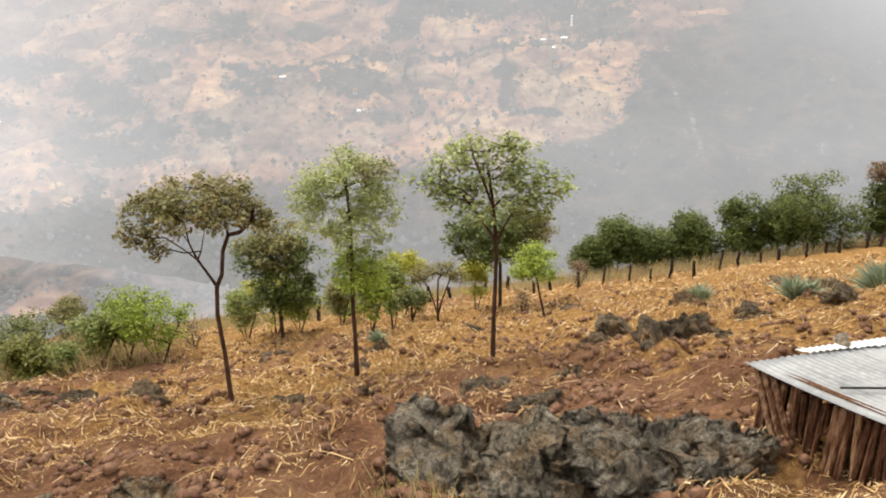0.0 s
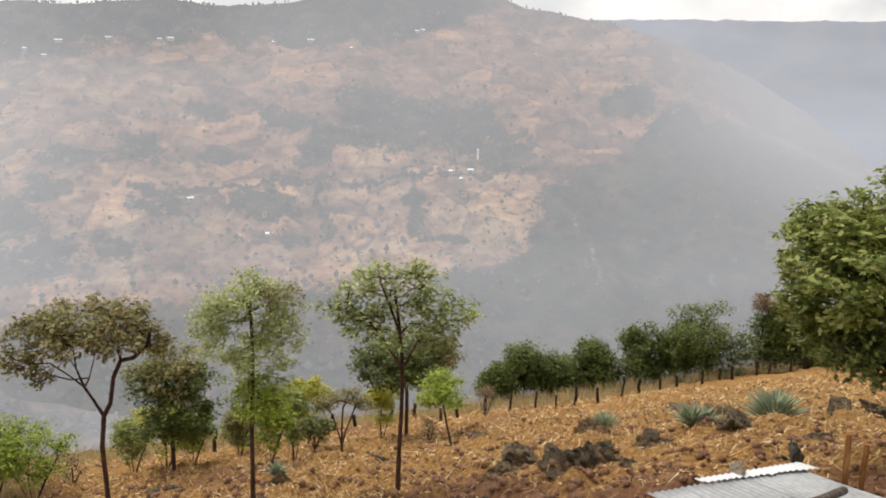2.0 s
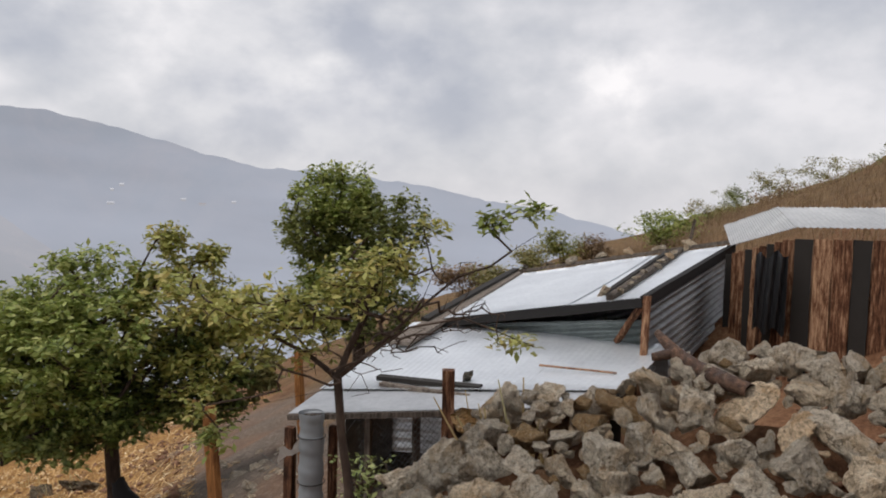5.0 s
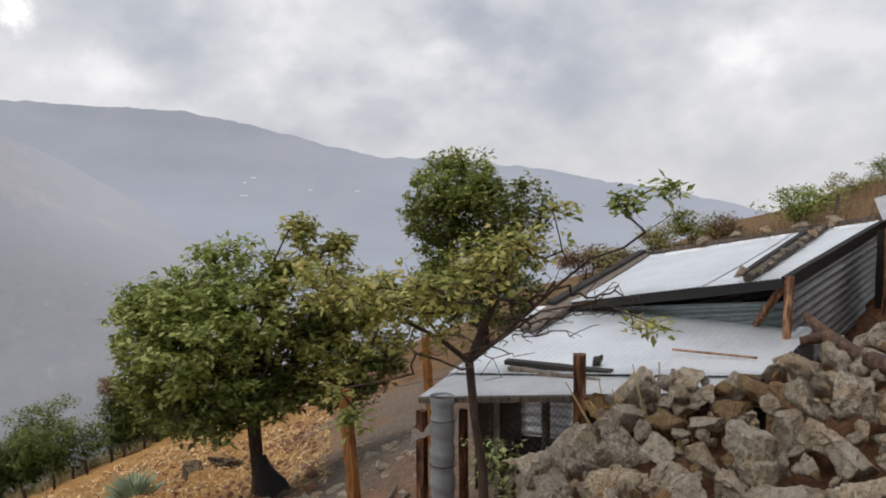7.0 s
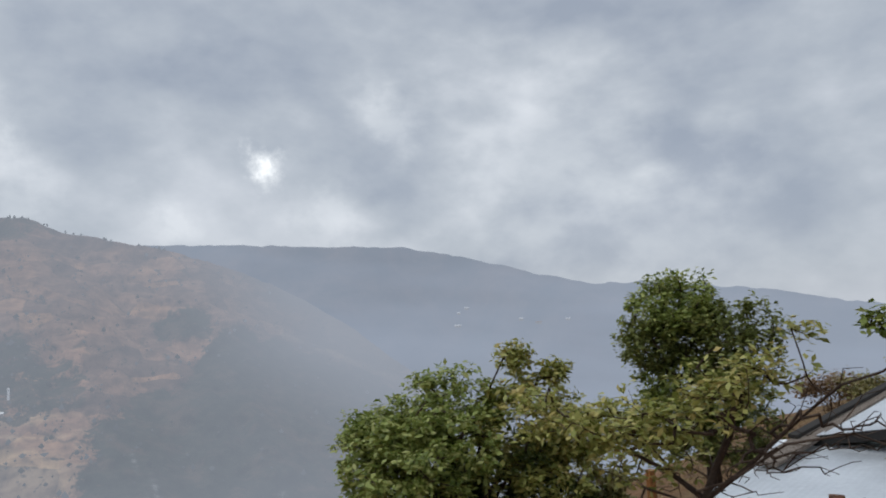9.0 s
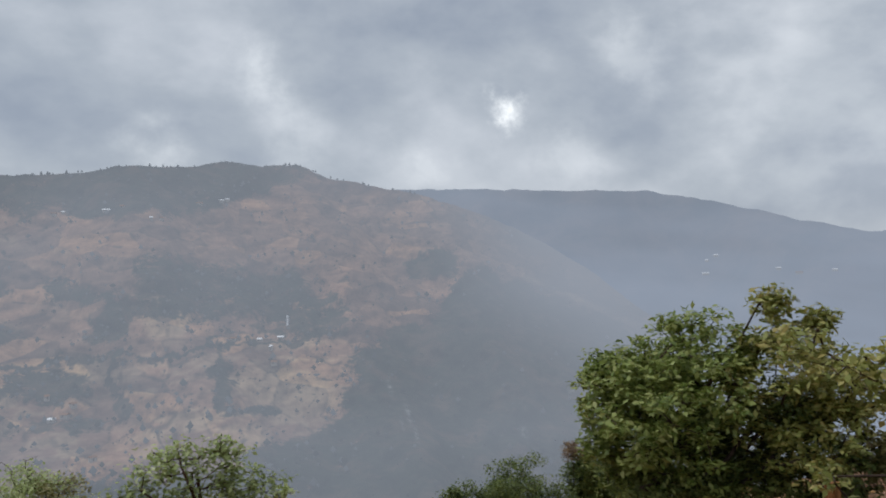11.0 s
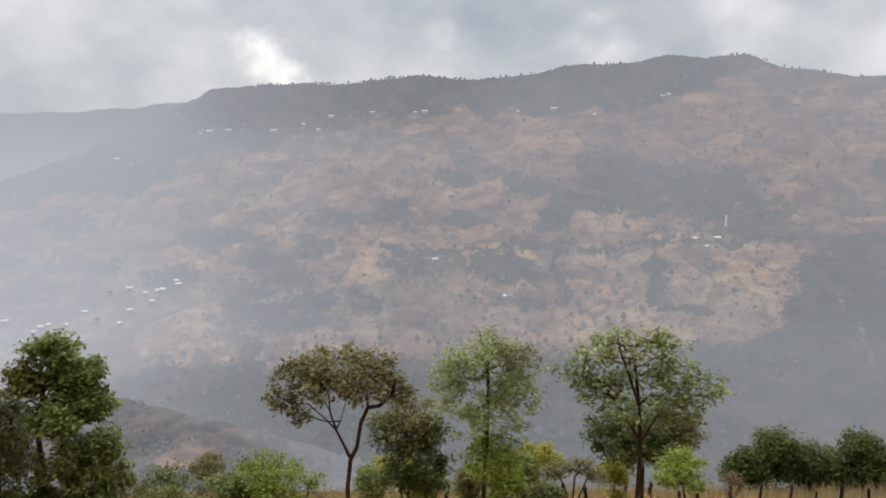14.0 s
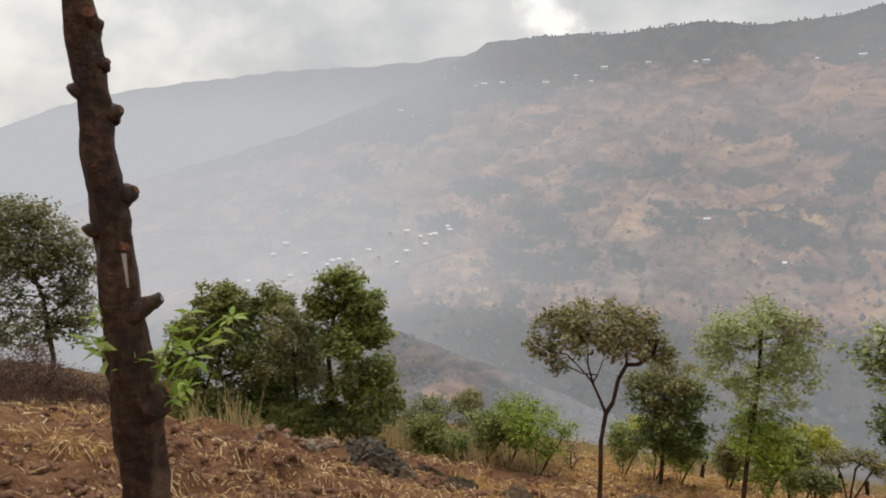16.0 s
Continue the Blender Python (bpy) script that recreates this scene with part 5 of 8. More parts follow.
def build_big_tree():
    d = 13.5
    tree("spreading_tree", [on_ground(41.0, d, 0.15), sight(41.12, -21.00, d), sight(40.95, -18.64, d), sight(40.83, -16.44, d), sight(40.21, -13.37, d), sight(39.80, -10.06, d)],
         [(sight(36.79, -10.18, d), 1.35, 1.15, "leaf_avocado", 5), (sight(34.27, -9.48, d), 0.85, 0.6, "leaf_avocado", 2.2), (sight(39.81, -6.74, d), 1.1, 0.75, "leaf_avocado", 3),
          # darker leaf colours on underside and inner blobs paint the crown's shade
          (sight(34.81, -13.31, d - .3), 0.75, 0.55, "leaf_avocado", 1.8), (sight(39.80, -14.57, d), 1.2, 0.45, "leaf_avocado", 2), (sight(38.58, -10.85, d - 1.2), 1.2, 0.9, "leaf_avocado", 2.4), (sight(38.16, -16.30, d - .6), 0.9, 0.4, "leaf_dark", 1.8), (sight(42.71, -15.50, d - .3), 0.8, 0.4, "leaf_dark", 1.6), (sight(35.37, -15.92, d), 0.6, 0.35, "leaf_avocado", 1.2), (sight(46.97, -15.19, d + .4), 0.8, 0.35, "leaf_dark", 1.4),
          (sight(45.20, -8.03, d), 1.0, 0.9, "leaf_fruit", 3.2), (sight(48.63, -9.30, d + .3), 0.8, 0.62, "leaf_fruit", 2), (sight(46.52, -12.68, d), 1.1, 0.6, "leaf_fruit", 2.2),
          (sight(50.86, -13.11, d + .4), 0.6, 0.45, "leaf_olive", 1.2), (sight(38.2, -11.5, d + .3), 1.0, 0.8, "leaf_hedge", 3.0), (sight(44.6, -10.8, d + .3), 1.0, 0.6, "leaf_hedge", 2.0), (sight(40.5, -14.2, d + .2), 1.1, 0.5, "leaf_hedge", 1.6), (sight(47.8, -13.0, d + .5), 0.9, 0.5, "leaf_hedge", 1.4), (sight(44.54, -3.57, d), 0.35, 0.3, "leaf_fruit", 0.5), (sight(47.51, -4.61, d), 0.3, 0.25, "leaf_fruit", 0.4)],
         "large spreading tree with dense glossy green leaves", 0.105, 860, 52, 0.13, 0.006, 0.125, seed=71, shell_bias=0.4, step=0.4,
         limbs=[(3, [sight(42.70, -13.45, d), sight(45.22, -10.15, d)]), (3, [sight(38.18, -12.47, d - .3), sight(35.81, -10.35, d - .4)])])
    d = 20.0
    tree("rounded_tree", [on_ground(58.5, d, 0.1), sight(58.30, -9.99, d), sight(58.02, -6.13, d)],
         [(sight(56.67, -0.35, d), 1.3, 0.85, "leaf_avocado", 3), (sight(59.73, -2.64, d), 1.35, 1.1, "leaf_dark", 3), (sight(55.00, -2.75, d), 0.95, 0.85, "leaf_dark", 2), (sight(58.11, -6.13, d), 1.5, 1.0, "leaf_avocado", 3), (sight(55.56, -8.35, d), 1.3, 0.8, "leaf_dark", 2), (sight(59.93, -9.50, d), 1.2, 0.7, "leaf_dark", 1.6)],
         "tall rounded dark green tree behind the coop", 0.12, 420, 62, 0.2, 0.01, 0.18, seed=72, step=0.5, shell_bias=0.4)
    d = 4.6
    tree("young_tree", [on_ground(58.3, d, 0.1), sight(58.11, -21.58, d), sight(57.46, -17.58, d), sight(57.09, -13.63, d)],
         [(sight(50.78, -8.22, d), 0.36, 0.18, "leaf_fruit", 4), (sight(45.62, -7.18, d + .2), 0.22, 0.16, "leaf_fruit", 1.6), (sight(54.69, -8.58, d), 0.28, 0.15, "leaf_fruit", 2.4),
          (sight(58.55, -6.33, d), 0.34, 0.2, "leaf_fruit", 3), (sight(61.93, -4.51, d), 0.2, 0.13, "leaf_fruit", 1.2), (sight(64.18, -2.31, d - .1), 0.07, 0.05, "leaf_fruit", 0.4),
          (sight(68.70, -1.63, d - .1), 0.07, 0.08, "leaf_avocado", 0.8), (sight(71.66, -0.63, d - .1), 0.09, 0.03, "leaf_avocado", 0.5), (sight(48.22, -17.47, d), 0.09, 0.06, "leaf_avocado", 0.7),
          (sight(70.52, -10.70, d - .2), 0.16, 0.03, "leaf_fruit", 0.5), (sight(53.87, -10.95, d + .2), 0.42, 0.16, "leaf_fruit", 2), (sight(46.97, -15.19, d), 0.12, 0.06, "leaf_fruit", 0.4),
          (sight(62.53, -9.82, d - .1), 0.42, 0.22, "bare", 5), (sight(67.56, -8.72, d - .2), 0.28, 0.14, "bare", 2.2), (sight(59.13, -11.66, d - .2), 0.3, 0.14, "bare", 2), (sight(55.68, -13.46, d), 0.4, 0.14, "bare", 1.6), (sight(66.19, -5.84, d - .1), 0.22, 0.12, "bare", 0.9)],
         "young fruit tree with crooked bare limbs and thin leaves", 0.046, 640, 9, 0.055, 0.0016, 0.036, seed=73, shell_bias=0.6, step=0.12,
         limbs=[(3, [sight(55.71, -14.64, d), sight(52.21, -15.20, d), sight(48.71, -15.62, d), sight(47.43, -17.05, d)]),
                (3, [sight(59.99, -11.42, d), sight(62.09, -9.42, d), sight(64.36, -7.40, d), sight(66.19, -5.84, d - .1), sight(68.64, -4.98, d - .1), sight(70.21, -3.78, d - .1), sight(72.06, -2.51, d - .1)]),
                (3, [sight(58.72, -12.44, d - .1), sight(62.53, -9.82, d - .2), sight(66.74, -8.98, d - .2), sight(72.14, -10.90, d - .2)]),
                (3, [sight(54.77, -11.79, d + .1), sight(52.12, -10.34, d + .1), sight(48.63, -9.30, d + .2)]),
                (3, [sight(57.82, -11.71, d + .1), sight(59.06, -9.11, d + .1), sight(59.62, -6.08, d + .1)])])


def build_left_trees():
    d = 22.0
    lab = "dense broad green tree at the field's edge"
    # light painted by leaf colour: lit blobs above, shaded darker ones beneath
    tree("edge_tree", stem(-48.5, d, (-48.07, -20.12, d)), [(sight(-48.37, -13.76, d), 0.85, 0.55, "leaf_avo2", 2), (sight(-50.10, -15.88, d), 0.8, 0.6, "leaf_avo2", 1.8), (sight(-46.87, -16.96, d - .6), 1.0, 0.8, "leaf_dark", 2.4),
         (sight(-44.45, -14.20, d + .5), 0.7, 0.55, "leaf_avo2", 1.4), (sight(-50.06, -18.72, d - .5), 0.9, 0.6, "leaf_avo2", 1.6), (sight(-45.97, -20.30, d - .4), 1.2, 0.65, "leaf_dark", 2.2), (sight(-49.39, -21.38, d), 1.2, 0.5, "leaf_dark", 1.6),
         (sight(-43.24, -22.33, d - .5), 1.0, 0.5, "leaf_avo2", 1.4), (sight(-42.6, -17.6, d + 1), 1.0, 1.0, "leaf_hedge", 2.5), (sight(-44.0, -20.5, d + .8), 1.2, 0.8, "leaf_hedge", 2.2), (sight(-47.0, -15.2, d + .6), 0.8, 0.6, "leaf_hedge", 1.4), (sight(-52.01, -17.72, d), 0.5, 0.45, "leaf_avo2", 0.8)], lab, 0.12, 640, 44, 0.17, 0.006, 0.07, group="trees at the field edge", seed=81, step=0.5)
    tree("edge_tree", stem(-42.5, d - 1, (-42.87, -20.52, d - 1), (-42.88, -18.05, d - 1)), [(sight(-43.02, -15.95, d - 1), 0.85, 0.6, "leaf_pale2", 3), (sight(-45.03, -18.32, d - 1.2), 0.8, 0.5, "leaf_pale2", 2), (sight(-41.82, -19.14, d - 1.2), 0.5, 0.6, "leaf_pale2", 1.6)],
         "thin tree with sparse grey-green leaves", 0.09, 190, 30, 0.15, 0.005, 0.045, group="trees at the field edge", seed=82, step=0.4)
    tree("edge_tree", stem(-39.3, d - 1, (-40.10, -20.68, d - 1), (-40.26, -18.17, d - 1), (-39.76, -15.25, d - 1)), [(sight(-39.05, -12.71, d - 1), 0.65, 0.45, "leaf_avocado", 1.8), (sight(-37.56, -14.67, d - 1), 0.7, 0.5, "leaf_avocado", 2), (sight(-40.61, -14.58, d - 1), 0.55, 0.5, "leaf_avo2", 1.6),
         (sight(-38.48, -16.98, d - 1.4), 0.95, 0.6, "leaf_avocado", 2.4), (sight(-36.92, -16.60, d - 1), 0.55, 0.4, "leaf_avocado", 1), (sight(-38.09, -20.34, d - 1), 1.1, 0.7, "leaf_avo2", 2.5), (sight(-35.64, -21.87, d - .5), 0.65, 0.5, "leaf_avo2", 1.2),
         (sight(-40.37, -22.51, d - 1), 0.9, 0.5, "leaf_dark", 1.4), (sight(-36.52, -19.56, d - 1), 0.6, 0.5, "leaf_avocado", 1.2)], lab, 0.12, 480, 44, 0.16, 0.006, 0.07, group="trees at the field edge", seed=83, step=0.45)
    d = 38
    tree("edge_tree", stem(-60.2, d, (-59.63, -16.77, d), (-59.89, -13.69, d)), [(sight(-60.49, -8.68, d), 2.4, 1.9, "leaf_olive2", 4), (sight(-62.59, -10.00, d), 2.6, 2.4, "leaf_olive2", 3), (sight(-58.40, -10.38, d), 1.6, 1.7, "leaf_olive2", 2), (sight(-61.32, -6.74, d), 1.4, 0.9, "leaf_olive2", 1.2),
         (sight(-58.15, -13.89, d), 1.2, 1.4, "leaf_olive2", 1.4), (sight(-61.68, -14.59, d), 2.6, 1.6, "leaf_olive2", 2.4)],
         "grey-green tree with an open twiggy crown", 0.17, 520, 34, 0.32, 0.009, 0.12, group="trees at the field edge", seed=84, step=0.7)
    for i, (az, el, dd, rh, rv) in enumerate([(-61.4, -18.4, 29, 2.0, 1.3), (-65.0, -17.4, 29, 2.2, 1.5), (-58.4, -19.2, 30, 1.7, 1.1), (-62.4, -17.2, 32, 2.0, 1.2), (-55.8, -19.9, 29, 1.5, 1.0)]):
        bush(az, el, dd, rh, rv, "brush", "leafless reddish-brown brush at the edge", 190 + i, tips=260, per=22, leaf=0.07, group="dry brush")
    for i, (az, el, dd, rh, rv) in enumerate([(-48.16, -21.91, 21, 1.1, 0.55), (-43.04, -22.75, 20.5, 0.9, 0.5), (-38.14, -22.73, 20.5, 1.0, 0.5), (-51.04, -21.59, 21, 0.9, 0.45)]):
        bush(az, el, dd, rh, rv, "leaf_avo2" if i % 2 else "leaf_dark", "low dense undergrowth at the field's edge", 97 + i, tips=90, per=40, group="undergrowth at the edge")
    bush(-32.23, -24.16, 24, 0.75, 0.9, "leaf_avo2", "dark green leafy bush in the dry grass", 95)
    bush(-33.15, -26.57, 23, 0.55, 0.5, "leaf_avocado", "dark green leafy bush in the dry grass", 96)


def build_hill_bushes():
    """Bushes on the hillside above the shed."""
    sp = [(80.66, -1.74, 32, 1.6, 0.9, "leaf_avocado"), (73.73, -3.22, 36, 1.3, 0.7, "leaf_avo2"), (76.04, -3.53, 38, 1.0, 0.7, "leaf_dry"), (71.43, -4.35, 34, 1.1, 0.6, "leaf_olive"),
          (88.55, 1.57, 58, 2.6, 1.6, "leaf_olive"), (85.95, 0.38, 60, 2.0, 1.3, "leaf_dark"), (89.52, 0.47, 50, 2.6, 1.2, "leaf_dry"), (83.91, -0.45, 56, 2.4, 0.8, "leaf_olive"),
          (91.97, 2.15, 56, 3.0, 1.8, "leaf_olive"), (95.15, 2.51, 52, 3.0, 2.0, "leaf_dark"), (66.19, -5.84, 30, 1.2, 0.6, "leaf_dry"), (68.69, -6.15, 28, 1.3, 0.5, "leaf_olive")]
    for i, (az, el, d, rh, rv, mat) in enumerate(sp):
        bush(az, el, d, rh, rv, mat, "scrubby bush on the hillside above the shed", 110 + i, tips=70, per=36, leaf=0.12, spread=0.26, group="bushes on the hillside")


build_field_trees()
build_bushes()
build_hedge_trees()
build_big_tree()
build_left_trees()
build_hill_bushes()


def build_pollard():
    """The cut-back trunk close to the path, with stubs of sawn limbs and fresh shoots."""
    d = 2.6
    pts = [on_ground(-54.0, d, 0.2)] + [sight(az, el, d) for az, el in ((-54.19, -27.42), (-54.31, -23.66), (-54.65, -19.77), (-55.17, -14.21), (-55.40, -9.04), (-55.76, -3.93), (-56.05, 1.05), (-56.37, 5.10), (-56.56, 9.32), (-56.45, 13.67))]
    rads = [0.10, 0.08, 0.077, 0.074, 0.064, 0.059, 0.05, 0.046, 0.042, 0.039, 0.036]
    P, R = [], []
    for i in range(len(pts) - 1):
        for q in range(8):
            s = q / 8
            P.append(pts[i].lerp(pts[i + 1], s))
            R.append(rads[i] * (1 - s) + rads[i + 1] * s)
    sides = 20
    V, F = [], []
    base = pts[0]
    for i, (p, r) in enumerate(zip(P, R)):
        for k in range(sides):
            a = 2 * math.pi * k / sides
            q = np.array([[math.cos(a) * 2.2, math.sin(a) * 2.2, p.z * 5.0]])
            rr = r * (1 + 0.24 * float(fbm3(q, 4, 4, 0.6)[0]) + 0.04 * math.sin(p.z * 13 + 2 * math.sin(a)))
            V.append((p.x - base.x + rr * math.cos(a), p.y - base.y + rr * math.sin(a), p.z - base.z))
    for i in range(len(P) - 1):
        for k in range(sides):
            F.append((i * sides + k, i * sides + (k + 1) % sides, (i + 1) * sides + (k + 1) % sides, (i + 1) * sides + k))
    t = thing("pollarded_trunk", tuple(base), "dark knobbly tree trunk with sawn-off limbs and new shoots", "tree")
    attach("trunk", quick_mesh("trunk", V, F, True), M["bark_cut"], t)
    view = polar(-54, 1).normalized()
    side = Vector((view.y, -view.x, 0))
    # sawn stubs: height angle, side (+ right), length, radius
    for az, el, s, full, r in ((-55.97, 5.84, 0.1, 0.085, 0.036), (-54.66, -0.27, 0.8, 0.05, 0.026), (-57.17, 1.22, -0.9, 0.04, 0.02), (-54.00, -5.75, 0.9, 0.04, 0.028), (-56.16, -3.92, -0.35, 0.10, 0.034),
                             (-53.70, -13.75, 1.0, 0.10, 0.034), (-54.93, -9.67, 0.3, 0.09, 0.032), (-57.00, -8.16, -0.9, 0.03, 0.016), (-55.14, 2.94, 0.8, 0.03, 0.02), (-53.0, -19.9, 1.0, 0.07, 0.062), (-54.28, -16.68, 0.3, 0.06, 0.026)):
        ln = full * (0.42 if full != 0.10 or s < 0 else 0.7)
        r = r * 0.8
        out = (side * s - view * math.sqrt(max(0.02, 1 - s * s)) + Vector((0, 0, 0.5))).normalized()
        c = sight(az, el, d) - base - out * full * 0.14 + view * 0.01
        bm = bmesh.new()
        prev = None
        for q in range(7):
            zz = -0.05 + (ln + 0.05) * q / 6
            rr = r * (0.62 + 0.9 * math.exp(-max(zz, 0) / (ln * 0.35 + 0.004)) + (0.12 if q == 5 else 0))
            ring = []
            for kk in range(14):
                w = 2 * math.pi * kk / 14
                e = rr * (1 + 0.42 * noise.noise(Vector((math.cos(w) * 1.5, math.sin(w) * 1.5, zz * 30 + az))))
                ring.append(bm.verts.new((math.cos(w) * e, math.sin(w) * e, zz + 0.008 * noise.noise(Vector((w * 2, az, q))))))
            if prev:
                for kk in range(14):
                    bm.faces.new((prev[kk], prev[(kk + 1) % 14], ring[(kk + 1) % 14], ring[kk]))
            prev = ring
        bm.faces.new(prev)
        m = Matrix.Translation(c - view * 0.03) @ out.to_track_quat("Z", "Y").to_matrix().to_4x4()
        bmesh.ops.transform(bm, matrix=m, verts=bm.verts)
        stub = part("stub", bm, M["bark_cut"], t, flat=False)
        bm = bmesh.new()
        bmesh.ops.create_circle(bm, cap_ends=True, segments=10, radius=r * 0.62)
        bmesh.ops.transform(bm, matrix=m @ Matrix.Translation((0, 0, ln + 0.006)), verts=bm.verts)
        part("sawn_face", bm, M["cut_wood"], stub, "pale reddish sawn wood")
    # the pale torn strip
    bm = bmesh.new()
    a, b = sight(-54.81, -10.07, d - 0.095) - base, sight(-54.67, -12.47, d - 0.1) - base
    w = side * 0.007
    vs = [bm.verts.new(q) for q in (a - w, a + w, b + w * 0.4, b - w * 0.4)]
    bm.faces.new(vs)
    part("torn_bark_strip", bm, M["pale_cloth"], t, "pale torn strip of bark")
    # shoots with large fresh leaves
    rng = np.random.default_rng(6)
    for foot, tip, n in (((-53.31, -19.55), (-50.63, -14.62), 11), ((-52.94, -19.99), (-47.40, -14.86), 12), ((-55.04, -19.33), (-57.55, -15.51), 9), ((-54.77, -18.19), (-54.52, -17.44), 7), ((-52.60, -20.81), (-50.93, -19.83), 9), ((-56.10, -15.68), (-57.13, -13.81), 3)):
        a, b = sight(*foot, d - 0.03) - base, sight(*tip, d - 0.06) - base
        js = [np.array(a.lerp(b, s) + Vector((0, 0, 0.05 * math.sin(s * 3.1)))) for s in np.linspace(0, 1, 6)]
        v, f = tube_net(np.array(js), list(range(-1, 5)), np.linspace(0.006, 0.002, 6), 5)
        sh = attach("shoot", quick_mesh("shoot", v, f, True), M["leaf_fresh"], t, "green young shoot")
        c = np.array([js[0] * (1 - s) + js[-1] * s for s in rng.uniform(0.25, 1.0, n)])
        c = np.repeat(c, 2, 0)
        v, f = leaf_cloud(c, 0.072, rng, 0.36, 0.0)
        attach("leaves", quick_mesh("leaves", v, f), M["leaf_fresh"], sh, "fresh light green leaves")


build_pollard()


# ---- rocks ----
def rock_mesh(seed, sub=4, cuts=16, rough=0.2, flat=0.85, low=0.38, high=0.72):
    """A broken rock: a ball cut by planes, then roughened and pitted."""
    rng = np.random.default_rng(seed)
    bm = bmesh.new()
    bmesh.ops.create_icosphere(bm, subdivisions=sub, radius=1)
    v = np.array([p.co for p in bm.verts])
    for _ in range(cuts):
        n = rng.normal(0, 1, 3)
        n /= np.linalg.norm(n)
        h = rng.uniform(low, high)
        over = np.maximum(v @ n - h, 0)
        v = v - over[:, None] * n * 0.98
    v = v * (1 + rough * fbm3(v * 1.7 + seed * 3.1, 5, seed, 0.6)[:, None])
    v = v * (1 - rough * 0.35 * np.maximum(0.35 - np.abs(fbm3(v * 2.3 + seed, 3, seed + 40)), 0)[:, None] * 3)
    v = v + 0.05 * np.stack([fbm3(v * 6.0 + seed + 9 * a, 2, seed + 60 + a) for a in range(3)], -1)
    v = v * (1, rng.uniform(0.7, 1.0), flat * rng.uniform(0.75, 1.05))
    for p, q in zip(bm.verts, v):
        p.co = q
    me = bpy.data.meshes.new("rock")
    bm.to_mesh(me)
    bm.free()
    return me


ROCKS = [rock_mesh(200 + i, 4, 9, 0.16, 0.95, 0.28, 0.62) for i in range(16)]
FIELD_ROCKS = [rock_mesh(300 + i, 4, 7, 0.34, 0.62) for i in range(8)]
STONES = [rock_mesh(340 + i, 3, 9, 0.25, 0.7) for i in range(8)]
for _m in ROCKS + FIELD_ROCKS + STONES:
    _m.materials.append(M["rock"])


def put_rock(p, r, seed, pool=ROCKS, mat="rock", name="rock", label="rough grey limestone rock", group="rubble pile", squash=(1, 1, 1), category="rock"):
    rng = random.Random(seed)
    ob = new(name, pool[rng.randrange(len(pool))])
    if ob.data.materials[0] != M[mat]:
        ob.material_slots[0].link = "OBJECT"
        ob.material_slots[0].material = M[mat]
    ob.matrix_world = pose(*p, rng.uniform(-25, 25), rng.uniform(-25, 25), rng.uniform(0, 360)) @ Matrix.Diagonal((r * squash[0], r * squash[1], r * squash[2], 1))
    return tagged(ob, label, category, group)


def build_rubble():
    rng = random.Random(12)
    placed = []
    i = 0
    for layer, (count, r0, r1) in enumerate(((85, 0.16, 0.25), (220, 0.085, 0.16), (200, 0.04, 0.085))):
        tries = 0
        n = 0
        while n < count and tries < 4000:
            tries += 1
            az, f = rng.uniform(58.5, 100), rng.uniform(0, 1)
            if az < 61.5 and f > 0.6:
                continue
            d = 3.2 + 2.1 * f
            r = rng.uniform(r0, r1)
            p = polar(az, d, float(pile_z(az, d)) - 0.04 - 0.35 * r)
            if any((p - q).length < (r + s) * 0.62 for q, s in placed):
                continue
            placed.append((p, r))
            n += 1
            i += 1
            ochre = rng.random() < 0.10
            put_rock(p, r, 900 + i, mat="rock_ochre" if ochre else "rock", label="angular rock stained orange-brown" if ochre else "rough angular grey limestone rock in a heap")


build_rubble()


def build_rubble_crest():
    """Rocks along the top of the heap, towards the shed."""
    rng = random.Random(31)
    placed = []
    for i in range(400):
        az, d, r = rng.uniform(69, 100), rng.uniform(5.15, 6.0), rng.uniform(0.12, 0.26)
        p = polar(az, d, float(pile_z(az, d)) - 0.03 - 0.4 * r - 0.22 * (d - 5.15))
        if any((p - q).length < (r + s) * 0.7 for q, s in placed):
            continue
        placed.append((p, r))
        ochre = rng.random() < 0.1
        put_rock(p, r, 1400 + i, mat="rock_ochre" if ochre else "rock", label="angular rock stained orange-brown" if ochre else "rough angular grey limestone rock in a heap")


build_rubble_crest()


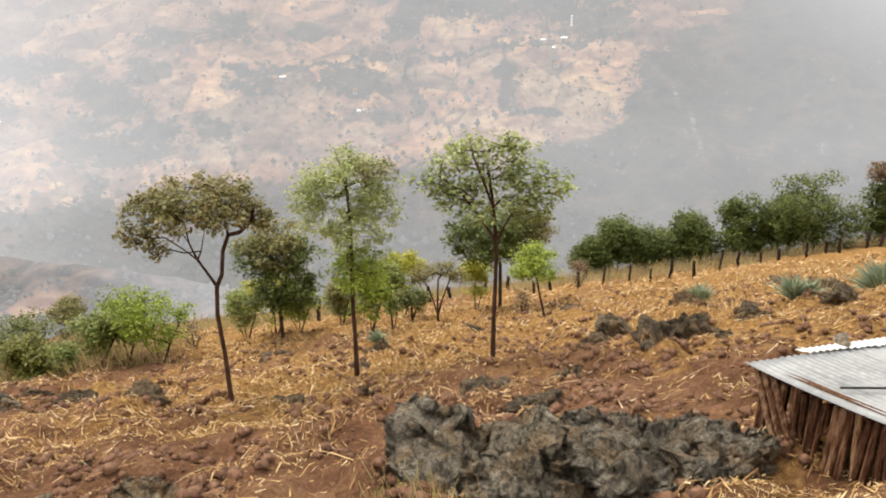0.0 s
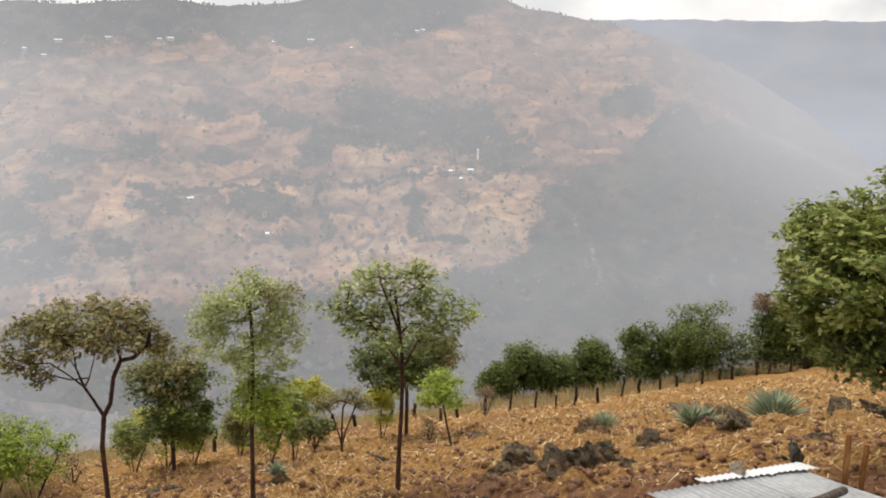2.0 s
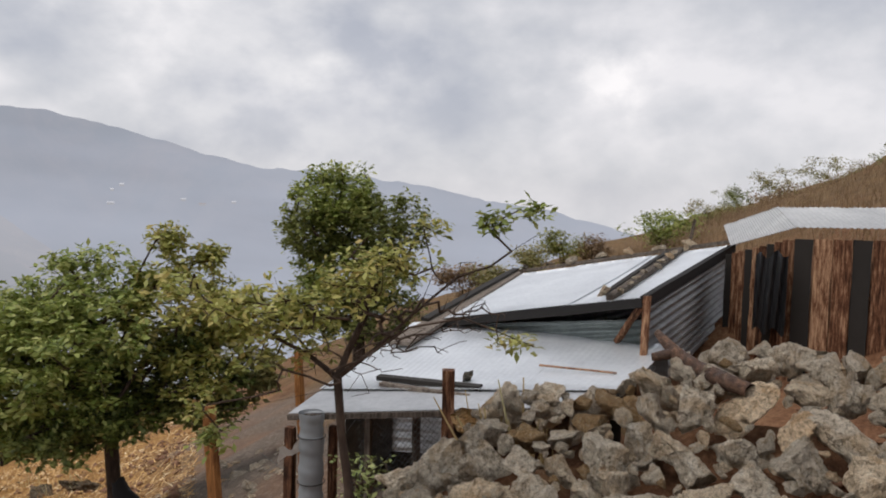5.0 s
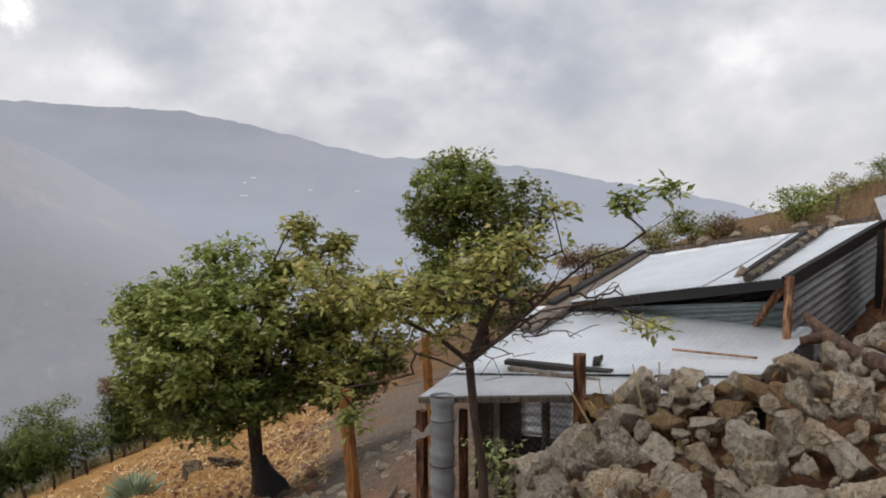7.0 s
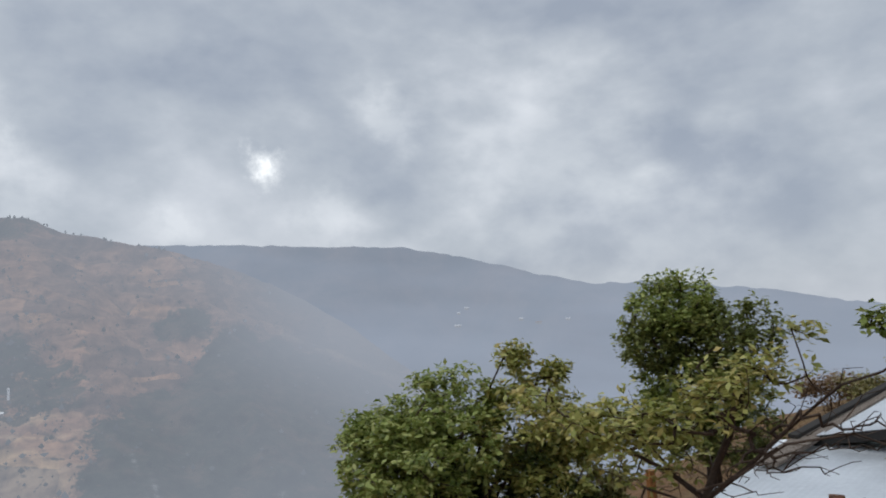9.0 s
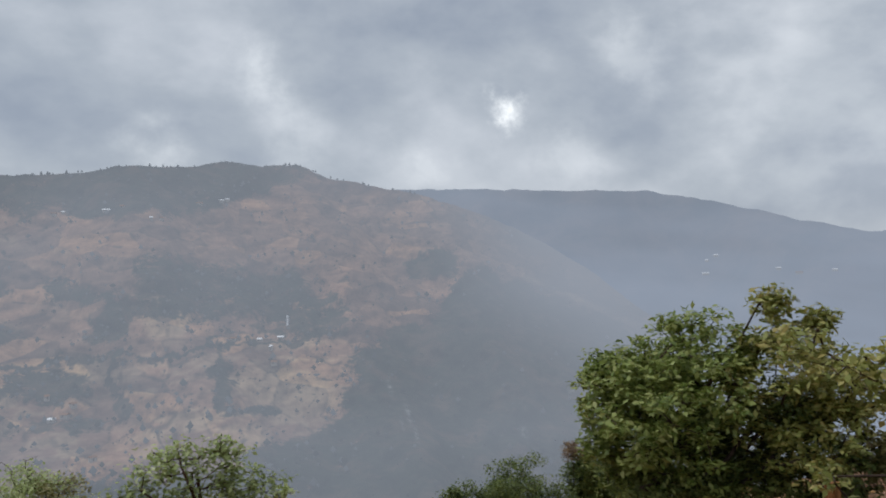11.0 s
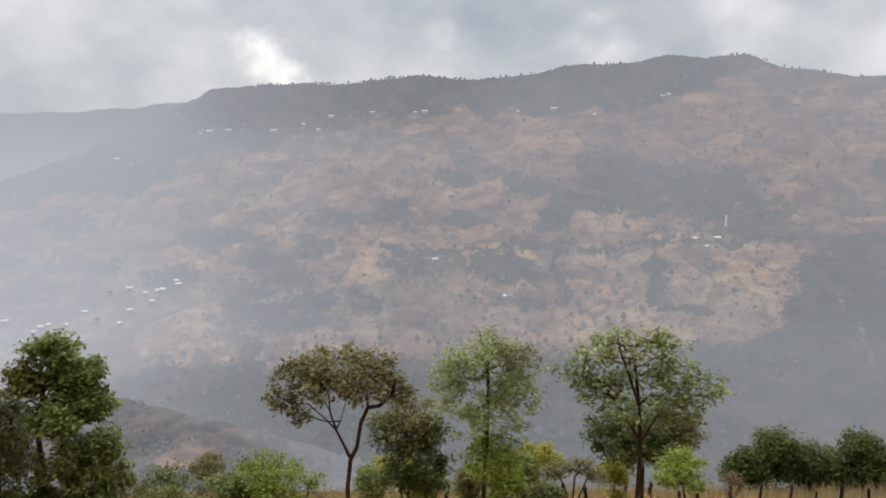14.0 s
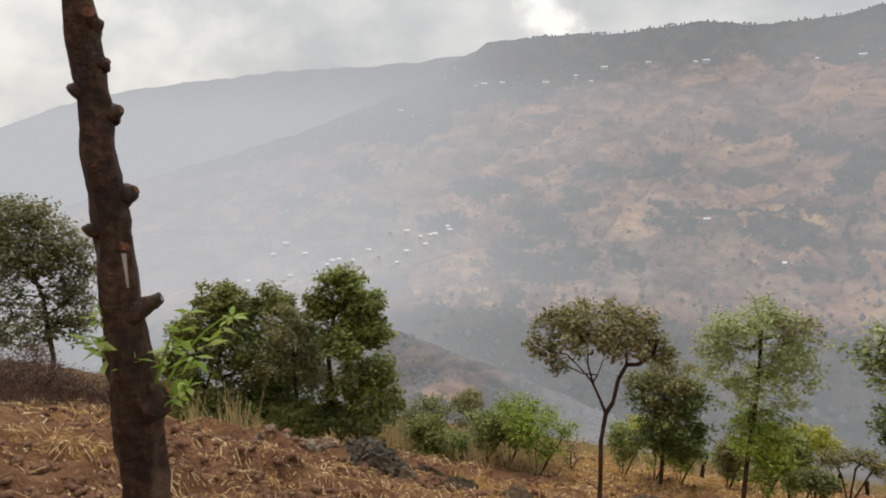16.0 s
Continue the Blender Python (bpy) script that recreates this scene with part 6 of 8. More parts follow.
def build_outcrops():
    """Karst rock breaking through the field."""
    def outcrop(p, size, rz, seed, sub=6, label="large jagged dark grey karst outcrop", amp=0.36):
        bm = bmesh.new()
        bmesh.ops.create_icosphere(bm, subdivisions=sub, radius=1)
        v = np.array([q.co for q in bm.verts])
        w = v * size
        shift = np.stack([fbm3(w * 1.6 + seed + 11 * a, 3, seed + a) for a in range(3)], -1)
        chunk = np.stack([fbm3(w * 4.2 + seed + 7 * a, 3, seed + 5 + a) for a in range(3)], -1)
        grain = np.stack([fbm3(w * 13 + seed + 5 * a, 2, seed + 9 + a) for a in range(3)], -1)
        crack = np.maximum(0.10 - np.abs(fbm3(w * (2.4, 2.4, 1.2) + shift + seed, 3, seed + 21)), 0) / 0.10
        pits = np.maximum(0.30 - np.abs(fbm3(w * 15 + 1.5 * shift + seed, 3, seed + 33, 0.6)), 0)
        v = w + amp * (0.62 * shift + 0.34 * chunk + 0.13 * grain) - v * ((0.14 * crack + 0.30 * pits) * amp / 0.42)[:, None]
        for q, c in zip(bm.verts, v):
            q.co = c
        ob = part("rock_outcrop", bm, M["rock_grey"], None, flat=False)
        ob.matrix_world = pose(*p, 0, 0, rz)
        tagged(ob, label, "rock", "rocks in the field")

    def at(az, d, dz):
        p = on_ground(az, d)
        p.z += dz
        return p

    outcrop(at(9.5, 6.0, 0.08), (1.0, 0.85, 0.55), 10, 3, 6)
    outcrop(at(17.5, 6.1, 0.05), (0.9, 0.8, 0.48), -20, 5, 6)
    outcrop(at(23.5, 6.3, 0.0), (0.5, 0.5, 0.36), -20, 15)
    outcrop(at(2.5, 7.6, -0.02), (0.75, 0.6, 0.36), 30, 8)
    outcrop(at(-1.5, 6.9, -0.08), (0.55, 1.0, 0.34), 10, 9, 5)
    outcrop(at(-22.5, 6.3, -0.26), (0.28, 0.25, 0.16), 50, 17, 6, "low grey rock breaking through the red soil")
    outcrop(at(-28.5, 6.5, -0.14), (0.45, 0.34, 0.2), 20, 11, 6, "low grey rock breaking through the red soil")
    outcrop(at(-34.5, 8.0, -0.10), (0.45, 0.34, 0.22), 20, 12, 6, "low grey rock breaking through the red soil")
    outcrop(at(-37.6, 15.7, 0.0), (0.95, 0.55, 0.42), 30, 21, 6, "lumpy grey rock at the edge of the red field")
    outcrop(at(-35.9, 15.2, -0.1), (0.7, 0.5, 0.34), 10, 23, 5, "lumpy grey rock at the edge of the red field")
    outcrop(at(-7.0, 6.2, -0.14), (0.30, 0.25, 0.16), 20, 13, 5, "low grey rock breaking through the red soil")


build_outcrops()


def build_field_rocks():
    spec = [(-6.20, -27.82, 18.0, 0.48, 1.6), (19.62, -24.92, 20.5, 0.42, 1.0), (9.84, -29.76, 11.6, 0.42, 0.6), (14.15, -26.92, 16.0, 0.62, 0.7), (12.61, -28.19, 14.6, 0.42, 0.6), (16.28, -28.08, 14.2, 0.40, 0.6),
            (29.12, -21.57, 23.0, 0.85, 0.62), (28.14, -22.50, 22.0, 0.5, 0.6), (30.28, -21.97, 22.5, 0.5, 0.5), (-7.82, -30.76, 12.6, 0.36, 0.5), (-14.17, -31.15, 12.6, 0.34, 0.5), (-24.96, -29.23, 14.2, 0.40, 0.5),
            (2.15, -26.75, 20.0, 0.36, 0.6), (25.86, -21.32, 27.0, 0.75, 0.4), (19.29, -26.88, 15.0, 0.38, 1.3), (23.95, -25.01, 17.0, 0.34, 0.6), (2.53, -31.06, 10.8, 0.5, 0.5), (7.46, -31.42, 9.8, 0.35, 0.5),
            (35.20, -22.43, 17.5, 0.36, 0.8), (36.42, -19.93, 23.0, 0.42, 0.6), (29.56, -21.94, 20.0, 0.5, 0.7), (24.01, -25.07, 17.0, 0.36, 0.6), (38.80, -19.23, 22.0, 0.4, 0.5), (29.02, -23.33, 19.5, 0.35, 0.5),
            (-14.63, -27.77, 20.0, 0.4, 0.45), (21.80, -26.17, 15.5, 0.25, 0.6), (-1.71, -26.94, 23.0, 0.35, 0.5), (10.62, -25.02, 25.0, 0.5, 0.4), (-7.70, -29.52, 15.5, 0.25, 0.5), (-29.34, -27.58, 15.5, 0.35, 0.5), (-32.51, -26.31, 17.0, 0.4, 0.5)]
    for i, (az, el, d, r, h) in enumerate(spec):
        put_rock(on_ground(az, d, 0.02 * r), r * (1.6 if az > 5 else 1.4), 40 + i, FIELD_ROCKS, "rock_karst", "field_rock", "weathered dark grey rock lying in the straw", "rocks in the field", (1, 0.9, h * 1.25))
    rng = random.Random(77)
    for i in range(110):
        az, d = rng.uniform(-62, 44), rng.uniform(7, 36)
        r = rng.uniform(0.05, 0.17) * (1 + 0.25 * (d > 20))
        put_rock(on_ground(az, d, 0.02), r * 1.2, 300 + i, STONES, "rock_karst", "field_stone", "small grey stone half sunk in the soil", "stones in the field", (1, 0.9, 0.8))
    # the low line of stones on the far edge of the red field
    for i in range(46):
        s = i / 45
        az = -48.0 + 9.0 * s + rng.uniform(-.3, .3)
        put_rock(on_ground(az, 15.6 + 0.4 * s + rng.uniform(-.35, .35), 0.03), rng.uniform(0.09, 0.21), 600 + i, STONES, "rock", "edge_stone", "pale stone in a low row at the field's edge", "stones at the field edge")
    for az, d, r in ((-35.6, 15.7, 0.30), (-34.2, 15.4, 0.34), (-33.0, 15.2, 0.28), (-31.6, 15.0, 0.32), (-30.2, 14.8, 0.25), (-39.2, 15.9, 0.3)):
        put_rock(on_ground(az, d, 0.1), r, int(r * 1000), FIELD_ROCKS, "rock_karst", "field_rock", "weathered dark grey rock at the field's edge", "rocks in the field", (1.2, 0.9, 0.75))
    # stones and clods on the bare bank under the spreading tree
    for i in range(170):
        az, d = rng.uniform(40, 54), rng.uniform(7.5, 15)
        put_rock(on_ground(az, d, 0.02), 0.04 + 0.16 * rng.random() ** 2, 700 + i, STONES, "rock", "bank_stone", "small grey stone on the bare bank", "stones on the bank")


build_field_rocks()


# ---- straw, grass ----
def strips(name, base, dirs, width, mat, label, bend=0.0, kind="stuff", category="straw"):
    """Thin strips; base (n,3), dirs (n,3) full length; joined."""
    n = len(base)
    rng = np.random.default_rng(3)
    s = np.cross(dirs, rng.normal(0, 0.3, (n, 3)) + (0, 0, 1.0))
    s /= np.linalg.norm(s, axis=1)[:, None] + 1e-9
    s *= width[:, None] * 0.5
    if bend:
        mid = base + dirs * 0.5 + np.array([0, 0, 1.0]) * (bend * np.linalg.norm(dirs, axis=1))[:, None]
        v = np.stack([base - s, base + s, mid + s, mid - s, base + dirs + s * 0.3, base + dirs - s * 0.3], 1)
        k = (np.arange(n) * 6)[:, None]
        f = np.concatenate([k + np.array([[0, 1, 2, 3]]), k + np.array([[3, 2, 4, 5]])], 0)
    else:
        v = np.stack([base - s, base + s, base + dirs + s * 0.4, base + dirs - s * 0.4], 1)
        f = np.arange(4 * n).reshape(n, 4)
    me = quick_mesh(name, v.reshape(-1, 3), f)
    return tagged(attach(name, me, mat), label, category, kind=kind)


def build_straw():
    rng = np.random.default_rng(9)
    n = 340000
    az = np.radians(rng.uniform(-72, 47, n))
    r = 3.0 + 42 * rng.uniform(0, 1, n) ** 1.3
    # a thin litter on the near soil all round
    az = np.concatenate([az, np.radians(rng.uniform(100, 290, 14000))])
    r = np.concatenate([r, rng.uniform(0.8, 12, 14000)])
    n = len(r)
    x, y = r * np.sin(az), r * np.cos(az)
    patch = straw_cover(x, y) + 0.75 * fbm2(x * 0.9, y * 0.9, 3, 5) + 0.5 * fbm2(x * 0.28, y * 0.28, 2, 6) - 0.9 * grass_cover(x, y)
    keep = rng.uniform(0, 1, n) < np.clip(patch * 1.05 - 0.12, 0.09, 0.75)
    x, y, r = x[keep], y[keep], r[keep]
    n = len(x)
    z = ground_z(x, y) + rng.uniform(0.0, 0.05, n)
    a = rng.uniform(0, 2 * np.pi, n)
    L = (0.025 + 0.15 * rng.uniform(0, 1, n) ** 1.8) * (0.55 + r / 20)
    dx, dy = np.cos(a) * L, np.sin(a) * L
    dz = ground_z(x + dx, y + dy) - ground_z(x, y) + rng.normal(0, 0.32, n) * L + 0.015
    w = rng.uniform(0.005, 0.022, n) * (0.5 + r / 15)
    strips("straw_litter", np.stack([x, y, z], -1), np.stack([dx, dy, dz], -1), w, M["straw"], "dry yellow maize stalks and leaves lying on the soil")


def build_stalk_heaps():
    """Longer stalks lying across the near rocks and soil."""
    rng = np.random.default_rng(19)
    n = 420
    az, r = np.radians(rng.uniform(-66, 26, n)), 5.5 + 13 * rng.uniform(0, 1, n) ** 1.2
    x, y = r * np.sin(az), r * np.cos(az)
    a = rng.uniform(0, 2 * np.pi, n)
    L = 0.18 + 0.62 * rng.uniform(0, 1, n) ** 2.5
    dx, dy = np.cos(a) * L, np.sin(a) * L
    z = ground_z(x, y) + 0.04
    dz = ground_z(x + dx, y + dy) - z + rng.uniform(0.02, 0.14, n)
    strips("maize_stalks", np.stack([x, y, z], -1), np.stack([dx, dy, dz], -1), rng.uniform(0.009, 0.02, n), M["straw"], "long pale maize stalks lying across the field", 0.03)


def build_grass():
    rng = np.random.default_rng(10)

    def tufts(x, y, blades, h, name, label, spread=0.12, mat="grass_dry"):
        n = len(x) * blades
        X, Y = np.repeat(x, blades) + rng.normal(0, spread, n), np.repeat(y, blades) + rng.normal(0, spread, n)
        H = np.repeat(h, blades) * rng.uniform(0.5, 1.15, n)
        base = np.stack([X, Y, ground_z(X, Y) - 0.02], -1)
        d = np.stack([rng.normal(0, 0.28, n) * H, rng.normal(0, 0.28, n) * H, H], -1)
        strips(name, base, d, 0.012 + 0.02 * H * rng.uniform(0.3, 1, n), M[mat], label, 0.0, category="grass")

    # along and behind the fence
    s, off = rng.uniform(-0.25, 1.35, 1500), rng.uniform(0.9, 9, 1500)
    a, b = fence_line(0), fence_line(1)
    d = b - a
    nrm = Vector((-d.y, d.x)).normalized()
    tufts(a.x + d.x * s + nrm.x * off, a.y + d.y * s + nrm.y * off, 12, rng.uniform(0.4, 1.0, 1500), "dry_grass", "tall dry yellow grass along the fence", 0.25)
    # left of the field, among the bushes
    az, r = np.radians(rng.uniform(-49, -10, 1300)), rng.uniform(20, 36, 1300)
    x, y = r * np.sin(az), r * np.cos(az)
    k = grass_cover(x, y) > 0.25
    tufts(x[k], y[k], 12, rng.uniform(0.35, 0.9, k.sum()), "dry_grass", "tall dry grass among the bushes below the field", 0.25)
    az, r = rng.uniform(-74, -52, 420), rng.uniform(24, 36, 420)
    x, y = r * np.sin(np.radians(az)), r * np.cos(np.radians(az))
    thick = fbm2(x * 0.35, y * 0.35, 3, 47)
    k = thick > -0.15
    tufts(x[k], y[k], 9, 0.2 + 0.8 * np.clip(thick[k] + 0.4, 0, 1) * rng.uniform(0.4, 1, k.sum()), "dry_brush", "leafless brown brush under the trees at the edge", 0.7, "brush")
    # hillside above the shed
    az, r = np.radians(rng.uniform(58, 108, 2200)), rng.uniform(14, 60, 2200)
    tufts(r * np.sin(az), r * np.cos(az), 9, rng.uniform(0.25, 0.7, 2200), "dry_grass", "dry brown grass on the hillside above the shed", 0.35, "leaf_dry")
    # by the near outcrop, and sparse tufts in the field
    az, r = np.radians(rng.uniform(-9, 3.5, 44)), rng.uniform(4.6, 6.6, 44)
    tufts(r * np.sin(az), r * np.cos(az), 9, rng.uniform(0.10, 0.3, 44), "dry_grass", "dry grass tufts beside the outcrop", 0.08)
    az, r = np.radians(rng.uniform(-36, 1, 40)), rng.uniform(4.4, 6.6, 40)
    tufts(r * np.sin(az), r * np.cos(az), 14, rng.uniform(0.08, 0.22, 40), "green_weeds", "small green weeds in the soil", 0.08, "leaf_fruit")
    az, r = np.radians(rng.uniform(20, 40, 50)), rng.uniform(19, 30, 50)
    tufts(r * np.sin(az), r * np.cos(az), 14, rng.uniform(0.2, 0.45, 50), "dry_grass", "brown grass tufts between the rocks", 0.15)
    # weeds in front of the coop and stalks on the rubble
    for i, a in enumerate((58.2, 59.6, 61.0)):
        bush(a, -20.5 - i, 6.2, 0.17, 0.36, "leaf_loose", "straggling green weeds before the coop", 150 + i, "weed", 22, 6, 0.045, 0.06, category="weed", group="weeds by the coop")
    az, r = np.radians(rng.uniform(69, 75, 12)), rng.uniform(5.0, 5.5, 12)
    tufts(r * np.sin(az), r * np.cos(az), 3, rng.uniform(0.3, 0.6, 12), "dry_grass", "dry brown stalks standing on the rubble", 0.05)
    az, r = np.radians(rng.uniform(-51.0, -46.0, 24)), rng.uniform(16.2, 17.4, 24)
    tufts(r * np.sin(az), r * np.cos(az), 6, rng.uniform(0.4, 1.0, 24), "dry_grass", "tall dry stalks at the edge of the red field", 0.15)


def build_clods():
    """Lumps of turned soil, joined."""
    rng = np.random.default_rng(29)
    n = 26000
    az = np.radians(rng.uniform(-72, 46, n))
    r = 3.5 + 26 * rng.uniform(0, 1, n) ** 1.4
    az = np.where(np.arange(n) < 1500, np.radians(rng.uniform(90, 290, n)), az)
    x, y = r * np.sin(az), r * np.cos(az)
    keep = fbm2(x * 0.6, y * 0.6, 3, 55) > -0.25
    x, y = x[keep], y[keep]
    n = len(x)
    base = np.array([(0, 0, 1.0), (1, 0, 0.3), (0.31, 0.95, 0.35), (-0.81, 0.59, 0.25), (-0.81, -0.59, 0.35), (0.31, -0.95, 0.28), (0, 0, -0.5)])
    tri = np.array([(0, 1, 2), (0, 2, 3), (0, 3, 4), (0, 4, 5), (0, 5, 1), (6, 2, 1), (6, 3, 2), (6, 4, 3), (6, 5, 4), (6, 1, 5)])
    size = 0.014 + 0.11 * rng.uniform(0, 1, n) ** 3.0
    v = base[None] * (1 + 0.4 * rng.uniform(-1, 1, (n, 7, 3))) * size[:, None, None]
    v = v + np.stack([x, y, ground_z(x, y)], -1)[:, None, :]
    f = tri[None] + (np.arange(n) * 7)[:, None, None]
    me = quick_mesh("soil_clods", v.reshape(-1, 3), f.reshape(-1, 3))
    tagged(attach("soil_clods", me, M["soil"]), "crumbly reddish-brown clods of turned soil", "soil", kind="stuff")


build_clods()
build_straw()
build_stalk_heaps()
build_grass()


# ---- agaves ----
def agave(az, d, r, seed, leaves=46, label="spiky blue-green agave rosette in the straw", rise=0.0):
    rng = random.Random(seed)
    p = on_ground(az, d, 0.03 - rise)
    t = thing("agave", tuple(p), label, "agave", "agaves in the field")
    for i in range(leaves):
        a = i * 2.39996 + rng.uniform(-.15, .15)
        lift = radians(30 + 57 * (i / leaves) ** 0.7 + rng.uniform(-6, 6))
        L = 1.15 * r * rng.uniform(0.75, 1.05)
        w = r * 0.10
        bm = bmesh.new()
        prev = None
        for s, k in ((0.0, 0.75), (0.3, 1.0), (0.65, 0.75), (1.0, 0.04)):
            e = lift - 0.25 * s
            c = Vector((math.cos(a) * math.cos(e) * L * s, math.sin(a) * math.cos(e) * L * s, math.sin(e) * L * s + 0.03))
            sd = Vector((-math.sin(a), math.cos(a), 0)) * w * k
            up = Vector((-math.cos(a) * math.sin(e), -math.sin(a) * math.sin(e), math.cos(e))) * w * k * 0.45
            ring = [bm.verts.new(q) for q in (c - sd + up, c - up * 0.5, c + sd + up, c + up * 0.25)]
            if prev:
                for j in range(4):
                    bm.faces.new((prev[j], prev[(j + 1) % 4], ring[(j + 1) % 4], ring[j]))
            prev = ring
        part("leaf", bm, M["agave"], t, flat=False)


def build_agaves():
    agave(20.1, 22.5, 0.72, 1)
    agave(26.6, 19.5, 0.66, 2, 40, "pale grey-green agave rosette beside the rocks")
    agave(32.3, 22.0, 1.1, 3, 80, "large blue-grey agave rosette in the straw")
    agave(-6.2, 18.1, 0.42, 4, 34, "small agave growing on a boulder", 0.42)
    agave(27.7, 19.9, 0.5, 5, 26, "pale grey-green agave rosette beside the rocks")


build_agaves()


# ---- fence ----
def post_mesh(h, r, seed, taper=0.85, sides=8):
    rng = random.Random(seed)
    bm = bmesh.new()
    prev = None
    for i in range(7):
        s = i / 6
        c = Vector((rng.uniform(-.1, .1) * r * 3, rng.uniform(-.1, .1) * r * 3, -0.25 + (h + 0.25) * s))
        ring = [bm.verts.new(c + Vector((math.cos(2 * math.pi * k / sides), math.sin(2 * math.pi * k / sides), 0)) * r * (1 - (1 - taper) * s) * rng.uniform(0.85, 1.12)) for k in range(sides)]
        if prev:
            for k in range(sides):
                bm.faces.new((prev[k], prev[(k + 1) % sides], ring[(k + 1) % sides], ring[k]))
        prev = ring
    bm.faces.new(prev)
    return bm


def build_fence():
    f = thing("wire_fence", tuple(fence_line(0.5)), "wire fence on rough dark wooden posts along the field", "fence")
    o = fence_line(0.5)
    rng = random.Random(5)
    tops = []
    n = 27
    for i in range(n):
        p = fence_line((i + rng.uniform(-.2, .2)) / (n - 1))
        z = gz(p.x, p.y)
        h = rng.uniform(0.85, 1.1)
        bm = post_mesh(h, rng.uniform(0.075, 0.11), i)
        lean = Matrix.Rotation(rng.uniform(-.1, .1), 4, "Y") @ Matrix.Rotation(rng.uniform(-.08, .08), 4, "X")
        bmesh.ops.transform(bm, matrix=Matrix.Translation((p.x - o.x, p.y - o.y, z)) @ lean, verts=bm.verts)
        part("post", bm, M["wood_dark"], f)
        tops.append(Vector((p.x - o.x, p.y - o.y, z + h)))
    for k in (0.08, 0.35, 0.62):
        pts = [np.array(q - Vector((0, 0, k))) for q in tops]
        v, fc = tube_net(np.array(pts), list(range(-1, n - 1)), np.full(n, 0.006), 4)
        attach("wire", quick_mesh("wire", v, fc), M["wire"], f, "thin fence wire")


build_fence()


# ---- corrugated sheet ----
def sheet(name, a, b, c, d, mat, parent=None, pitch=0.076, depth=0.016, sag=0.0, along="ab", origin=Vector(), label="", ragged=0.0, seed=0):
    """A corrugated sheet over the corners a b c d (in turn). The waves run from side ab to side dc; they are counted along ab."""
    a, b, c, d = [Vector(q) for q in (a, b, c, d)]
    if along == "bc":
        a, b, c, d = b, c, d, a
    w = ((b - a).length + (c - d).length) / 2
    n = min(int(w / pitch * 8), 900)
    m = 8
    nrm = (b - a).cross(d - a).normalized()
    if nrm.z < 0:
        nrm = -nrm
    rng = np.random.default_rng(seed)
    edge = 1 + ragged * (noise2(np.linspace(0, 14, n + 1), np.zeros(n + 1), seed + 3))
    V = []
    for i in range(n + 1):
        s = i / n
        p, q = a.lerp(b, s), d.lerp(c, s)
        q = p.lerp(q, edge[i])
        wave = depth * 0.5 * math.sin(2 * math.pi * s * w / pitch)
        for j in range(m + 1):
            t = j / m
            o = p.lerp(q, t) + nrm * wave - Vector((0, 0, sag * 4 * t * (1 - t)))
            V.append(o - origin)
    F = [(i * (m + 1) + j, (i + 1) * (m + 1) + j, (i + 1) * (m + 1) + j + 1, i * (m + 1) + j + 1) for i in range(n) for j in range(m)]
    k = len(V)
    V2 = [v - nrm * 0.003 for v in V]
    rim = [i * (m + 1) for i in range(n + 1)] + [n * (m + 1) + j for j in range(1, m + 1)] + [i * (m + 1) + m for i in range(n - 1, -1, -1)] + [j for j in range(m - 1, 0, -1)]
    F2 = [tuple(q + k for q in f[::-1]) for f in F]
    F3 = [(rim[i], rim[(i + 1) % len(rim)], rim[(i + 1) % len(rim)] + k, rim[i] + k) for i in range(len(rim))]
    me = quick_mesh(name, [tuple(v) for v in V + V2], F + F2 + F3, True)
    return attach(name, me, mat, parent, label)


def beam(name, a, b, w, h, mat, parent=None, origin=Vector(), label="", seed=0, round_=False):
    """A rough timber from a to b."""
    a, b = Vector(a) - origin, Vector(b) - origin
    L = (b - a).length
    bm = bmesh.new()
    sides = 8 if round_ else 4
    rng = random.Random(seed)
    prev = None
    steps = 6
    for i in range(steps + 1):
        z = L * i / steps
        ring = []
        for k in range(sides):
            ang = 2 * math.pi * (k + 0.5) / sides
            s = 1.0 if round_ else 1.414
            ring.append(bm.verts.new((math.cos(ang) * w / 2 * s * rng.uniform(0.9, 1.08), math.sin(ang) * h / 2 * s * rng.uniform(0.9, 1.08), z)))
        if prev:
            for k in range(sides):
                bm.faces.new((prev[k], prev[(k + 1) % sides], ring[(k + 1) % sides], ring[k]))
        else:
            bm.faces.new(ring[::-1])
        prev = ring
    bm.faces.new(prev)
    bmesh.ops.bevel(bm, geom=[e for e in bm.edges if not round_ and abs((e.verts[0].co - e.verts[1].co).z) > L / steps * 0.5], offset=min(w, h) * 0.12, segments=1, affect="EDGES")
    bmesh.ops.transform(bm, matrix=Matrix.Translation(a) @ (b - a).to_track_quat("Z", "Y").to_matrix().to_4x4(), verts=bm.verts)
    return part(name, bm, mat, parent, label, flat=not round_)


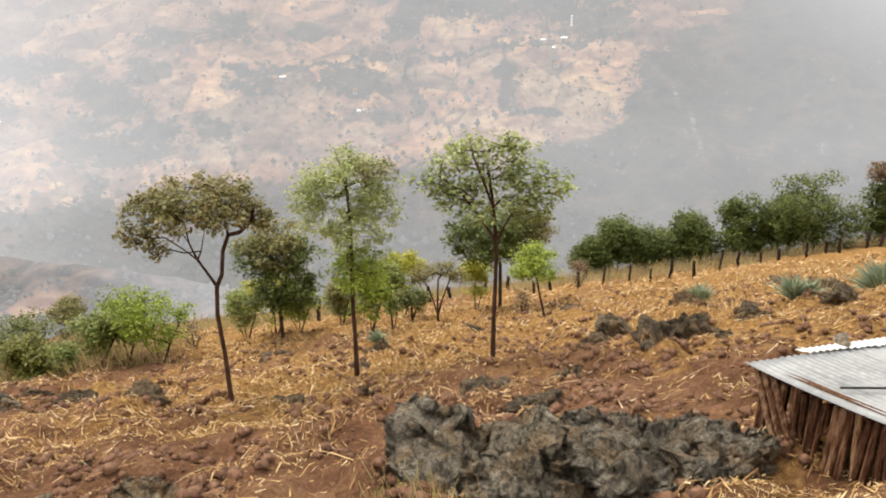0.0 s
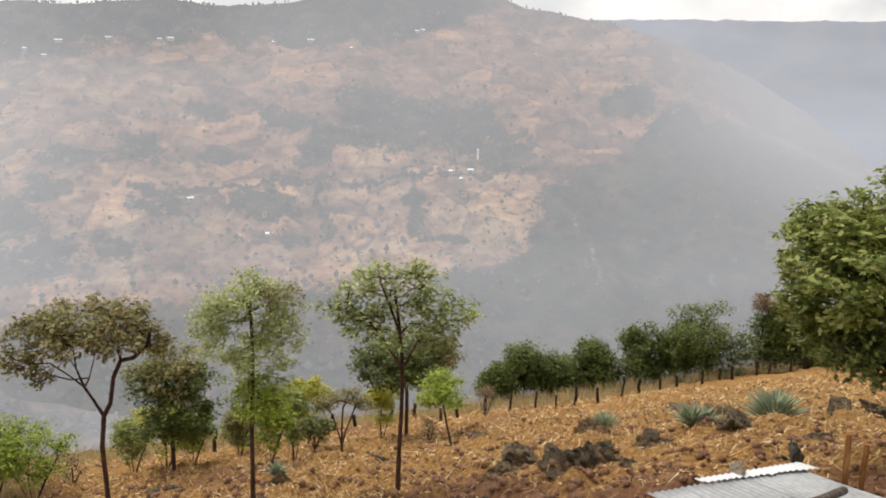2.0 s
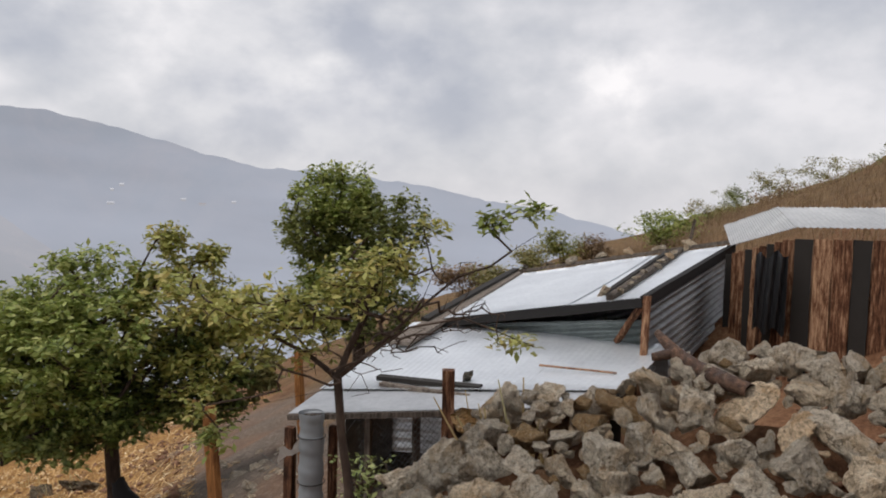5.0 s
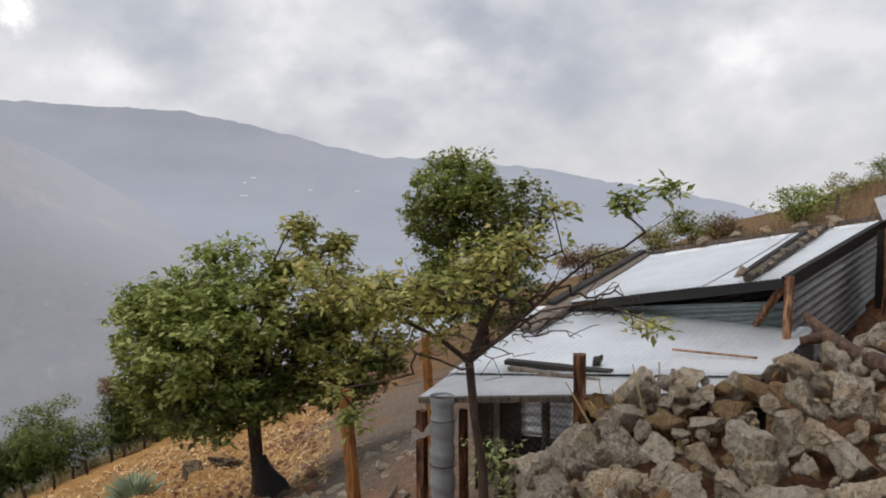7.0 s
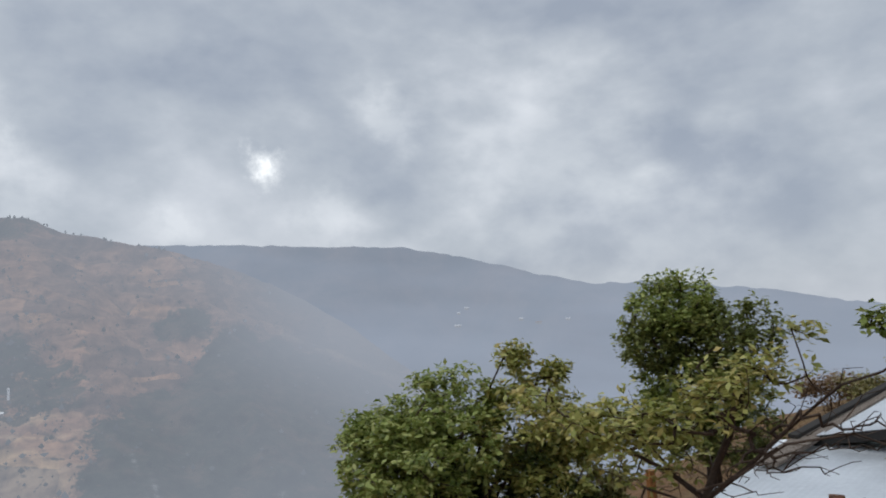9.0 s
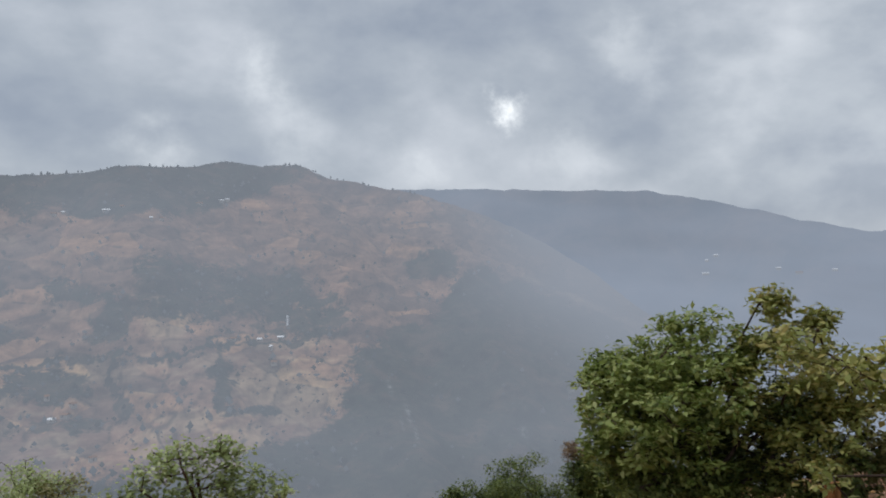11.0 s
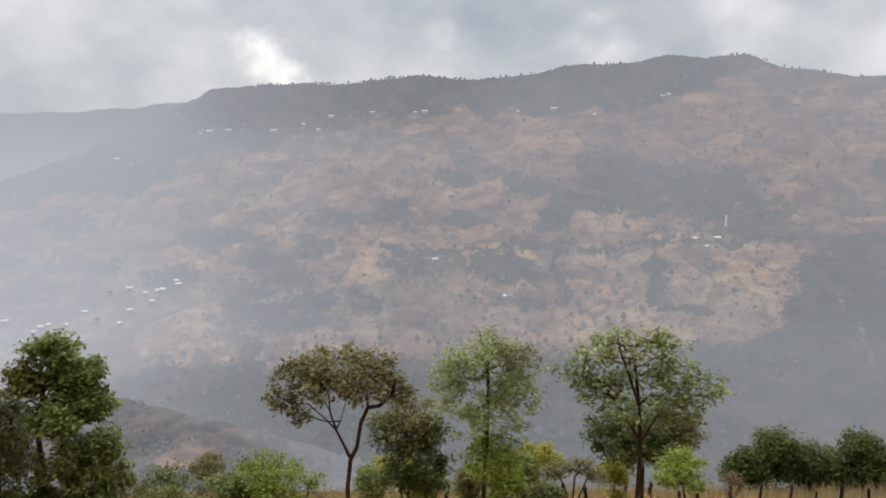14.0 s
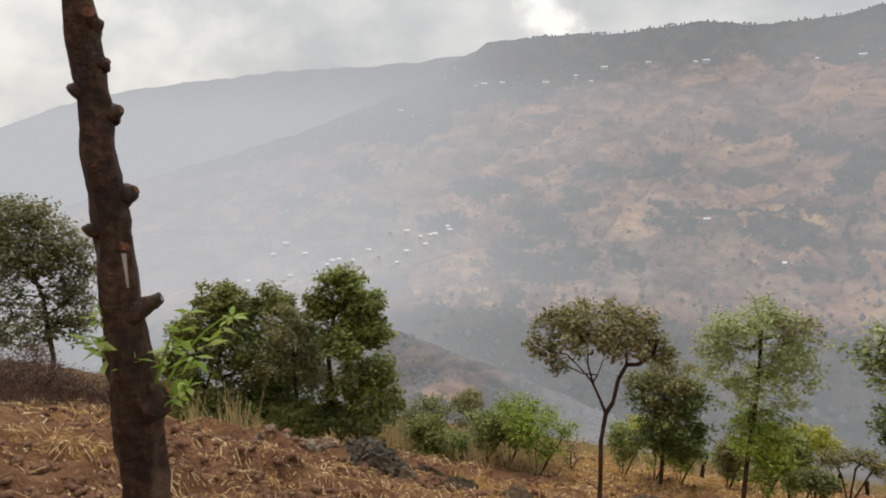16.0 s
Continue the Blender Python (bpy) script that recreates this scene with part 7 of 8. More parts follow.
# ---- the stake pen below the camera ----
def build_pen():
    A = Vector((2.87, 6.38, -1.30))
    e1, e2 = Vector((0.34, -0.94, 0.173)), Vector((0.94, 0.34, -0.10))
    o = Vector((A.x + 1.3, A.y - 0.5, gz(A.x + 1.3, A.y - 0.5)))
    pen = thing("stake_pen", tuple(o), "low animal pen of rough reddish stakes under a tin roof", "pen")
    n = 5
    for i in range(n):
        s0, s1 = 2.15 * i / n - 0.02, 2.15 * (i + 1) / n + 0.03
        lift = Vector((0, 0, 0.006 * (i % 2)))
        p, q = A + e2 * s0 + lift, A + e2 * s1 + lift
        sheet("roof_sheet", p, q, q + e1 * 1.9, p + e1 * 1.9, M["tin_pen"], pen, 0.085, 0.016, 0.03, "ab", o, seed=i, ragged=0.05)
    white = A + e2 * 0.7 - e1 * 0.10 + Vector((0, 0, 0.03))
    sheet("roof_sheet", white, white + e2 * 1.6, white + e2 * 1.6 + e1 * 0.24, white + e1 * 0.12, M["tin_pale"], pen, 0.085, 0.014, 0.0, "ab", o, "loose whitish roofing sheet", 0.10, 9)
    rng = random.Random(8)

    def stakes(start, way, length, count, mat="wood_red"):
        for i in range(count):
            s = length * (i + rng.uniform(0.2, 0.8)) / count
            top = start + way * s + Vector((rng.uniform(-.02, .02), rng.uniform(-.02, .02), -0.08 - rng.uniform(0, 0.06)))
            foot = Vector((top.x + rng.uniform(-.05, .05), top.y + rng.uniform(-.05, .05), 0))
            foot.z = gz(foot.x, foot.y) - 0.1
            r = rng.uniform(0.055, 0.095)
            beam("stake", foot, top, r, r * rng.uniform(0.8, 1.1), M[mat], pen, o, seed=i * 7 + int(length * 10), round_=True)

    stakes(A + e1 * 0.10 + e2 * 0.12, e1, 1.7, 21)
    stakes(A + e1 * 0.12 + e2 * 0.10, e2, 1.9, 18)
    stakes(A + e1 * 1.8 + e2 * 0.12, e2, 1.9, 18)
    stakes(A + e1 * 0.12 + e2 * 2.0, e1, 1.65, 16)
    beam("rail", A + e1 * 0.05 + e2 * 0.17 - Vector((0, 0, 0.05)), A + e1 * 1.85 + e2 * 0.17 - Vector((0, 0, 0.05)), 0.06, 0.06, M["wood_red"], pen, o)
    # leaning poles at the corner
    for k, dx in enumerate((-0.05, 0.03, 0.12)):
        t = A + e1 * (0.08 + 0.1 * k) + e2 * 0.06 - Vector((0, 0, 0.05))
        f = A + e1 * (0.45 + 0.12 * k) + e2 * 0.02
        f.z = gz(f.x, f.y) - 0.1
        beam("stake", f, t, 0.07, 0.06, M["wood_red"], pen, o, seed=50 + k, round_=True)

    def on_roof(az, el, lift=0.0):
        # meets the sight line with the roof
        eye = stand(az) + Vector((0, 0, EYE))
        w = sight(az, el, 1.0) - eye
        nn = e1.cross(e2)
        t = (A - eye).dot(nn) / w.dot(nn)
        return eye + w * t + Vector((0, 0, lift))

    for (az, el), r, mat, lab in (((29.93, -25.95), 0.15, "rock", "pale yellowish stone weighing down the tin roof"), ((33.65, -24.25), 0.2, "rock_dark", "dark grey stone weighing down the tin roof"),
                                  ((32.95, -24.48), 0.07, "rock_dark", "dark grey stone weighing down the tin roof")):
        p = on_roof(az, el, r * 0.45)
        put_rock(p, r, int(r * 999), ROCKS, mat, "roof_stone", lab, "stones on the roof", (1.2, 0.9, 0.85))
    a, b = on_roof(30.25, -28.96, 0.02), on_roof(33.87, -28.18, 0.02)
    rod = beam("roof_rod", a, b + (b - a) * 0.8, 0.022, 0.022, M["dark"], None, Vector(), round_=True)
    tagged(rod, "thin dark iron rod lying on the tin roof", "rod")
    log = on_roof(36.2, -26.7, 0.06)
    b2 = beam("roof_log", log - e2 * 0.3, log + e2 * 0.35 - e1 * 0.12, 0.09, 0.08, M["wood_grey"], None, Vector(), round_=True)
    tagged(b2, "short dark log lying on the tin roof", "log")


build_pen()


def build_crate():
    """The open frame of orange boards behind the pen."""
    d = 8.6
    p0 = on_ground(41, d)
    c = thing("board_hutch", tuple(p0), "open hutch of orange-brown sawn boards on the bank", "hutch")
    W = M["wood_orange"]

    def s(az, el, dd=d):
        return sight(az, el, dd)

    def ground_at(az, dd=d):
        return on_ground(az, dd, 0.05)

    beam("corner_post", ground_at(37.0), s(36.82, -21.93), 0.09, 0.06, W, c, p0, seed=1)
    beam("corner_post", ground_at(37.9), s(37.95, -22.40), 0.07, 0.05, W, c, p0, seed=2)
    beam("corner_post", ground_at(45.0, d - .3), s(45.07, -23.25, d - .3), 0.07, 0.07, W, c, p0, seed=3)
    beam("corner_post", ground_at(39.8, d - .4), s(40.00, -24.43, d - .4), 0.06, 0.06, W, c, p0, seed=4)
    beam("rail", s(39.74, -24.53, d - .4), s(45.28, -23.23, d - .3), 0.05, 0.10, W, c, p0, seed=5)
    beam("rail", s(39.68, -23.44, d + .5), s(41.93, -23.07, d + .5), 0.22, 0.05, M["wood_red"], c, p0, seed=6)
    lo = Vector((0, 0, -0.32))
    beam("rail", s(39.74, -24.53, d - .4) + lo, s(45.28, -23.23, d - .3) + lo, 0.04, 0.09, W, c, p0, seed=7)
    beam("panel", s(43.42, -24.07, d - .3) - Vector((0, 0, 0.5)), s(43.42, -24.07, d - .3), 0.30, 0.02, W, c, p0, seed=8)
    beam("panel", s(41.03, -24.02, d + .3) - Vector((0, 0, 0.5)), s(41.03, -24.02, d + .3), 0.5, 0.02, M["wood_red"], c, p0, seed=9)


build_crate()


# ---- coop and shed ----
def build_coop():
    o = on_ground(60, 8)
    c = thing("hen_coop", tuple(o), "low hen coop with a silvery sheet roof on posts", "coop")
    fl, fm, fr = sight(53.32, -16.02, 7.0), sight(67.04, -16.45, 6.6), sight(77.77, -14.78, 6.8)
    bl, br = sight(62.60, -9.48, 11.3), sight(81.85, -10.20, 9.6)
    ml = fl.lerp(bl, 0.20)
    mr = fr.lerp(br, 0.20)
    dn = Vector((0, 0, 0.015))
    sheet("eave_sheet", fl - dn, fr - dn, mr - dn, ml - dn, M["tin_eave"], c, 0.076, 0.002, 0.0, "ab", o, "dull grey eave sheet", 0.01, 1)
    n = 3
    for i in range(n):
        a, b = i / n, (i + 1) / n + 0.012
        p, q = fl.lerp(fr, a).lerp(bl.lerp(br, a), 0.17), fl.lerp(fr, min(b, 1)).lerp(bl.lerp(br, min(b, 1)), 0.17)
        r, s = bl.lerp(br, min(b, 1)), bl.lerp(br, a)
        up = Vector((0, 0, 0.01 + 0.004 * (i % 2)))
        sheet("roof_sheet", p + up, q + up, r + up, s + up, M["tin"], c, 0.076, 0.004, 0.03, "ab", o, seed=20 + i, ragged=0.012)
    # posts of the near side
    for i, (az, dd, top, w, mat) in enumerate(((53.5, 7.1, fl, 0.085, "wood_red"), (56.7, 7.1, None, 0.07, "wood_red"), (59.4, 7.6, None, 0.06, "wood_grey"), (63.1, 7.6, None, 0.07, "wood_grey"), (68.5, 7.2, None, 0.07, "wood_grey"))):
        g = on_ground(az, dd, 0.2)
        beam("post", g, Vector((g.x, g.y, 0.36)), w, w, M[mat], c, o, seed=i)
    beam("post", on_ground(54.4, 11.3, 0.2), sight(53.89, -11.63, 11.2), 0.10, 0.10, M["wood_orange"], c, o, seed=11)
    # boards laid on the roof edge
    a, b = sight(60.07, -13.6, 7.8), sight(68.02, -14.2, 7.4)
    beam("roof_board", a, b, 0.12, 0.05, M["dark"], c, o, "blackened board", 12)
    beam("roof_board", a + Vector((-.12, -.1, -.03)), b + Vector((-.2, -.1, -.05)), 0.08, 0.04, M["wood_grey"], c, o, "", 13)
    # small wall of old sheet under the roof, and the wire front
    p, q = sight(61.24, -16.38, 8.4), sight(65.35, -16.54, 8.2)
    z = Vector((0, 0, -0.42))
    sheet("wall_sheet", p, p + z, q + z, q, M["tin"], c, 0.11, 0.03, 0, "ab", o, "crumpled sheet", 0, 31)
    build_mesh_panel(c, o, on_ground(58.6, 7.65), on_ground(66, 7.5), 1.15)
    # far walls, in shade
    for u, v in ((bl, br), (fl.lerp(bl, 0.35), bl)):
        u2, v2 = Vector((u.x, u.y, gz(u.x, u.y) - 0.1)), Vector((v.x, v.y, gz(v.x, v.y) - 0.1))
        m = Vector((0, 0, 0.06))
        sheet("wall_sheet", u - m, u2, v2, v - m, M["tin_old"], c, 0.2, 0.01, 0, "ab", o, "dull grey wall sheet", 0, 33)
    # rafters
    for k in (0.05, 0.3, 0.55, 0.8):
        beam("rafter", fl.lerp(fr, k) - Vector((0, 0, .06)), bl.lerp(br, k) - Vector((0, 0, .06)), 0.06, 0.06, M["wood_grey"], c, o, seed=40)
    beam("beam", fl - Vector((0, 0, .05)), fr - Vector((0, 0, .05)), 0.05, 0.05, M["wood_grey"], c, o, seed=41)


def build_mesh_panel(parent, o, a, b, h, cell=0.07):
    """Wire netting: crossing thin wires."""
    d = b - a
    L = d.length
    pts, par = [], []
    for k in range(int((L + h) / cell)):
        for s in (1, -1):
            u0 = k * cell - (h if s > 0 else 0)
            u1 = u0 + h * s if s > 0 else u0 - h
            x0, x1, z0, z1 = u0, u0 + s * h, 0.0, h
            if s < 0:
                x0, x1 = k * cell, k * cell - h
            lo, hi = sorted((0, 1))
            t0, t1 = 0.0, 1.0
            dx = x1 - x0
            for lim, sign in ((0, 1), (L, -1)):
                if sign * (x0 - lim) < 0 and sign * (x1 - lim) < 0:
                    t0, t1 = 1, 0
                    break
                if dx:
                    t = (lim - x0) / dx
                    if 0 < t < 1:
                        if sign * dx > 0:
                            t0 = max(t0, t)
                        else:
                            t1 = min(t1, t)
            if t1 - t0 < 0.03:
                continue
            n = len(pts)
            for t in (t0, t1):
                p = a + d * ((x0 + dx * t) / L)
                pts.append(np.array((p.x - o.x, p.y - o.y, p.z - o.z + h * t)))
            par += [-1, n]
    v, f = tube_net(np.array(pts), par, np.full(len(pts), 0.0028), 3)
    attach("wire_netting", quick_mesh("wire_netting", v, f), M["wire"], parent, "fine grey wire netting")


def build_net_roll():
    """The roll of wire netting standing between the coop's posts."""
    p = on_ground(55.1, 6.9, 0.02)
    h = sight(55.09, -16.15, 6.9).z - p.z
    t = thing("wire_netting_roll", tuple(p), "upright roll of grey wire netting between two posts", "wire roll")
    V, F = [], []
    turns, seg = 2.6, 70
    for i in range(seg):
        a = turns * 2 * math.pi * i / seg
        r = 0.12 - 0.012 * a / (2 * math.pi)
        for j in range(40):
            z = h * j / 39
            rr = r + 0.006 * math.sin(z * 23) + 0.006 * math.sin(z * 61 + a)
            V.append((rr * math.cos(a), rr * math.sin(a), z))
    for i in range(seg - 1):
        for j in range(39):
            F.append((i * 40 + j, (i + 1) * 40 + j, (i + 1) * 40 + j + 1, i * 40 + j + 1))
    attach("netting", quick_mesh("netting", V, F, True), M["netting"], t)
    for j in (0.25, 0.55, 0.85):
        k = 24
        pts = np.array([(0.128 * math.cos(2 * math.pi * i / k), 0.128 * math.sin(2 * math.pi * i / k), h * j) for i in range(k + 1)])
        v, f = tube_net(pts, list(range(-1, k)), np.full(k + 1, 0.005), 4)
        attach("tie_wire", quick_mesh("tie_wire", v, f), M["dark"], t, "dark tie wire")


def build_shed():
    o = on_ground(80, 11)
    s = thing("tin_shed", tuple(o), "sheet-metal shed with a patched silver roof weighed down by boards", "shed")
    n1, n2 = sight(64.64, -9.13, 10.9), sight(79.89, -6.82, 9.2)
    f1, f2 = sight(70.29, -5.57, 15.0), sight(85.85, -2.66, 13.0)
    n = 3
    for i in range(n):
        a, b = i / n, (i + 1) / n + 0.012
        p, q, r, t = n1.lerp(n2, a), n1.lerp(n2, min(b, 1.0)), f1.lerp(f2, min(b, 1.0)), f1.lerp(f2, a)
        up = Vector((0, 0, 0.008 * (i % 2)))
        sheet("roof_sheet", p + up, q + up, r + up, t + up, M["tin"], s, 0.076, 0.010, 0.02, "ab", o, seed=60 + i, ragged=0.012)
    # edge boards and rails with stones
    lift = Vector((0, 0, 0.05))
    beam("edge_board", n1.lerp(f1, -0.25) + Vector((-.35, 0, -.05)), f1 + lift, 0.30, 0.05, M["wood_grey"], s, o, "weathered board along the roof edge", 1)
    beam("edge_board", n1 + Vector((-.3, .1, .02)), f1 + lift * 2, 0.12, 0.05, M["dark"], s, o, "blackened board", 2)
    k0, k1 = n1.lerp(n2, 0.86), f1.lerp(f2, 0.80)
    beam("roof_rail", k0 + lift * 0.8, k1 + lift * 0.8, 0.10, 0.07, M["wood_grey"], s, o, "weathered rail laid up the roof", 3)
    k0b, k1b = n1.lerp(n2, 0.80), f1.lerp(f2, 0.74)
    beam("roof_rail", k0b.lerp(k1b, 0.1) + lift * 0.6, k1b + lift * 0.6, 0.06, 0.05, M["dark"], s, o, "blackened board", 4)
    # eave beam in near-black: the gap's shade is put into its colour
    beam("eave_beam", n1 - lift * 1.3 + Vector((-.0, 0, 0)), n2 - lift * 1.3, 0.08, 0.12, M["char_and_shade"], s, o, "eave beam coloured black for the shaded gap below", 5)
    beam("rake_beam", n2 - lift * 1.2, f2 - lift * 1.2, 0.08, 0.14, M["char_and_shade"], s, o, "black rake beam", 6)
    beam("top_board", f1 + lift, f2 + lift, 0.12, 0.06, M["wood_grey"], s, o, "", 7)
    # post and brace
    pt, pb = sight(80.17, -6.72, 9.1), sight(80.00, -12.49, 9.0)
    beam("post", Vector((pb.x, pb.y, gz(pb.x, pb.y) - 0.2)), pt, 0.08, 0.08, M["wood_red"], s, o, "reddish wooden post", 8)
    beam("brace", sight(78.08, -10.21, 9.6), sight(79.97, -7.05, 9.2), 0.08, 0.06, M["wood_red"], s, o, "reddish diagonal brace", 9)
    # front wall, set back under the eave
    back = (f1 - n1).normalized() * 0.35
    w1, w2 = n1 + back - Vector((0, 0, 0.16)), n2 + back - Vector((0, 0, 0.34))
    g1, g2 = Vector((w1.x, w1.y, gz(w1.x, w1.y) - 0.2)), Vector((w2.x, w2.y, gz(w2.x, w2.y) - 0.2))
    sheet("wall_sheet", w1, g1, g2, w2, M["tin_green"], s, 0.13, 0.05, 0, "ab", o, "dull grey-green wall sheet", 0, 71)
    # side wall of horizontal corrugated sheet
    r1, r2 = n2 - Vector((0, 0, 0.16)) + (f2 - n2) * 0.03, f2 - Vector((0, 0, 0.16))
    h1, h2 = Vector((r1.x, r1.y, gz(r1.x, r1.y) - 0.2)), Vector((r2.x, r2.y, gz(r2.x, r2.y) - 0.2))
    sheet("wall_sheet", r1, h1, h2, r2, M["tin_wall"], s, 0.11, 0.06, 0, "ab", o, "dark corrugated side wall", 0, 72)
    for k in (1.0,):
        p, q = r1.lerp(r2, k), h1.lerp(h2, k)
        beam("wall_post", q + Vector((0, -.06, 0)), p + Vector((0, -.06, 0)), 0.09, 0.07, M["wood_red"], s, o, seed=80 + int(k * 10))
    # far walls
    for u, v in ((f1, f2), (n1, f1)):
        m = Vector((0, 0, 0.08))
        u2, v2 = Vector((u.x, u.y, gz(u.x, u.y) - 0.1)), Vector((v.x, v.y, gz(v.x, v.y) - 0.1))
        if u2.z < u.z - 0.1:
            sheet("wall_sheet", u - m, u2, v2, v - m, M["tin_old"], s, 0.105, 0.02, 0, "ab", o, "dull grey wall sheet", 0, 75)
    # stones holding the sheets down
    rng = random.Random(3)
    for k in range(9):
        p = k0.lerp(k1, (k + 0.4) / 9)
        put_rock(p + Vector((rng.uniform(0, .1), rng.uniform(-.12, -.02), 0.10)), rng.uniform(0.06, 0.10), 800 + k, ROCKS, "rock", "roof_stone", "grey stone weighing down the shed roof", "stones on the roof", (1.2, 1, 0.7))
    for k in range(7):
        p = f1.lerp(f2, 0.05 + 0.13 * k)
        put_rock(p + Vector((0, 0, 0.12)), rng.uniform(0.09, 0.15), 830 + k, ROCKS, "rock_dark" if k < 2 else "rock", "roof_stone", "dark stone on the top edge of the shed roof", "stones on the roof", (1.2, 1, 0.7))
    put_rock(k0 + Vector((0.02, 0.06, 0.13)), 0.17, 850, ROCKS, "rock", "roof_stone", "large flat stone at the shed's eave", "stones on the roof", (1.3, 1, 0.6))


def build_lean_to():
    """The dark lean-to of boards and black sheeting beside the shed."""
    o = on_ground(90, 11)
    s = thing("board_lean_to", tuple(o), "lean-to of dark boards hung with black plastic sheeting", "shed")
    t0, t1 = sight(85.66, -2.98, 12.2), sight(89.87, -1.55, 10.6)
    t2 = t1 + Vector((0.2, -2.2, 0.05))
    for a, b, nb in ((t0, t1, 9), (t1, t2, 10)):
        for i in range(nb):
            p, q = a.lerp(b, i / nb), a.lerp(b, (i + 0.93) / nb)
            m = (p + q) / 2
            g = Vector((m.x, m.y, gz(m.x, m.y) - 0.1))
            beam("board", g, Vector((m.x, m.y, m.z - 0.1)), 0.03, (q - p).length, M["wood_red" if i % 3 else "dark"], s, o, seed=i)
    up = Vector((0, 0, 0.05))
    deep = Vector((2.2, 0.3, 0.25))
    sheet("roof_sheet", t0 + up, t1 + up, t1 + deep + up, t0 + deep + up, M["tin_old"], s, 0.076, 0.012, 0, "ab", o, "rusty grey roof sheet", 0.02, 91)
    sheet("roof_sheet", t1 + up, t2 + up, t2 + deep + up, t1 + deep + up, M["tin_old"], s, 0.076, 0.012, 0, "ab", o, "rusty grey roof sheet", 0.02, 92)
    # hanging black sheet, in folds
    a, b = sight(87.26, -3.38, 11.0), sight(89.35, -3.07, 10.4)
    V, F = [], []
    for i in range(25):
        for j in range(15):
            p = a.lerp(b, i / 24) - Vector((0, 0, 1.0 * j / 14))
            w = 0.05 * math.sin(i * 0.9 + 0.2 * j) + 0.03 * math.sin(i * 2.1 + j * 0.5)
            V.append(tuple(p + Vector((-0.10 + w, -0.03, 0.05 * math.sin(i * 0.5))) - o))
    for i in range(24):
        for j in range(14):
            F.append((i * 15 + j, (i + 1) * 15 + j, (i + 1) * 15 + j + 1, i * 15 + j + 1))
    attach("plastic_sheet", quick_mesh("plastic_sheet", V, F, True), M["black_sheet"], s, "sagging black plastic sheet")


build_coop()
build_net_roll()
build_shed()
build_lean_to()


def lone_post(name, foot, top, w, mat, label, category="post", seed=0):
    f = Vector((foot.x, foot.y, gz(foot.x, foot.y) - 0.2))
    tagged(beam(name, f, top, w, w, M[mat], None, Vector(), "", seed), label, category)


lone_post("timber_post", polar(48.9, 6.4), sight(47.62, -15.28, 6.5), 0.085, "wood_orange", "leaning orange-brown timber post", seed=3)
lone_post("squared_post", polar(65.8, 5.75), sight(65.55, -12.94, 5.75), 0.10, "wood_red", "dark reddish squared post behind the rubble", seed=4)
lone_post("black_stub", polar(78.3, 5.5), sight(78.46, -13.76, 5.5), 0.08, "dark", "short blackened post in the rubble", seed=5)
lone_post("hill_post", polar(82.6, 24), sight(83.11, -1.00, 24), 0.10, "wood_grey", "thin dark post on the hillside", seed=6)


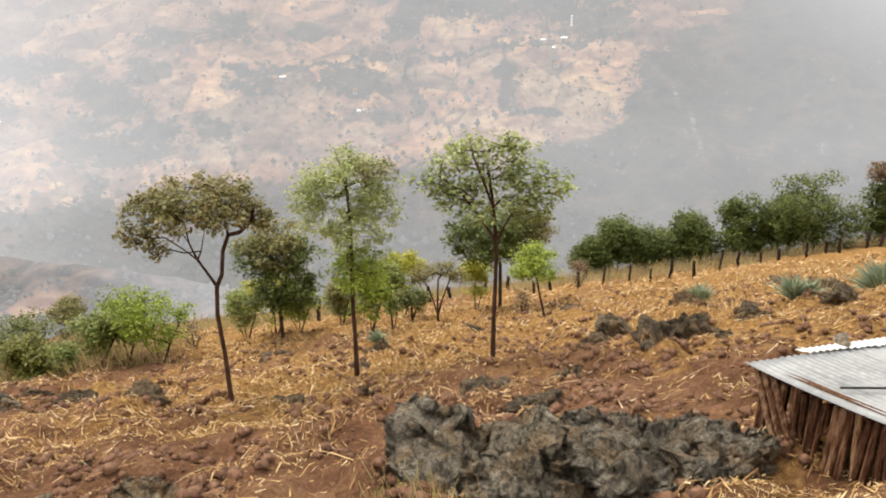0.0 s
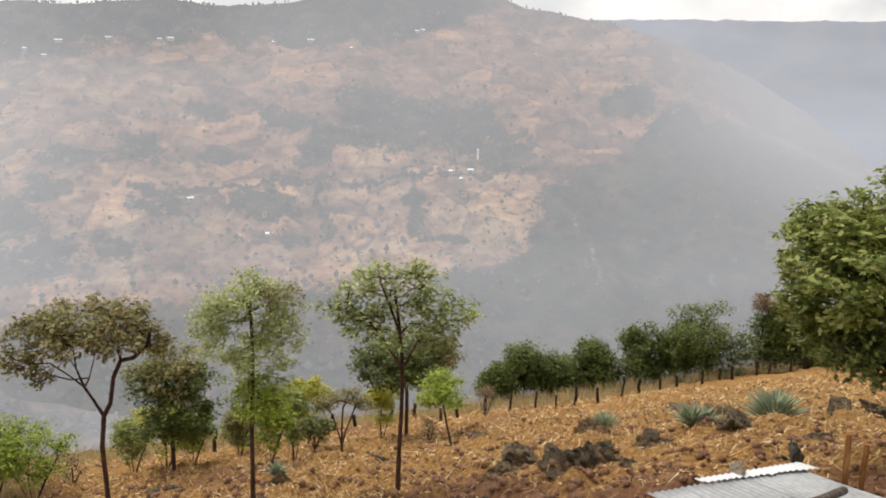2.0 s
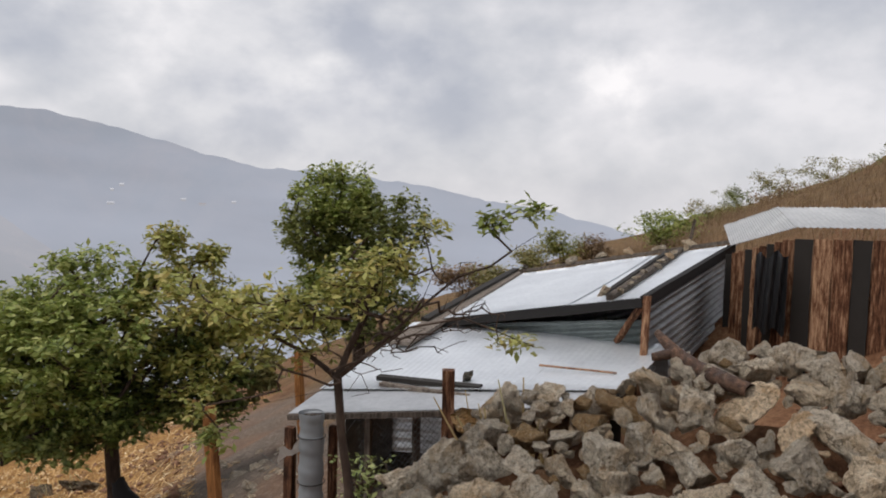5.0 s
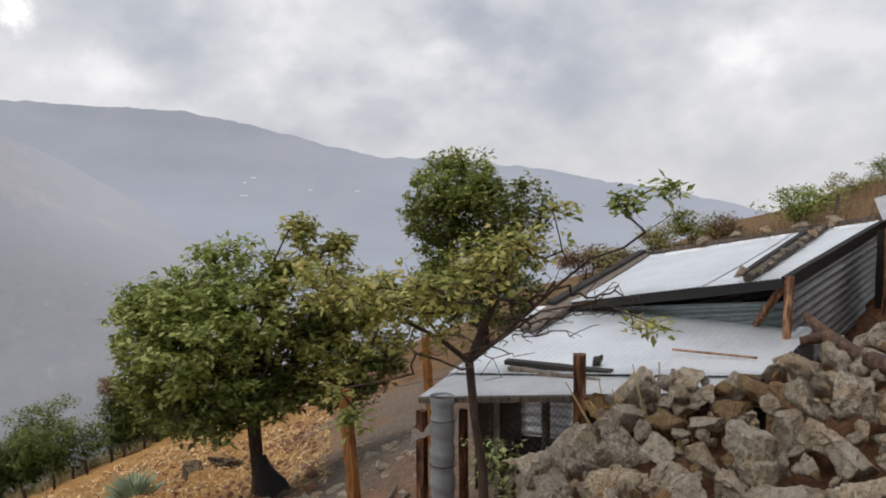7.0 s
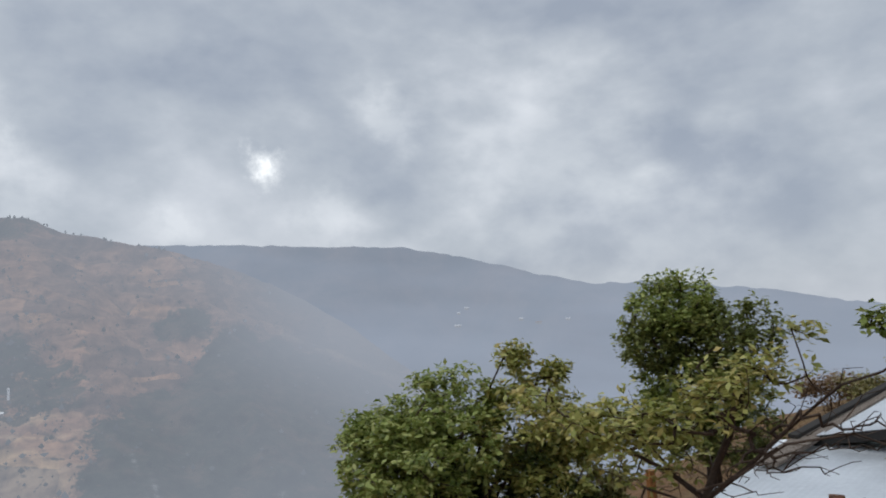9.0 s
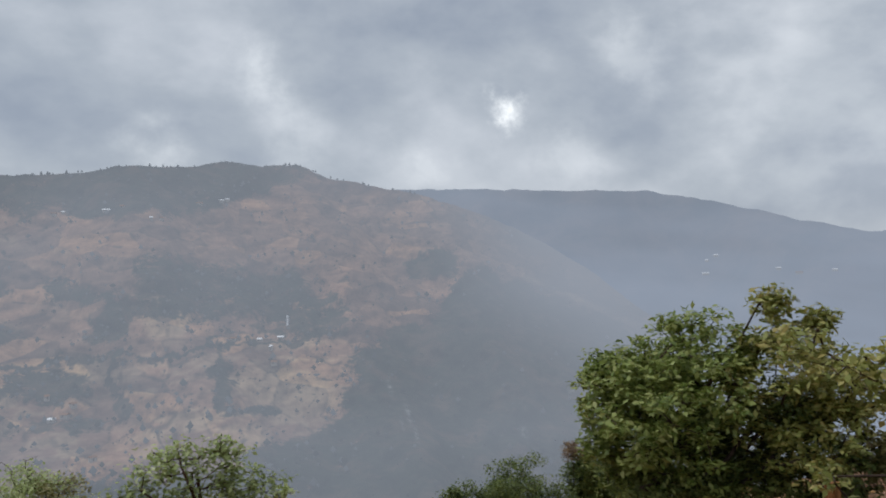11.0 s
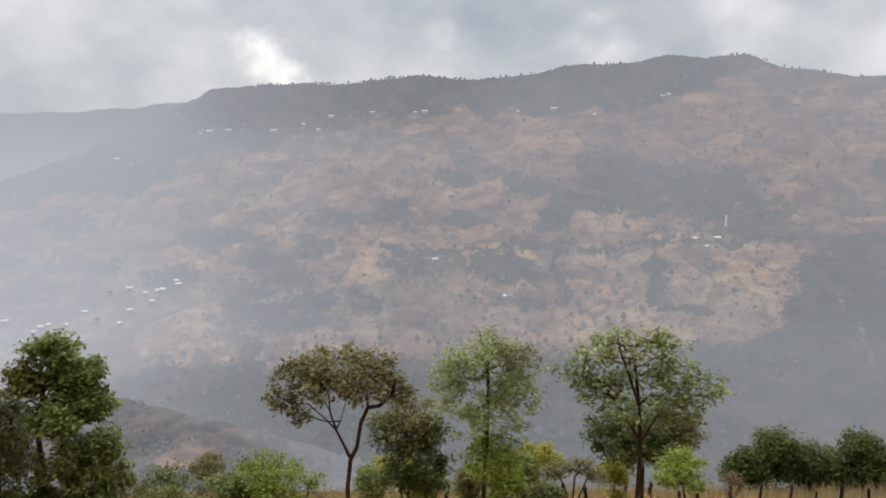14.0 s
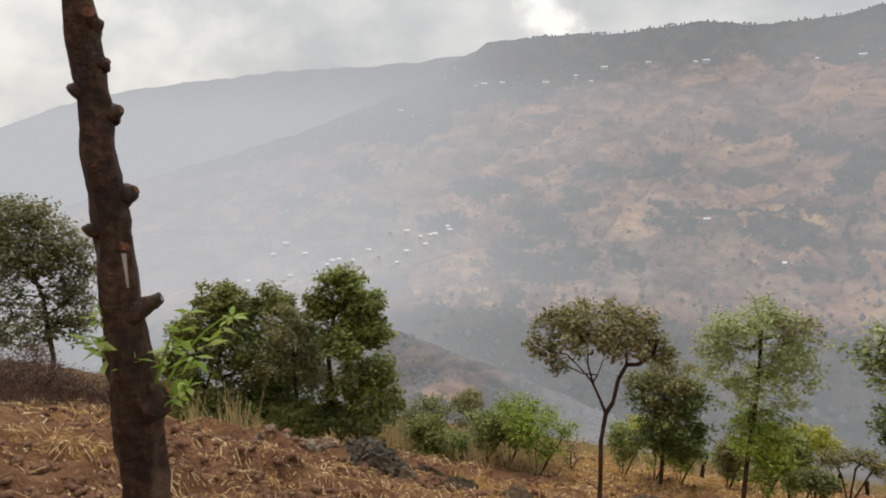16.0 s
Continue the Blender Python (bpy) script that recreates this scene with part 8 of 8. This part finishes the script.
def build_small_things():
    # gnarled branch on the rubble
    pts = [sight(az, el, d) for (az, el), d in (((81.16, -10.41), 5.5), ((82.54, -11.76), 5.3), ((84.24, -12.72), 5.1), ((86.07, -13.42), 4.9), ((87.83, -13.91), 4.8))]
    b = [sight(az, el, d) for (az, el), d in (((82.54, -11.76), 5.3), ((80.87, -12.14), 5.3))]
    P = [np.array(p) + (0, 0, 0.10) for p in pts] + [np.array(b[1]) + (0, 0, 0.10)]
    v, f = tube_net(np.array(P), [-1, 0, 1, 2, 3, 1], np.array([0.03, 0.045, 0.05, 0.052, 0.045, 0.028]), 10)
    v = v + 0.014 * np.stack([fbm3(v * 9.0 + 5 * q, 3, 15 + q) for q in range(3)], -1)
    tagged(attach("dead_branch", quick_mesh("dead_branch", v, f, True), M["bark_cut"]), "gnarled dead branch lying on the rubble", "branch")
    # sticks on the coop roof
    a, b2 = sight(72.42, -12.50, 8.2), sight(78.22, -12.70, 8.0)
    tagged(beam("stick", a + Vector((0, 0, .03)), b2 + Vector((0, 0, .03)), 0.025, 0.025, M["wood_red"], None, Vector(), round_=True), "thin brown stick lying on the coop roof", "stick")
    put_rock(sight(79.68, -12.61, 6.6), 0.15, 333, ROCKS, "rock", "roof_stone", "flat brown stone lying on the coop roof", "stones on the roof", (1.5, 1, 0.5))
    put_rock(sight(67.00, -13.34, 7.7), 0.10, 334, ROCKS, "rock_dark", "roof_stone", "dark stone lying on the coop roof", "stones on the roof", (1, 1, 1.2))
    # pale rag tied to the coop post
    V, F = [], []
    c = sight(53.51, -18.81, 6.85)
    for i in range(13):
        for j in range(7):
            x, z = (i - 6) * 0.016, (j - 3) * 0.02 * (0.4 + abs(i - 6) / 7)
            V.append((c.x + x * 0.9, c.y - x * 0.7 + 0.01 * math.sin(i * 1.7 + j), c.z + z + 0.02 * math.sin(i * 0.7) + 0.006 * (i - 6)))
    for i in range(12):
        for j in range(6):
            F.append((i * 7 + j, (i + 1) * 7 + j, (i + 1) * 7 + j + 1, i * 7 + j + 1))
    tagged(attach("rag", quick_mesh("rag", V, F, True), M["pale_cloth"]), "pale knotted rag tied to the coop post", "rag")
    # charred stump and boulder at the foot of the spreading tree
    g = on_ground(42.3, 13.15, 0.1)
    top = on_ground(41.1, 13.35)
    P = [np.array(g.lerp(top, k) + Vector((0, 0, 0.7 * k ** 0.7))) for k in (0, 0.3, 0.6, 0.85, 1.0)]
    v, f = tube_net(np.array(P), [-1, 0, 1, 2, 3], np.array([0.30, 0.25, 0.18, 0.13, 0.10]), 12)
    v = v * 1.0 + 0.07 * np.stack([fbm3(v * 3.0 + 5 * q, 3, 5 + q) for q in range(3)], -1)
    tagged(attach("charred_stump", quick_mesh("charred_stump", v, f, True), M["char_and_shade"]), "charred black root stump against the spreading tree", "stump")
    put_rock(on_ground(43.0, 12.9, 0.0), 0.26, 342, FIELD_ROCKS, "rock_dark", "field_rock", "weathered dark grey rock under the spreading tree", "rocks in the field", (1.2, 0.9, 0.9))
    # poles lying on the bank
    for az0, d0, az1, d1 in ((46.5, 7.2, 51.5, 9.5), (47.5, 8.5, 52.5, 9.0)):
        tagged(beam("pole", on_ground(az0, d0, -0.04), on_ground(az1, d1, -0.04), 0.05, 0.05, M["wood_grey"], None, Vector(), round_=True), "grey pole lying on the bare bank", "pole")


build_small_things()
